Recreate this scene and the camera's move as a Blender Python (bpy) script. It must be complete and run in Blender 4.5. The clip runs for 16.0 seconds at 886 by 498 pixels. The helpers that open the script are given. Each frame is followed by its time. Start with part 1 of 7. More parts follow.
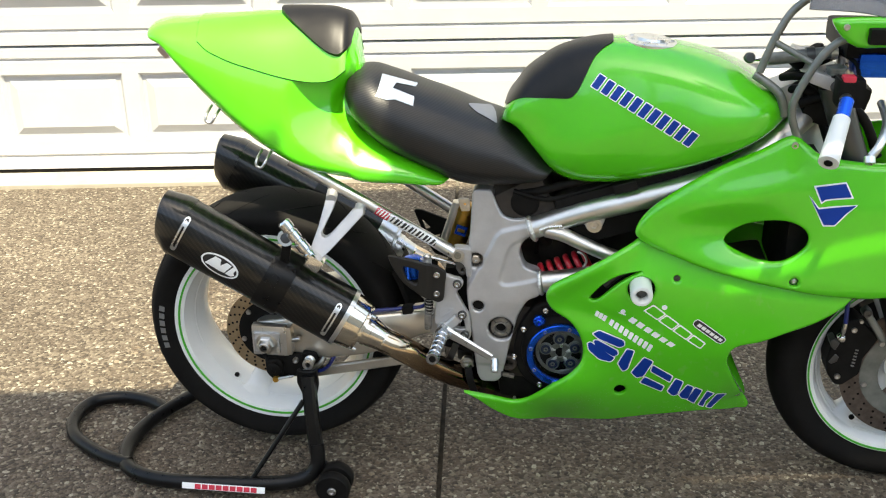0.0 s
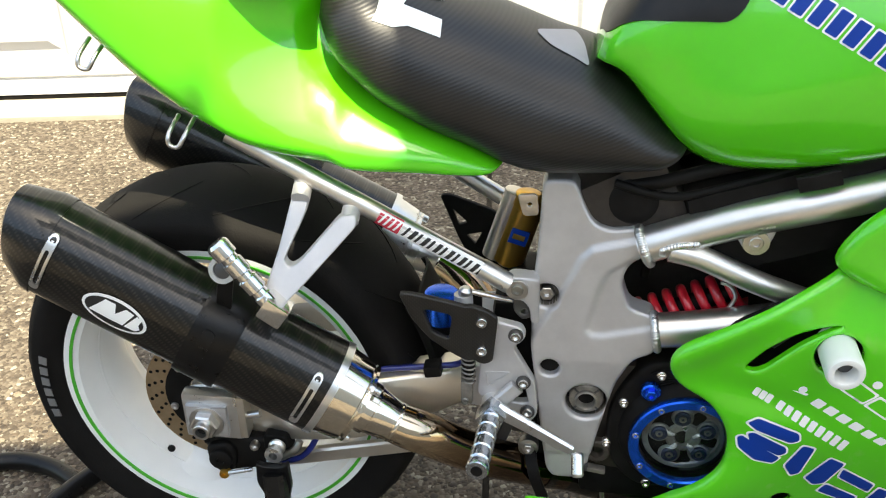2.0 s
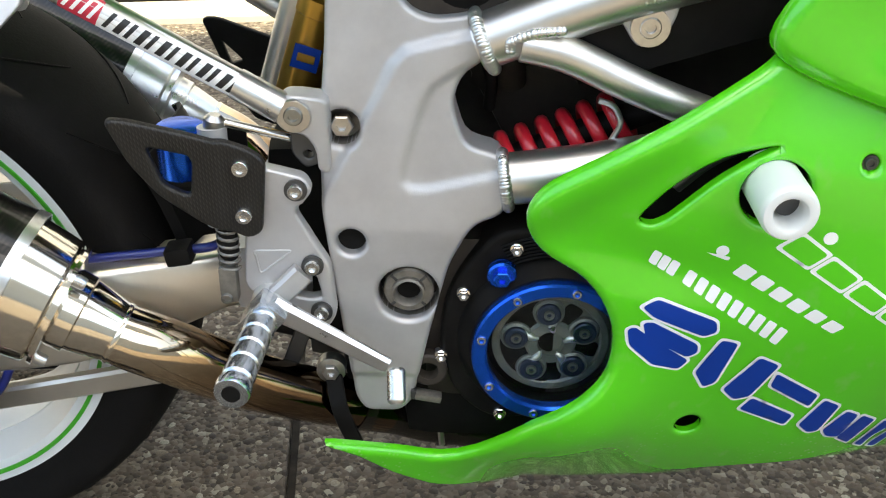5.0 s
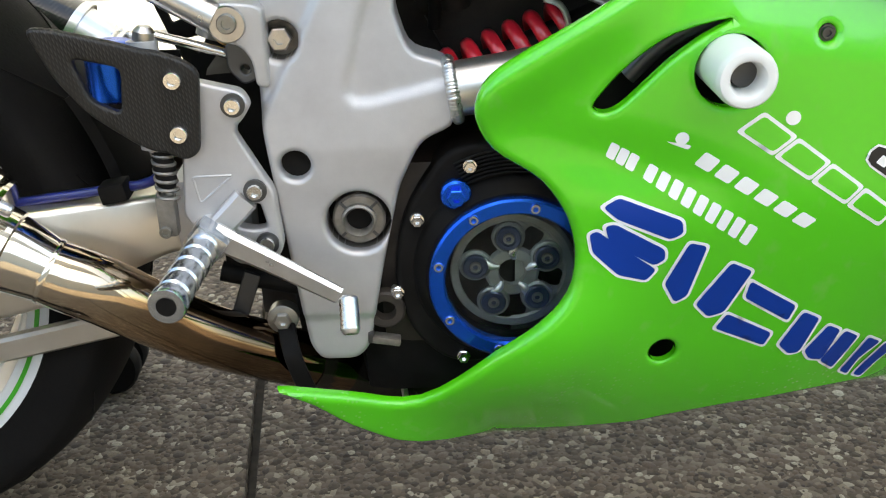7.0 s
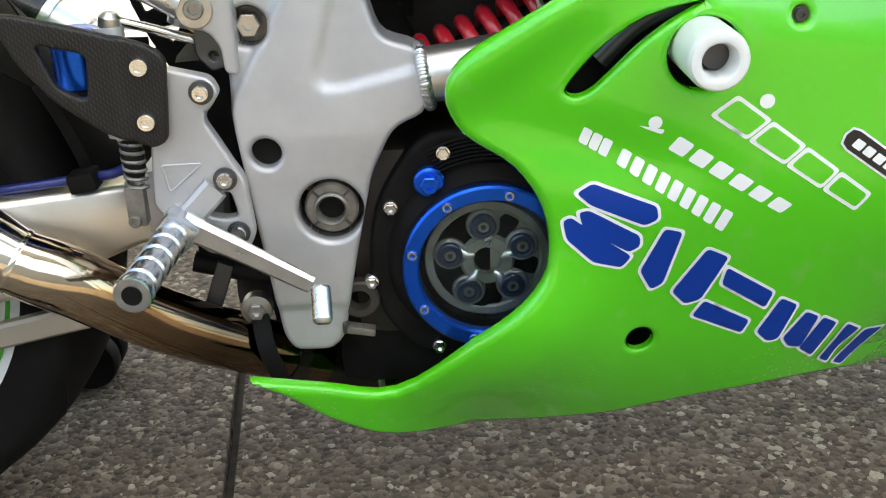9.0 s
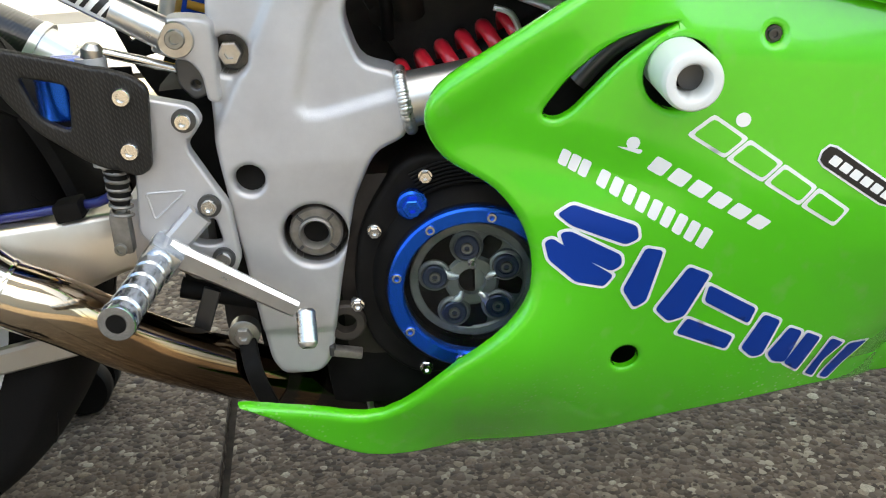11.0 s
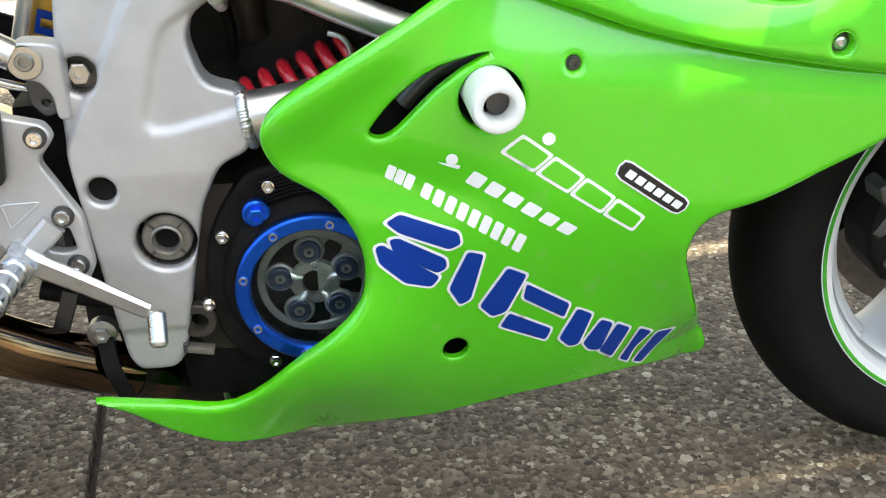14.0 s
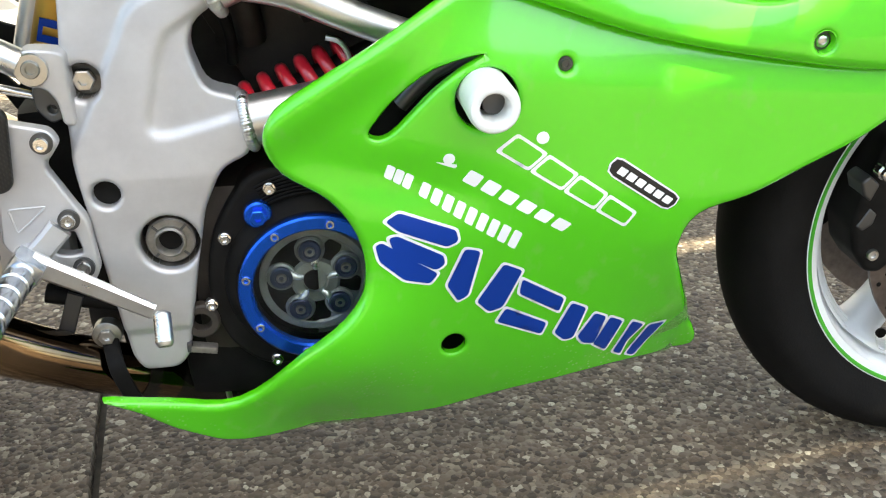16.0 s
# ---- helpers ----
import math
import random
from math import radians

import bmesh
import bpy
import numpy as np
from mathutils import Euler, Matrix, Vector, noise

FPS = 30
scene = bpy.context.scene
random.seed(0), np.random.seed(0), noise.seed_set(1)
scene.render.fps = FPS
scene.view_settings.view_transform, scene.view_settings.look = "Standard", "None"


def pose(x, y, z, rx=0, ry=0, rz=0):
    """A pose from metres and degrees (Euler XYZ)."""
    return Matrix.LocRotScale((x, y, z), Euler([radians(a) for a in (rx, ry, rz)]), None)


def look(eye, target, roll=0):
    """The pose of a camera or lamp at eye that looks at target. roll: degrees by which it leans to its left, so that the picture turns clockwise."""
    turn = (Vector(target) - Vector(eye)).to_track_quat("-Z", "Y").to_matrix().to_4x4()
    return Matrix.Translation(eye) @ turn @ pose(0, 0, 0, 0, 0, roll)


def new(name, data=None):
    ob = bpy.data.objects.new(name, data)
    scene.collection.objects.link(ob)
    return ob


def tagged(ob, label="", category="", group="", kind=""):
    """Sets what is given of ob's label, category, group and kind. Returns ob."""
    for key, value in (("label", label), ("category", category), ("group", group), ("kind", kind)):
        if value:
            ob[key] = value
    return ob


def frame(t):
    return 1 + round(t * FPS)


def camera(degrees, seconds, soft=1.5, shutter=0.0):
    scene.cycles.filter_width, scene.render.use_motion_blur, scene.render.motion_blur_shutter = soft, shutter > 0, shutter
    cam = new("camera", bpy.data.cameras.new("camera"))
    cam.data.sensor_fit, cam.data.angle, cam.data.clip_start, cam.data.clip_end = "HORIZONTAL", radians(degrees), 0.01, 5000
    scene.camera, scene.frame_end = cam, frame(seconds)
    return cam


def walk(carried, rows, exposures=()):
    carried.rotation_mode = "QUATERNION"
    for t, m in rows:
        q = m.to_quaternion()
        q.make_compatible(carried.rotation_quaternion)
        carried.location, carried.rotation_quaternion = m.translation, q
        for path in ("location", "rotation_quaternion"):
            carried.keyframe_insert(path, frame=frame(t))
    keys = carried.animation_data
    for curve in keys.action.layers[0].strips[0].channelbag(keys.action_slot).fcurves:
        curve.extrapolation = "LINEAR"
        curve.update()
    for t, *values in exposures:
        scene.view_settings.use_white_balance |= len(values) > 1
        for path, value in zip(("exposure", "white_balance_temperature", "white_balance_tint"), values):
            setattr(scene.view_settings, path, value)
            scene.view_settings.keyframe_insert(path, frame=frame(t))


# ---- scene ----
import functools

cam = camera(46.1, 16.0, soft=1.15)
PATH = [
    (0, (0.6648, -2.1650, 1.4880), (0.4316, -0.3516, 0.6770), -0.6),
    (0.5, (0.6002, -1.9407, 1.4530), (0.3329, -0.1471, 0.6100), -1.2),
    (1, (0.5087, -1.7002, 1.4020), (0.3092, 0.0716, 0.4980), -1.1),
    (1.5, (0.5001, -1.4637, 1.3360), (0.2941, 0.2843, 0.3850), -0.7),
    (2, (0.5074, -1.2527, 1.2710), (0.2525, 0.4638, 0.2770), -1.6),
    (2.5, (0.5086, -1.1530, 1.2070), (0.2389, 0.5519, 0.1980), -1.4),
    (3, (0.5214, -1.1043, 1.1980), (0.2173, 0.5747, 0.1540), -2.2),
    (3.5, (0.5309, -1.0801, 1.1830), (0.2176, 0.5908, 0.1310), -2.5),
    (4, (0.5014, -1.0502, 1.1660), (0.2362, 0.6230, 0.1030), -2.4),
    (4.5, (0.5205, -0.9666, 1.0830), (0.3552, 0.6943, -0.0190), -2.7),
    (5, (0.5690, -0.9221, 0.9030), (0.5504, 0.8050, -0.1060), 0.9),
    (5.2, (0.5774, -0.9343, 0.8360), (0.5597, 0.8492, -0.0690), 0.4),
    (7.3, (0.5995, -0.9530, 0.7400), (0.6205, 0.8629, -0.0990), -1.5),
    (7.5, (0.6056, -0.9533, 0.7390), (0.6221, 0.8580, -0.1100), -1.4),
    (8, (0.6083, -0.9500, 0.7340), (0.6358, 0.8615, -0.1130), -1.4),
    (10.5, (0.6200, -0.9467, 0.7270), (0.6503, 0.8762, -0.0970), -2.2),
    (11, (0.6256, -0.9522, 0.7350), (0.6555, 0.8747, -0.0780), -2.7),
    (11.5, (0.6342, -0.9663, 0.7560), (0.6343, 0.8654, -0.0470), -3.4),
    (12, (0.6196, -0.9800, 0.7560), (0.6878, 0.8642, -0.0150), -2.3),
    (12.5, (0.6287, -0.9901, 0.7750), (0.7735, 0.8624, 0.0340), -1.7),
    (13, (0.6302, -1.0130, 0.7810), (0.7520, 0.8007, -0.0510), -1.4),
    (13.5, (0.6518, -1.0087, 0.7860), (0.8449, 0.7977, -0.0500), 0.2),
    (14, (0.6834, -1.0213, 0.7960), (0.8933, 0.7688, -0.0730), -0.8),
    (14.5, (0.6832, -1.0384, 0.7860), (0.9358, 0.7573, -0.0590), -0.8),
    (15, (0.6875, -1.0410, 0.7950), (0.9334, 0.7701, -0.0190), -1.4),
    (15.5, (0.6875, -1.0410, 0.7910), (0.9190, 0.7636, -0.0390), -1.1),
    (16, (0.6659, -1.0454, 0.8020), (0.9092, 0.7424, -0.0600), -1.2),
]
EXPOSURES = [(0.0, 2.06, 7500, 2), (1.5, 2.14, 7500, 2), (3.0, 2.50, 7500, 2), (4.0, 2.58, 7500, 2), (5.0, 2.54, 7500, 2), (8.0, 2.60, 7500, 2), (12.0, 2.60, 7500, 2), (14.5, 2.80, 7500, 2), (16.0, 2.88, 7500, 2)]
walk(cam, [(t, look(eye, target, roll)) for t, eye, target, roll in PATH], EXPOSURES)

# ---- world and sun ----
SUN_AZ, SUN_EL = Vector((0.42, -0.907)).normalized(), radians(66)
world = bpy.data.worlds.new("sky")
scene.world = world
world.use_nodes = True
wn = world.node_tree.nodes
wn.clear()
sky = wn.new("ShaderNodeTexSky")
sky.sky_type, sky.sun_disc = "NISHITA", False
sky.sun_elevation, sky.sun_rotation = SUN_EL, math.atan2(SUN_AZ.x, SUN_AZ.y)
sky.dust_density, sky.air_density = 2.0, 1.0
wb = wn.new("ShaderNodeBackground")
wb.inputs["Strength"].default_value = 0.1
wo = wn.new("ShaderNodeOutputWorld")
world.node_tree.links.new(sky.outputs[0], wb.inputs[0])
world.node_tree.links.new(wb.outputs[0], wo.inputs[0])
sun_data = bpy.data.lights.new("sun", "SUN")
sun_data.energy, sun_data.angle, sun_data.color = 2.9, radians(0.2), (1.0, 0.93, 0.82)
sun_dir = Vector((SUN_AZ.x * math.cos(SUN_EL), SUN_AZ.y * math.cos(SUN_EL), math.sin(SUN_EL)))
sun_ob = new("sun", sun_data)
sun_ob.matrix_world = look(sun_dir * 30, (0, 0, 0))


# ---- materials ----
def mat(name, color, rough=0.5, metal=0.0, coat=0.0, spec=0.5):
    m = bpy.data.materials.new(name)
    m.use_nodes = True
    b = m.node_tree.nodes["Principled BSDF"]
    b.inputs["Base Color"].default_value = (*color, 1)
    b.inputs["Roughness"].default_value = rough
    b.inputs["Metallic"].default_value = metal
    b.inputs["Coat Weight"].default_value = coat
    b.inputs["Coat Roughness"].default_value = 0.05
    b.inputs["Specular IOR Level"].default_value = spec
    return m


def node(m, kind, **values):
    n = m.node_tree.nodes.new(kind)
    for key, value in values.items():
        n.inputs[key].default_value = value
    return n


def link(m, a, b):
    m.node_tree.links.new(a, b)


def coords(m, scale=(1, 1, 1), rot=(0, 0, 0)):
    tc = m.node_tree.nodes.new("ShaderNodeTexCoord")
    mp = m.node_tree.nodes.new("ShaderNodeMapping")
    mp.inputs["Scale"].default_value = scale
    mp.inputs["Rotation"].default_value = rot
    link(m, tc.outputs["Object"], mp.inputs["Vector"])
    return mp.outputs["Vector"]


def ramp(m, fac, stops):
    r = m.node_tree.nodes.new("ShaderNodeValToRGB")
    e = r.color_ramp.elements
    while len(e) < len(stops):
        e.new(0.5)
    for el, (p, c) in zip(e, stops):
        el.position, el.color = p, (*c, 1) if len(c) == 3 else c
    link(m, fac, r.inputs["Fac"])
    return r.outputs["Color"]


def speckle(m, c0, c1, scale=20, detail=6, rough=(0.0, 0.0), bump=0.0, bump_scale=200, dist=0.001):
    """Blotchy colour between c0 and c1, uneven roughness and a fine grain."""
    b = m.node_tree.nodes["Principled BSDF"]
    v = coords(m)
    n = node(m, "ShaderNodeTexNoise", Scale=scale, Detail=detail, Roughness=0.6)
    link(m, v, n.inputs["Vector"])
    link(m, ramp(m, n.outputs["Fac"], [(0.3, c0), (0.7, c1)]), b.inputs["Base Color"])
    if rough[1]:
        r = node(m, "ShaderNodeMapRange")
        r.inputs["To Min"].default_value, r.inputs["To Max"].default_value = rough
        link(m, n.outputs["Fac"], r.inputs["Value"])
        link(m, r.outputs["Result"], b.inputs["Roughness"])
    if bump:
        g = node(m, "ShaderNodeTexNoise", Scale=bump_scale, Detail=4.0)
        link(m, v, g.inputs["Vector"])
        bp = node(m, "ShaderNodeBump", Strength=bump, Distance=dist)
        link(m, g.outputs["Fac"], bp.inputs["Height"])
        link(m, bp.outputs["Normal"], b.inputs["Normal"])
    return m


def weave(m, period, c0, c1, bump=0.4, rot=(0, 0, 0), bands="DIAGONAL", dist=0.0005, blotch=0.25, cross=0.0):
    """Slanting threads with the given spacing, as twill carbon cloth or embossed vinyl shows them; cross breaks them into short floats."""
    b = m.node_tree.nodes["Principled BSDF"]
    k = 0.314 / period
    v = coords(m, (k, k, k), rot)
    w = m.node_tree.nodes.new("ShaderNodeTexWave")
    w.wave_type, w.bands_direction = "BANDS", bands
    w.inputs["Scale"].default_value = 1.0
    w.inputs["Distortion"].default_value = 0.3
    w.inputs["Detail Scale"].default_value = 1.5
    link(m, v, w.inputs["Vector"])
    height = w.outputs["Fac"]
    if cross:
        x = m.node_tree.nodes.new("ShaderNodeTexWave")
        x.wave_type, x.bands_direction = "BANDS", "X"
        x.inputs["Scale"].default_value = cross
        link(m, v, x.inputs["Vector"])
        both = m.node_tree.nodes.new("ShaderNodeMath")
        both.operation = "MULTIPLY"
        link(m, w.outputs["Fac"], both.inputs[0])
        link(m, x.outputs["Fac"], both.inputs[1])
        height = both.outputs[0]
    n = node(m, "ShaderNodeTexNoise", Scale=22.0, Detail=5.0)
    link(m, coords(m), n.inputs["Vector"])
    mix = m.node_tree.nodes.new("ShaderNodeMath")
    mix.operation = "MULTIPLY_ADD"
    mix.inputs[1].default_value = blotch
    link(m, n.outputs["Fac"], mix.inputs[0])
    link(m, height, mix.inputs[2])
    link(m, ramp(m, mix.outputs[0], [(0.2, c0), (1.0, c1)]), b.inputs["Base Color"])
    bp = node(m, "ShaderNodeBump", Strength=bump, Distance=dist)
    link(m, height, bp.inputs["Height"])
    link(m, bp.outputs["Normal"], b.inputs["Normal"])
    return m


GREEN = speckle(mat("green_paint", (0.08, 0.6, 0.01), 0.3, coat=1.0, spec=0.4), (0.082, 0.585, 0.011), (0.094, 0.61, 0.016), 6, 3, (0.22, 0.28))
# the same paint with dried road dust on it
DUSTY = speckle(mat("dusty_green_paint", (0.08, 0.6, 0.01), 0.3, coat=1.0, spec=0.4), (0.082, 0.585, 0.011), (0.094, 0.61, 0.016), 6, 3, (0.22, 0.28))
_b = DUSTY.node_tree.nodes["Principled BSDF"]
_old = _b.inputs["Base Color"].links[0].from_socket
_n = node(DUSTY, "ShaderNodeTexNoise", Scale=38.0, Detail=3.0, Roughness=0.55)
link(DUSTY, coords(DUSTY, (1, 1, 0.7)), _n.inputs["Vector"])
_f = ramp(DUSTY, _n.outputs["Fac"], [(0.60, (0, 0, 0)), (0.74, (0.35, 0.35, 0.35))])
_m = DUSTY.node_tree.nodes.new("ShaderNodeMix")
_m.data_type = "RGBA"
link(DUSTY, _f, _m.inputs["Factor"])
link(DUSTY, _old, _m.inputs[6])
_m.inputs[7].default_value = (0.20, 0.50, 0.10, 1)
_sp = node(DUSTY, "ShaderNodeTexVoronoi", Scale=150.0)
link(DUSTY, coords(DUSTY), _sp.inputs["Vector"])
_n2 = node(DUSTY, "ShaderNodeTexNoise", Scale=9.0, Detail=4.0)
link(DUSTY, coords(DUSTY), _n2.inputs["Vector"])
_z = DUSTY.node_tree.nodes.new("ShaderNodeSeparateXYZ")
link(DUSTY, coords(DUSTY), _z.inputs[0])
_low = node(DUSTY, "ShaderNodeMapRange")
_low.inputs["From Min"].default_value, _low.inputs["From Max"].default_value = 0.30, 0.20
link(DUSTY, _z.outputs[2], _low.inputs["Value"])
_k = _low.outputs["Result"]
for _s in (ramp(DUSTY, _sp.outputs["Distance"], [(0.10, (1, 1, 1)), (0.26, (0, 0, 0))]), ramp(DUSTY, _n2.outputs["Fac"], [(0.42, (0, 0, 0)), (0.62, (0.55, 0.55, 0.55))])):
    _mu = DUSTY.node_tree.nodes.new("ShaderNodeMath")
    _mu.operation = "MULTIPLY"
    link(DUSTY, _k, _mu.inputs[0])
    link(DUSTY, _s, _mu.inputs[1])
    _k = _mu.outputs[0]
_m2 = DUSTY.node_tree.nodes.new("ShaderNodeMix")
_m2.data_type = "RGBA"
link(DUSTY, _k, _m2.inputs["Factor"])
link(DUSTY, _m.outputs[2], _m2.inputs[6])
_m2.inputs[7].default_value = (0.34, 0.52, 0.22, 1)
link(DUSTY, _m2.outputs[2], _b.inputs["Base Color"])
for _p in (GREEN, DUSTY):
    _p.node_tree.nodes["Principled BSDF"].inputs["Coat Roughness"].default_value = 0.08
WHITE = speckle(mat("white_paint", (0.8, 0.8, 0.8), 0.3, coat=0.6), (0.82, 0.83, 0.83), (0.89, 0.90, 0.89), 8, 5, (0.25, 0.4))
STRIPE = mat("green_stripe", (0.06, 0.42, 0.03), 0.35)
CAST = speckle(mat("cast_aluminium", (0.6, 0.6, 0.6), 0.5, 0.6), (0.485, 0.475, 0.475), (0.58, 0.57, 0.565), 25, 6, (0.42, 0.55), 0.2, 900, 0.0004)
TUBE = speckle(mat("brushed_aluminium", (0.7, 0.69, 0.66), 0.36, 0.95), (0.64, 0.62, 0.58), (0.75, 0.73, 0.70), 14, 6, (0.28, 0.42), 0.12, 700, 0.0003)
ALU = speckle(mat("machined_aluminium", (0.75, 0.75, 0.74), 0.3, 0.95), (0.68, 0.68, 0.67), (0.80, 0.80, 0.79), 40, 6, (0.22, 0.36), 0.08, 900, 0.0003)
GOLDALU = speckle(mat("champagne_aluminium", (0.72, 0.62, 0.46), 0.34, 0.9), (0.66, 0.61, 0.53), (0.76, 0.71, 0.63), 16, 5, (0.28, 0.42))
CHROME = mat("bright_steel", (0.82, 0.81, 0.79), 0.14, 1.0)
POLISH = mat("polished_stainless", (0.80, 0.73, 0.62), 0.11, 1.0)
STEEL = speckle(mat("bolt_steel", (0.6, 0.59, 0.57), 0.28, 1.0), (0.52, 0.51, 0.50), (0.66, 0.65, 0.63), 90, 4)
DARKSTEEL = mat("dark_steel", (0.10, 0.10, 0.10), 0.4, 0.8)
BLACK = speckle(mat("black_parts", (0.005, 0.005, 0.005), 0.5, spec=0.09), (0.006, 0.0055, 0.005), (0.013, 0.012, 0.011), 30, 5, (0.4, 0.65))
GLOSSBLACK = speckle(mat("black_enamel", (0.006, 0.006, 0.006), 0.28, spec=0.25), (0.004, 0.004, 0.004), (0.008, 0.0075, 0.0075), 40, 5, (0.2, 0.4), 0.15, 300)
ENGINE = speckle(mat("engine_grey", (0.025, 0.022, 0.02), 0.6, 0.2), (0.018, 0.014, 0.011), (0.052, 0.042, 0.034), 25, 6, (0.5, 0.7), 0.3, 250)
RUBBER = speckle(mat("tyre_rubber", (0.012, 0.011, 0.011), 0.8, spec=0.12), (0.0065, 0.0058, 0.0054), (0.012, 0.011, 0.0100), 18, 8, (0.65, 0.88), 0.4, 350, 0.001)
PLASTIC = mat("white_plastic", (0.78, 0.79, 0.76), 0.42)
BLUE = mat("blue_anodised", (0.006, 0.11, 0.68), 0.24, 0.8)
RED = mat("red_spring", (0.55, 0.015, 0.03), 0.3, coat=0.5)
GOLD = mat("gold_anodised", (0.62, 0.36, 0.07), 0.28, 0.9)
DISC = speckle(mat("bronze_disc", (0.5, 0.38, 0.24), 0.36, 0.9), (0.46, 0.35, 0.22), (0.58, 0.45, 0.30), 60, 5, (0.3, 0.45))
FDISC = speckle(mat("worn_disc", (0.2, 0.17, 0.15), 0.4, 0.9), (0.13, 0.11, 0.10), (0.24, 0.20, 0.18), 60, 5, (0.3, 0.45))
GLASS = mat("dark_glass", (0.9, 0.95, 0.93), 0.03)
GLASS.node_tree.nodes["Principled BSDF"].inputs["Transmission Weight"].default_value = 1.0
GLASS.node_tree.nodes["Principled BSDF"].inputs["IOR"].default_value = 1.2
CARBON = weave(mat("carbon_fibre", (0.01, 0.01, 0.011), 0.34, 0.0, 0.55, 0.3), 0.0040, (0.0010, 0.0010, 0.0010), (0.017, 0.0145, 0.0118), 0.30, (0, radians(35), 0), "Z", cross=0.45)
DRYCARBON = weave(mat("matt_carbon", (0.02, 0.02, 0.02), 0.5), 0.0026, (0.006, 0.0048, 0.0036), (0.019, 0.0155, 0.012), 0.5, cross=1.0)
VINYL = weave(mat("embossed_vinyl", (0.02, 0.02, 0.02), 0.40, spec=0.5), 0.0042, (0.008, 0.0077, 0.0075), (0.016, 0.0153, 0.015), 0.22, (0, radians(20), radians(8)), "Z", 0.0006)
PAD = speckle(mat("black_pad", (0.008, 0.007, 0.006), 0.4, spec=0.3), (0.006, 0.005, 0.0045), (0.011, 0.0095, 0.0085), 30, 5, (0.32, 0.46), 0.15, 600)
DBLUE = mat("blue_sticker", (0.001, 0.040, 0.30), 0.42, spec=0.25)
DWHITE = mat("white_sticker", (0.90, 0.91, 0.89), 0.32)
DBLACK = mat("black_sticker", (0.015, 0.015, 0.015), 0.4)
DRED = mat("red_sticker", (0.60, 0.03, 0.06), 0.4)
STAY = speckle(mat("grey_stay_paint", (0.2, 0.2, 0.19), 0.4, 0.5), (0.16, 0.17, 0.16), (0.26, 0.27, 0.25), 30, 5)
HOSE = mat("blue_hose", (0.01, 0.02, 0.16), 0.3, coat=0.4)
OILY = speckle(mat("oily_steel", (0.2, 0.2, 0.18), 0.35, 0.9), (0.26, 0.26, 0.24), (0.40, 0.40, 0.37), 60, 5, (0.28, 0.42))
PEGSTEEL = speckle(mat("peg_steel", (0.62, 0.66, 0.72), 0.22, 1.0), (0.50, 0.54, 0.60), (0.72, 0.76, 0.80), 60, 4, (0.16, 0.3))
CLUTCH = speckle(mat("clutch_casting", (0.2, 0.21, 0.19), 0.42, 0.3), (0.16, 0.165, 0.15), (0.26, 0.27, 0.25), 50, 5, (0.3, 0.45))
SPRINGCUP = mat("blue_grey_steel", (0.045, 0.06, 0.11), 0.35, 0.6)
SOOT = speckle(mat("sooty_pipe", (0.02, 0.016, 0.012), 0.2, 0.5), (0.012, 0.010, 0.008), (0.035, 0.028, 0.02), 20, 5, (0.14, 0.26))
PIVOT = speckle(mat("dull_pivot_steel", (0.2, 0.19, 0.17), 0.4, 0.6), (0.17, 0.155, 0.135), (0.31, 0.285, 0.25), 70, 5, (0.35, 0.5))
LETTER = mat("faded_white_print", (0.16, 0.155, 0.15), 0.7)

# heat-tinted stainless steel, straw to brown; dark reflections painted in towards the engine
PIPE = mat("tint_and_reflection_steel", (0.6, 0.5, 0.4), 0.09, 1.0)
_v = coords(PIPE)
_n = node(PIPE, "ShaderNodeTexNoise", Scale=9.0, Detail=4.0)
link(PIPE, _v, _n.inputs["Vector"])
_sep = PIPE.node_tree.nodes.new("ShaderNodeSeparateXYZ")
link(PIPE, _v, _sep.inputs[0])
# colour darkens with x to stand for the dark reflections
_far = node(PIPE, "ShaderNodeMapRange")
_far.inputs["From Min"].default_value, _far.inputs["From Max"].default_value = 0.28, 0.50
link(PIPE, _sep.outputs[0], _far.inputs["Value"])
_sum = PIPE.node_tree.nodes.new("ShaderNodeMath")
_sum.operation = "MULTIPLY_ADD"
_sum.inputs[1].default_value = 0.45
link(PIPE, _n.outputs["Fac"], _sum.inputs[0])
link(PIPE, _far.outputs["Result"], _sum.inputs[2])
link(PIPE, ramp(PIPE, _sum.outputs[0], [(0.15, (0.74, 0.65, 0.52)), (0.42, (0.56, 0.43, 0.29)), (0.62, (0.30, 0.20, 0.12)), (0.85, (0.12, 0.08, 0.05))]), PIPE.node_tree.nodes["Principled BSDF"].inputs["Base Color"])

# exposed-aggregate concrete
GROUND = mat("aggregate_bed", (0.25, 0.21, 0.17), 0.85)
_b = GROUND.node_tree.nodes["Principled BSDF"]
_v = coords(GROUND)
_vo = node(GROUND, "ShaderNodeTexVoronoi", Scale=125.0)
link(GROUND, _v, _vo.inputs["Vector"])
_sep = GROUND.node_tree.nodes.new("ShaderNodeSeparateColor")
link(GROUND, _vo.outputs["Color"], _sep.inputs[0])
_c = ramp(GROUND, _sep.outputs[0], [(0.0, (0.042, 0.031, 0.021)), (0.35, (0.089, 0.068, 0.048)), (0.65, (0.129, 0.103, 0.075)), (0.9, (0.186, 0.156, 0.116)), (1.0, (0.361, 0.332, 0.259))])
_big = node(GROUND, "ShaderNodeTexNoise", Scale=1.6, Detail=6.0)
link(GROUND, _v, _big.inputs["Vector"])
_mixc = GROUND.node_tree.nodes.new("ShaderNodeMix")
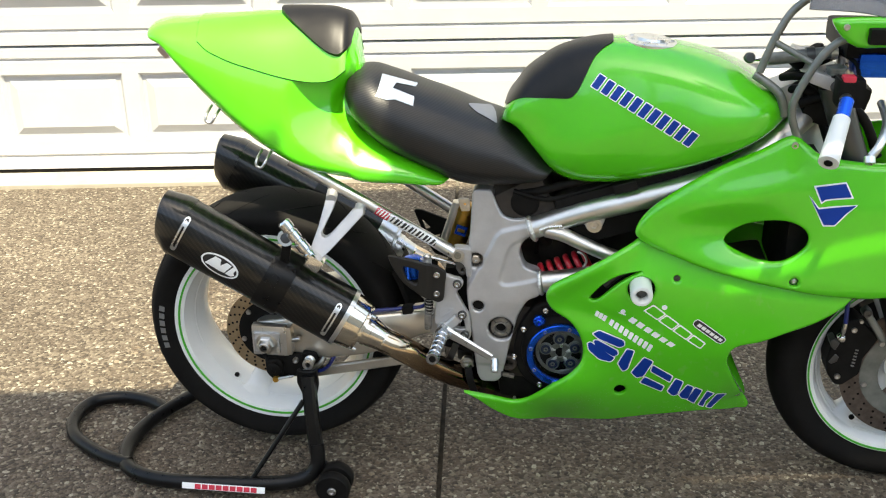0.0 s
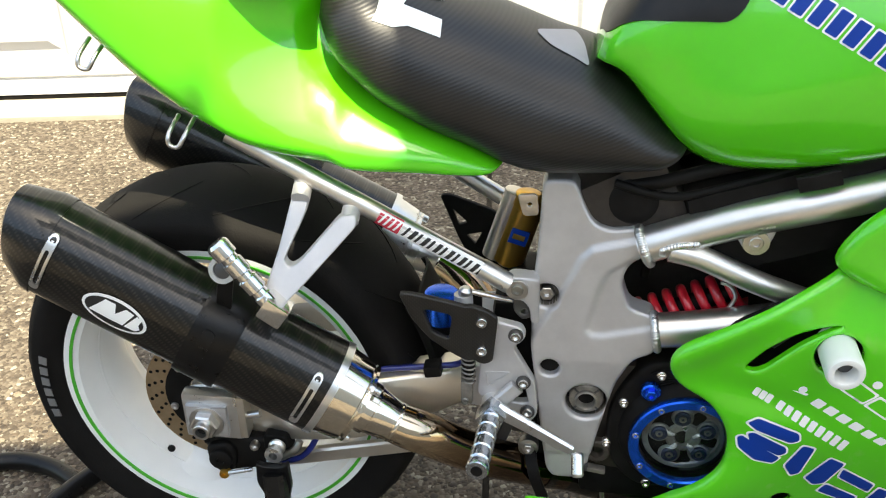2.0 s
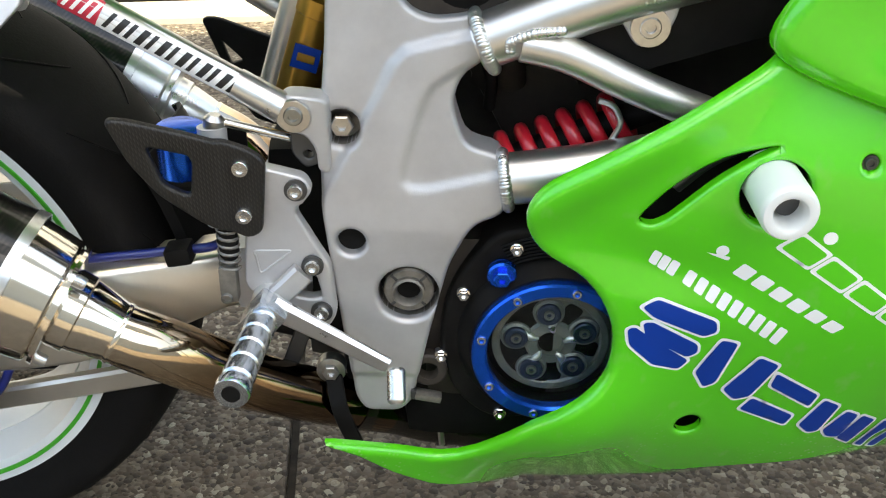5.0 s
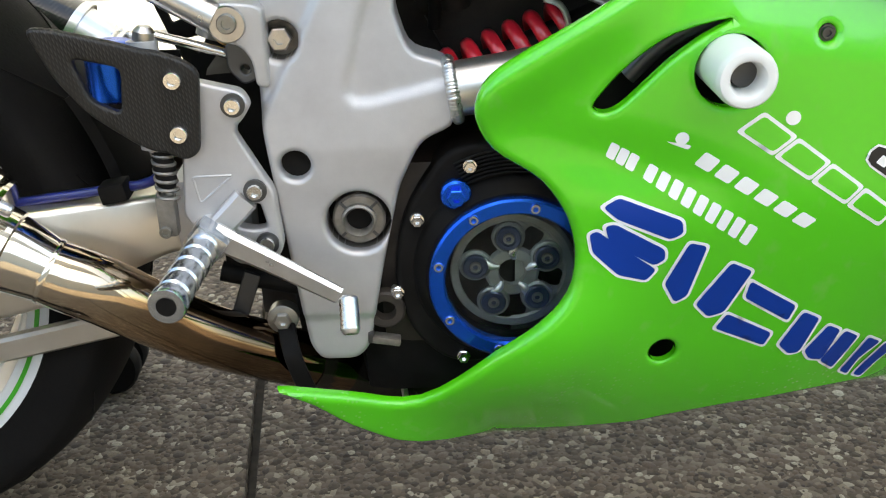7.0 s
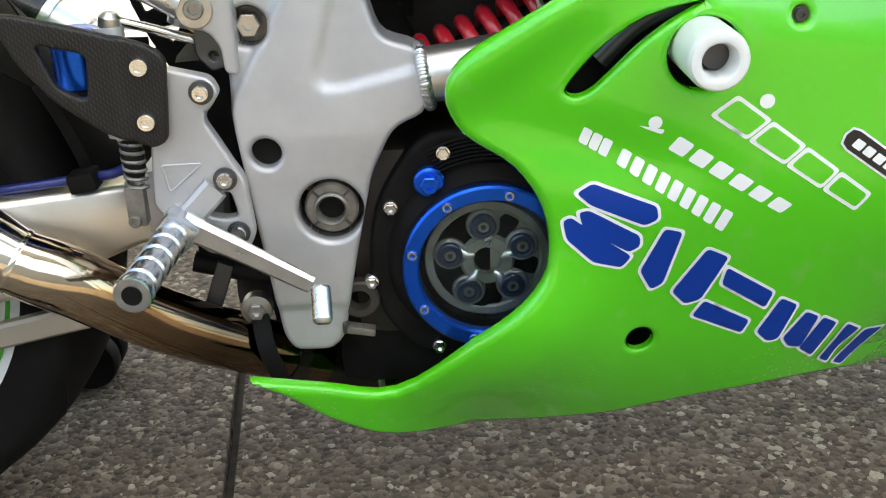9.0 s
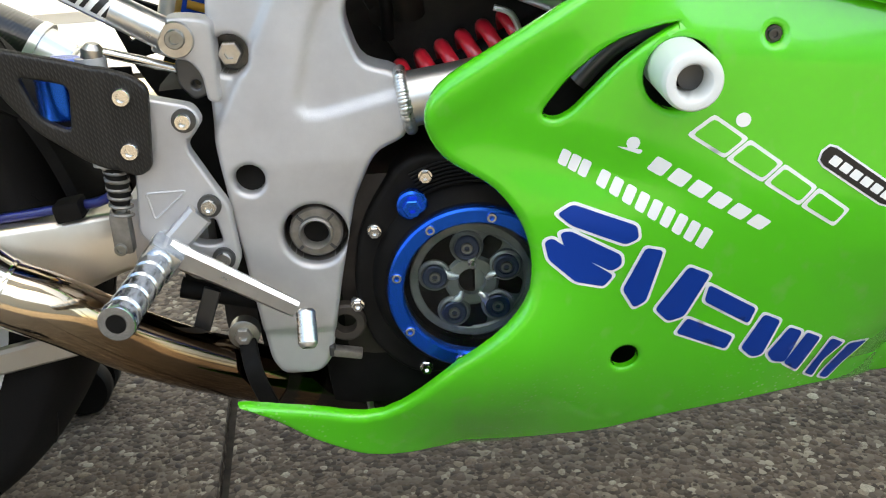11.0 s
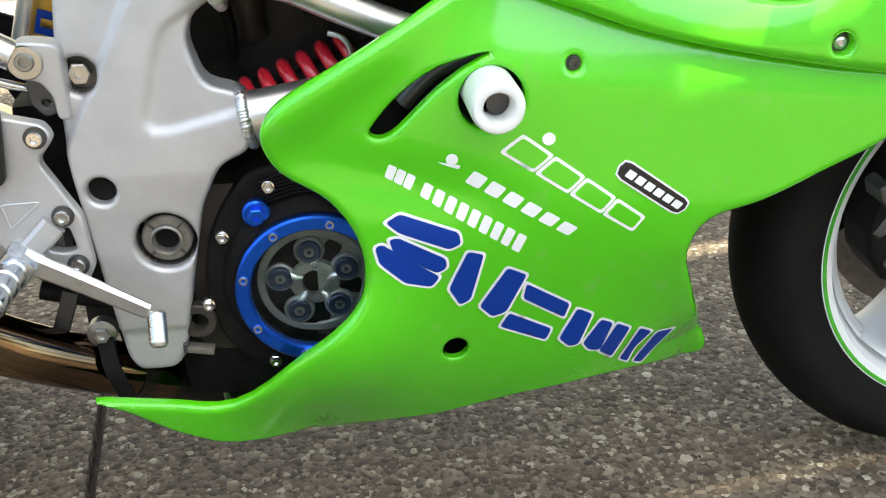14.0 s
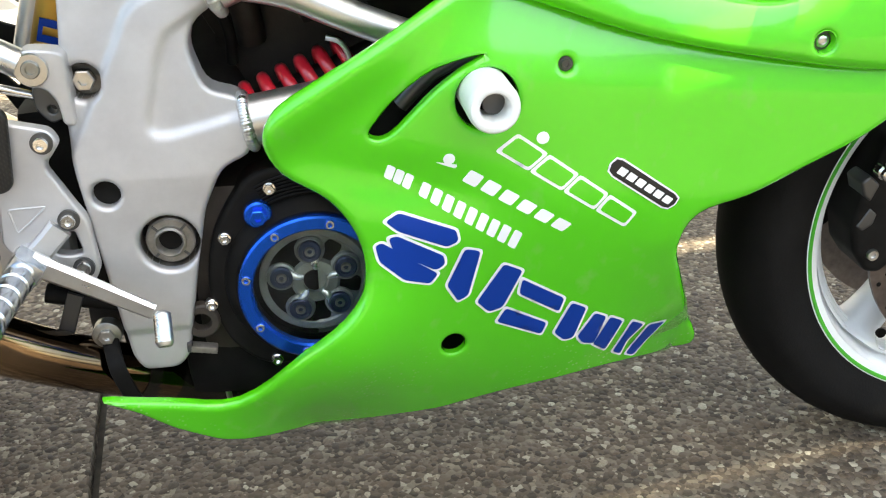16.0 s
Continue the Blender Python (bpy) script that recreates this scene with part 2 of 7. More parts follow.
_mixc.data_type, _mixc.blend_type = "RGBA", "MULTIPLY"
_mixc.inputs["Factor"].default_value = 1.0
link(GROUND, _c, _mixc.inputs[6])
link(GROUND, ramp(GROUND, _big.outputs["Fac"], [(0.3, (0.72, 0.70, 0.68)), (0.7, (1.0, 1.0, 1.0))]), _mixc.inputs[7])
link(GROUND, _mixc.outputs[2], _b.inputs["Base Color"])
_bp = node(GROUND, "ShaderNodeBump", Strength=0.9, Distance=0.004)
_bp.invert = True
link(GROUND, _vo.outputs["Distance"], _bp.inputs["Height"])
link(GROUND, _bp.outputs["Normal"], _b.inputs["Normal"])

PEBBLE = mat("pebble", (0.3, 0.26, 0.2), 0.62)
_g = PEBBLE.node_tree.nodes.new("ShaderNodeNewGeometry")
_c = ramp(PEBBLE, _g.outputs["Random Per Island"], [(0.0, (0.039, 0.027, 0.018)), (0.3, (0.077, 0.055, 0.036)), (0.55, (0.119, 0.088, 0.060)), (0.76, (0.168, 0.129, 0.091)), (0.89, (0.257, 0.214, 0.157)), (1.0, (0.437, 0.428, 0.350))])
_v = coords(PEBBLE)
_grain = node(PEBBLE, "ShaderNodeTexNoise", Scale=420.0, Detail=5.0, Roughness=0.7)
_stain = node(PEBBLE, "ShaderNodeTexNoise", Scale=5.0, Detail=7.0, Roughness=0.65)
for _t, _stops in ((_grain, [(0.32, (0.55, 0.53, 0.50)), (0.68, (1.15, 1.13, 1.10))]), (_stain, [(0.32, (0.62, 0.60, 0.57)), (0.66, (1.0, 0.98, 0.95))])):
    link(PEBBLE, _v, _t.inputs["Vector"])
    _mx = PEBBLE.node_tree.nodes.new("ShaderNodeMix")
    _mx.data_type, _mx.blend_type = "RGBA", "MULTIPLY"
    _mx.inputs["Factor"].default_value = 1.0
    link(PEBBLE, _c, _mx.inputs[6])
    link(PEBBLE, ramp(PEBBLE, _t.outputs["Fac"], _stops), _mx.inputs[7])
    _c = _mx.outputs[2]
link(PEBBLE, _c, PEBBLE.node_tree.nodes["Principled BSDF"].inputs["Base Color"])
_bp = node(PEBBLE, "ShaderNodeBump", Strength=0.5, Distance=0.0012)
link(PEBBLE, _grain.outputs["Fac"], _bp.inputs["Height"])
link(PEBBLE, _bp.outputs["Normal"], PEBBLE.node_tree.nodes["Principled BSDF"].inputs["Normal"])
CONCRETE = speckle(mat("smooth_concrete", (0.5, 0.46, 0.4), 0.85), (0.31, 0.275, 0.215), (0.40, 0.36, 0.29), 9, 8, (0.8, 0.9), 0.4, 220, 0.002)
JOINT = speckle(mat("joint_dirt", (0.05, 0.045, 0.04), 0.95), (0.03, 0.026, 0.022), (0.08, 0.07, 0.055), 40, 6)
DOORPAINT = speckle(mat("door_paint", (0.6, 0.6, 0.6), 0.45), (0.48, 0.48, 0.49), (0.53, 0.53, 0.535), 5, 6, (0.4, 0.55), 0.12, 160, 0.001)
SIDING = speckle(mat("house_siding", (0.5, 0.48, 0.45), 0.7), (0.46, 0.45, 0.43), (0.54, 0.53, 0.50), 3, 5)


# ---- mesh helpers ----
def finish(bm, smooth=True, angle=40):
    bmesh.ops.recalc_face_normals(bm, faces=bm.faces)
    for f in bm.faces:
        f.smooth = smooth
    for e in bm.edges:
        if len(e.link_faces) == 2 and e.calc_face_angle(0) > radians(angle):
            e.smooth = False


def part(name, bm, material, parent=None, label="", smooth=True, angle=40, recalc=True):
    """Links a bmesh as one mesh object under a thing or a part."""
    if recalc:
        finish(bm, smooth, angle)
    else:
        for f in bm.faces:
            f.smooth = smooth
    me = bpy.data.meshes.new(name)
    bm.to_mesh(me)
    bm.free()
    for m in (material if isinstance(material, (list, tuple)) else [material]):
        me.materials.append(m)
    ob = new(name, me)
    if parent is not None:
        ob.parent = parent
    return tagged(ob, label)


def thing(name, label, category, group="", kind="", at=(0, 0, 0)):
    ob = new(name)
    ob.location = at
    return tagged(ob, label, category, group, kind)


def spline(points, per=6, closed=False):
    """Points along a smooth curve through the given ones."""
    p = [Vector(q) for q in points]
    n = len(p)
    out = []
    for i in range(n if closed else n - 1):
        if closed:
            a, b, c, d = p[i - 1], p[i], p[(i + 1) % n], p[(i + 2) % n]
        else:
            a, b, c, d = p[max(i - 1, 0)], p[i], p[i + 1], p[min(i + 2, n - 1)]
        for k in range(per):
            t = k / per
            out.append(0.5 * ((2 * b) + (c - a) * t + (2 * a - 5 * b + 4 * c - d) * t * t + (3 * b - a - 3 * c + d) * t ** 3))
    if not closed:
        out.append(p[-1])
    return out


def interp(x, table):
    """Smooth value at x through rows (x, value)."""
    if x <= table[0][0]:
        return table[0][1]
    for i in range(len(table) - 1):
        x0, v0 = table[i]
        x1, v1 = table[i + 1]
        if x <= x1:
            xm, vm = table[max(i - 1, 0)]
            xp, vp = table[min(i + 2, len(table) - 1)]
            h = x1 - x0
            s = (v1 - v0) / h
            m0 = 0.5 * (s + ((v0 - vm) / (x0 - xm) if x0 > xm else s))
            m1 = 0.5 * (s + ((vp - v1) / (xp - x1) if xp > x1 else s))
            if s == 0 or m0 * s < 0:
                m0 = 0
            if s == 0 or m1 * s < 0:
                m1 = 0
            m0 = max(min(m0, 3 * abs(s)), -3 * abs(s))
            m1 = max(min(m1, 3 * abs(s)), -3 * abs(s))
            t = (x - x0) / h
            return v0 * (2 * t ** 3 - 3 * t * t + 1) + h * m0 * (t ** 3 - 2 * t * t + t) + v1 * (3 * t * t - 2 * t ** 3) + h * m1 * (t ** 3 - t * t)
    return table[-1][1]


def rings(bm, loops, closed=True, cap=True):
    """Joins loops of equal length with faces, and caps the ends."""
    made = [[bm.verts.new(v) for v in lp] for lp in loops]
    n = len(made[0])
    for a, b in zip(made, made[1:]):
        for i in range(n if closed else n - 1):
            j = (i + 1) % n
            bm.faces.new((a[i], a[j], b[j], b[i]))
    if cap:
        bm.faces.new(made[0][::-1])
        bm.faces.new(made[-1])
    return made


def sweep(points, section, bm=None, scale=None, up=(0, 0, 1), per=5, smooth_path=True):
    """Carries a 2D section along a curve."""
    bm = bm or bmesh.new()
    path = spline(points, per) if smooth_path and len(points) > 2 else [Vector(p) for p in points]
    loops = []
    n = len(path)
    side = None
    for i, p in enumerate(path):
        d = (path[min(i + 1, n - 1)] - path[max(i - 1, 0)]).normalized()
        if side is None:
            side = d.cross(Vector(up))
            if side.length < 0.01:
                side = d.cross(Vector((0, 1, 0)))
        side = (side - d * side.dot(d)).normalized()
        top = side.cross(d).normalized()
        k = 1.0 if scale is None else interp(i / (n - 1), scale)
        loops.append([p + side * u * k + top * v * k for u, v in section])
    rings(bm, loops)
    return bm


def circle(r, n=16, ry=None):
    return [(r * math.cos(2 * math.pi * i / n), (ry or r) * math.sin(2 * math.pi * i / n)) for i in range(n)]


def rect(w, h, b=0.002):
    x, y = w / 2, h / 2
    return [(x - b, -y), (x, -y + b), (x, y - b), (x - b, y), (-x + b, y), (-x, y - b), (-x, -y + b), (-x + b, -y)]


def tube(points, r, n=14, bm=None, scale=None, per=5, smooth_path=True):
    return sweep(points, circle(r, n), bm, scale, per=per, smooth_path=smooth_path)


def lathe(profile, centre, axis=(0, 1, 0), n=32, bm=None, cap=True):
    """Turns a profile of (radius, distance along the axis) about an axis through centre."""
    bm = bm or bmesh.new()
    q = Vector((0, 0, 1)).rotation_difference(Vector(axis).normalized())
    c = Vector(centre)
    loops = [[c + q @ Vector((max(r, 1e-5) * math.cos(2 * math.pi * i / n), max(r, 1e-5) * math.sin(2 * math.pi * i / n), h)) for i in range(n)] for r, h in profile]
    rings(bm, loops, cap=cap)
    return bm


def ring_lathe(profile, centre, axis=(0, 1, 0), n=64, bm=None):
    """A closed profile turned about an axis: a hoop, a rim, a tyre."""
    bm = bm or bmesh.new()
    q = Vector((0, 0, 1)).rotation_difference(Vector(axis).normalized())
    c = Vector(centre)
    made = [[bm.verts.new(c + q @ Vector((r * math.cos(2 * math.pi * i / n), r * math.sin(2 * math.pi * i / n), h))) for i in range(n)] for r, h in profile]
    for k in range(len(made)):
        a, b = made[k], made[(k + 1) % len(made)]
        for i in range(n):
            j = (i + 1) % n
            bm.faces.new((a[i], a[j], b[j], b[i]))
    return bm


def box(size, centre, bevel=0.003, rot=None, bm=None):
    bm = bm or bmesh.new()
    m = Matrix.Translation(centre) @ (rot or Matrix()) @ Matrix.Diagonal((*size, 1))
    vs = bmesh.ops.create_cube(bm, size=1, matrix=m)["verts"]
    if bevel:
        es = {e for v in vs for e in v.link_edges}
        bmesh.ops.bevel(bm, geom=list(es), offset=bevel, segments=2, profile=0.7, affect="EDGES")
    return bm


def inside(poly, x, z):
    hit = False
    j = len(poly) - 1
    for i in range(len(poly)):
        xi, zi = poly[i][0], poly[i][1]
        xj, zj = poly[j][0], poly[j][1]
        if (zi > z) != (zj > z) and x < (xj - xi) * (z - zi) / (zj - zi) + xi:
            hit = not hit
        j = i
    return hit


def edge_distance(polys, pts):
    """Distance of each point from the nearest outline."""
    pts = np.asarray(pts, float)
    best = np.full(len(pts), 1e9)
    for poly in polys:
        p = np.asarray([(q[0], q[1]) for q in poly], float)
        for a, b in zip(p, np.roll(p, -1, 0)):
            d = b - a
            t = np.clip(((pts - a) @ d) / max(d @ d, 1e-12), 0, 1)
            best = np.minimum(best, np.linalg.norm(pts - (a + t[:, None] * d), axis=1))
    return best


from mathutils.geometry import delaunay_2d_cdt


def resample(poly, step):
    """An outline with no edge longer than step."""
    out = []
    for i, a in enumerate(poly):
        b = poly[(i + 1) % len(poly)]
        n = max(1, math.ceil(math.hypot(b[0] - a[0], b[1] - a[1]) / step))
        out += [(a[0] + (b[0] - a[0]) * k / n, a[1] + (b[1] - a[1]) * k / n) for k in range(n)]
    return out


def sheet(outline, holes=(), grid=0.012, insets=()):
    """Triangles that fill an outline in the x, z plane: points and faces. insets: rows of points that follow the rim."""
    polys = [outline, *holes]
    pts, edges = [], []
    extra = []
    for poly in polys if insets else ():
        area = sum(poly[i - 1][0] * poly[i][1] - poly[i][0] * poly[i - 1][1] for i in range(len(poly)))
        s = (1 if area > 0 else -1) * (1 if poly is outline else -1)
        for i in range(len(poly)):
            a, b, c = Vector(poly[i - 1]), Vector(poly[i]), Vector(poly[(i + 1) % len(poly)])
            t = (c - a)
            if t.length < 1e-9:
                continue
            t.normalize()
            nrm = Vector((-t.y, t.x)) * s
            extra += [(k, (b.x + nrm.x * k, b.y + nrm.y * k)) for k in insets]
    if extra:
        far = edge_distance(polys, [q for _, q in extra])
        extra = [q for (k, q), f in zip(extra, far) if f > k * 0.93 and inside(outline, *q) and not any(inside(h, *q) for h in holes)]
    for poly in polys:
        k = len(pts)
        pts += [Vector((q[0], q[1])) for q in poly]
        edges += [(k + i, k + (i + 1) % len(poly)) for i in range(len(poly))]
    xs, zs = [p.x for p in pts], [p.y for p in pts]
    cand = []
    row = 0
    z = min(zs) + grid * 0.5
    while z < max(zs):
        x = min(xs) + grid * (0.25 + 0.5 * (row % 2))
        while x < max(xs):
            if inside(outline, x, z) and not any(inside(h, x, z) for h in holes):
                cand.append((x, z))
            x += grid
        z += grid * 0.87
        row += 1
    if cand:
        d = edge_distance(polys, cand)
        lim = (max(insets) + grid * 0.35) if insets else grid * 0.45
        pts += [Vector(c) for c, k in zip(cand, d) if k > lim]
    pts += [Vector(q) for q in extra]
    vs, _, fs, *_ = delaunay_2d_cdt(pts, edges, [], 0, 1e-6)
    keep = []
    for f in fs:
        cx = sum(vs[i].x for i in f) / len(f)
        cz = sum(vs[i].y for i in f) / len(f)
        if inside(outline, cx, cz) and not any(inside(h, cx, cz) for h in holes):
            keep.append(f)
    return vs, keep


def shell(outline, depth, holes=(), grid=0.012, roll=0.0, thick=0.004, side=1, hole_roll=None):
    """A moulded panel: an outline in x, z, pushed out to y = depth(x, z), its rim rolled inwards, with a back face."""
    hole_roll = min(roll, 0.005) if hole_roll is None else hole_roll
    fine = grid * 0.6
    outline, holes = resample(outline, fine), [resample(h, fine) for h in holes]
    rows_ = sorted({round(roll * f, 5) for f in (0.06, 0.2, 0.45, 0.75, 1.0)}) if roll else ()
    vs, fs = sheet(outline, holes, grid, rows_)
    pts = [(v.x, v.y) for v in vs]
    d = edge_distance([outline], pts)
    dh = edge_distance(holes, pts) if holes else d * 0 + 9
    bm = bmesh.new()
    front = []
    for (x, z), k, kh in zip(pts, d, dh):
        y = depth(x, z)
        if roll and k < roll:
            y += roll - math.sqrt(max(roll * roll - (roll - k) ** 2, 0))
        if hole_roll and kh < hole_roll:
            y += hole_roll - math.sqrt(max(hole_roll * hole_roll - (hole_roll - kh) ** 2, 0))
        front.append(bm.verts.new((x, side * y, z)))
    back = [bm.verts.new((v.co.x, v.co.y + side * thick, v.co.z)) for v in front]
    count = {}
    for f in fs:
        bm.faces.new([front[i] for i in f])
        bm.faces.new([back[i] for i in reversed(f)])
        for i in range(len(f)):
            a, b = f[i], f[(i + 1) % len(f)]
            count[(a, b)] = count.get((a, b), 0) + 1
    for a, b in count:
        if (b, a) not in count:
            bm.faces.new((front[b], front[a], back[a], back[b]))
    return bm


def pts2(seq, per=4, closed=True):
    return [(v.x, v.y) for v in spline([(a, b, 0) for a, b in seq], per, closed)]


def rounded(seq, r, n=4):
    """A polygon with its corners rounded off."""
    out = []
    m = len(seq)
    for i in range(m):
        a, b, c = Vector(seq[i - 1]), Vector(seq[i]), Vector(seq[(i + 1) % m])
        u, w = a - b, c - b
        k = min(r, u.length * 0.45, w.length * 0.45)
        p, q = b + u.normalized() * k, b + w.normalized() * k
        for j in range(n + 1):
            t = j / n
            e = p * (1 - t) ** 2 + b * 2 * t * (1 - t) + q * t * t
            out.append((e.x, e.y))
    return out


def disc_outline(x, z, r, n=20, rz=None):
    return [(x + r * math.cos(2 * math.pi * i / n), z + (rz or r) * math.sin(2 * math.pi * i / n)) for i in range(n)]


def bolt(parent, x, y, z, r=0.006, h=0.005, material=None, name="bolt", axis=(0, -1, 0), socket=True):
    """A cap screw with a hollow hexagon in its head."""
    c = Vector((x, y, z))
    bm = lathe([(r, -0.004), (r, h * 0.7), (r * 0.88, h), (r * 0.52, h)] + ([(r * 0.48, h * 0.35)] if socket else []), c, axis, 14)
    return part(name, bm, material or STEEL, parent)


def hexnut(parent, x, y, z, r, h, material=None, name="nut"):
    return part(name, lathe([(r, 0), (r, h * 0.85), (r * 0.88, h), (r * 0.45, h), (r * 0.45, h * 0.5)], (x, y, z), (0, -1, 0), 6), material or STEEL, parent, smooth=False)


# ---- ground, door and walls ----
DOOR_AT, DOOR_TURN = Vector((-1.3, 1.79, 0)), radians(8.8)
door_m = Matrix.Translation(DOOR_AT) @ Matrix.Rotation(DOOR_TURN, 4, "Z")
JOINT_X = 0.378


def slab(x0, x1, y0, y1, z=0.0, bevel=0.006):
    bm = box((x1 - x0, y1 - y0, 0.12), ((x0 + x1) / 2, (y0 + y1) / 2, z - 0.06), bevel)
    return bm


ground = part("ground", box((60, 60, 0.02), (0, 0, -0.032), 0), JOINT, label="dirt filled bed under the driveway slabs")
tagged(ground, category="ground", kind="structure")
for x0, x1 in ((-30, -0.006), (0.006, 30)):
    s = part("pavement", slab(x0, x1, -30, 30), GROUND, label="exposed aggregate concrete driveway slab")
    tagged(s, category="driveway", kind="structure")
    s.matrix_world = pose(JOINT_X, 0, 0, 0, 0, 5.1)

apron = part("pavement", box((5.6, 0.32, 0.05), (1.0, -0.005, -0.008), 0.006), CONCRETE, label="smooth concrete strip along the garage door")
apron.matrix_world = door_m
tagged(apron, category="concrete strip", kind="structure")

garage = thing("door_1", "white sectional garage door with raised rectangular panels, closed", "garage door", kind="structure")
garage.matrix_world = door_m
SEC, U0, U1 = 0.55, -2.07, 3.73


def door_section(k):
    """One section with its pressed panels and ribbed edges."""
    z0, z1 = k * SEC + (0.030 if k == 0 else 0.003), (k + 1) * SEC - 0.003
    bm = bmesh.new()
    prof = [(0, z0), (-0.012, z0 + 0.004), (-0.012, z0 + 0.05), (-0.006, z0 + 0.055), (-0.006, z0 + 0.062), (-0.012, z0 + 0.067)]
    top = [(-0.012, z1 - 0.06), (-0.006, z1 - 0.055), (-0.006, z1 - 0.047), (-0.012, z1 - 0.042), (-0.012, z1 - 0.006), (0, z1)]
    line = prof + top
    a = [bm.verts.new((U0, y, z)) for y, z in line]
    b = [bm.verts.new((U1, y, z)) for y, z in line]
    for i in range(len(line) - 1):
        if i != len(prof) - 1:
            bm.faces.new((a[i], b[i], b[i + 1], a[i + 1]))
    zl, zh = prof[-1][1], top[0][1]
    rows_in = [(0.0, -0.012), (0.012, 0.002), (0.026, 0.002), (0.055, -0.011), (0.058, -0.0125)]
    us = []
    u = -0.345 - 3 * 0.555
    while u < U1 - 0.4:
        us.append((u, u + 0.49))
        u += 0.555
    pz0, pz1 = zl + 0.06, zh - 0.05
    prev = U0
    for u0, u1 in us:
        def quad(x0, za, x1, zb):
            bm.faces.new([bm.verts.new(p) for p in ((x0, -0.012, za), (x1, -0.012, za), (x1, -0.012, zb), (x0, -0.012, zb))])
        quad(prev, zl, u0, zh)
        quad(u0, zl, u1, pz0)
        quad(u0, pz1, u1, zh)
        loops = [[bm.verts.new((x, y, z)) for x, z in ((u0 + o, pz0 + o), (u1 - o, pz0 + o), (u1 - o, pz1 - o), (u0 + o, pz1 - o))] for o, y in rows_in]
        for p, q in zip(loops, loops[1:]):
            for i in range(4):
                bm.faces.new((p[i], p[(i + 1) % 4], q[(i + 1) % 4], q[i]))
        bm.faces.new(loops[-1])
        prev = u1
    quad(prev, zl, U1, zh)
    bmesh.ops.remove_doubles(bm, verts=bm.verts, dist=0.0004)
    return bm


for k in range(4):
    part("panel", door_section(k), DOORPAINT, garage, smooth=False, recalc=False)
# unseen box added to stop sky light between the door sections
part("backing", box((U1 - U0, 0.03, 2.15), ((U0 + U1) / 2, 0.024, 1.14), 0), DOORPAINT, garage)
part("rubber_seal", box((U1 - U0, 0.03, 0.014), ((U0 + U1) / 2, 0.006, 0.0235), 0.003), BLACK, garage, "black rubber bottom seal")

wall = part("wall_north", box((5, 0.2, 3.0), (-4.6, 0.12, 1.5), 0), SIDING, label="plain house wall beside the garage door")
wall.matrix_world = door_m
tagged(wall, category="wall", kind="structure")
wall = part("wall_east", box((5, 0.2, 3.0), (6.26, 0.12, 1.5), 0), SIDING, label="plain house wall beside the garage door")
wall.matrix_world = door_m
tagged(wall, category="wall", kind="structure")
wall = part("wall_top", box((15.8, 0.2, 0.8), (0.85, 0.12, 2.62), 0), SIDING, label="plain house wall over the garage door")
wall.matrix_world = door_m
tagged(wall, category="wall", kind="structure")
# unseen pale blocks added out of view to shade the front of the bike
shade_m = Matrix.Translation((0, -3.2, 0)) @ Matrix.Rotation(radians(8.8), 4, "Z")
for x0, x1, h in ((-0.4, 1.40, 7.90), (1.404, 1.693, 7.72), (1.697, 2.26, 11.4)):
    wall = part("shade_blocker", box((x1 - x0, 0.3, h - 5.0), ((x0 + x1) / 2, -0.15, (h + 5.0) / 2), 0.01), SIDING, label="unseen pale block added to shade the driveway")
    wall.matrix_world = shade_m
    tagged(wall, category="house wall", kind="structure")
# unseen screen added to cast shade; its narrow gaps let streaks of sun through
bm = bmesh.new()
for z0, z1 in ((5.0, 6.787), (6.807, 7.139), (7.168, 8.13), (8.23, 11.4)):
    box((4.30, 0.005, z1 - z0), (4.35, 0.004, (z0 + z1) / 2), 0, bm=bm)
wall = part("shade_blocker", bm, SIDING, label="tall unseen screen added to cast shade, with narrow gaps", smooth=False)
wall.matrix_world = shade_m
tagged(wall, category="house wall", kind="structure")
# unseen posts added to carry the shading blocks
for x in (-0.28, 6.38):
    post = part("post", box((0.14, 0.14, 5.0), (x, -0.15, 2.5), 0.008), SIDING, label="unseen post added under the shading blocks")
    post.matrix_world = shade_m
    tagged(post, category="post", kind="structure")
# unseen wall added to block the low sky and give reflections an edge
wall = part("sky_blocker", box((50, 0.3, 6.0), (0, -13.0, 3.0), 0), SIDING, label="unseen plain wall added to cut low sky light")
tagged(wall, category="wall", kind="structure")


# ---- motorcycle ----
bike = thing("motorcycle", "lime green and black sport motorcycle raised on a paddock stand", "motorcycle")


def section_point(x, phi, zb, zt, w, zm_part=0.4, nt=2.2, nb=2.4, grow=0.0):
    b, t, h = interp(x, zb) - grow, interp(x, zt) + grow, interp(x, w) + grow
    zm = b + (interp(x, zm_part) if isinstance(zm_part, list) else zm_part) * (t - b)
    c, s = math.cos(phi), math.sin(phi)
    n = (interp(x, nt) if isinstance(nt, list) else nt) if s > 0 else nb
    y = -h * math.copysign(abs(c) ** (2 / n), c)
    z = zm + (t - zm) * abs(s) ** (2 / n) if s > 0 else zm - (zm - b) * abs(s) ** (2 / n)
    return Vector((x, y, z))


def loft(xs, n, **spec):
    bm = bmesh.new()
    rings(bm, [[section_point(x, 2 * math.pi * i / n, **spec) for i in range(n)] for x in xs])
    return bm


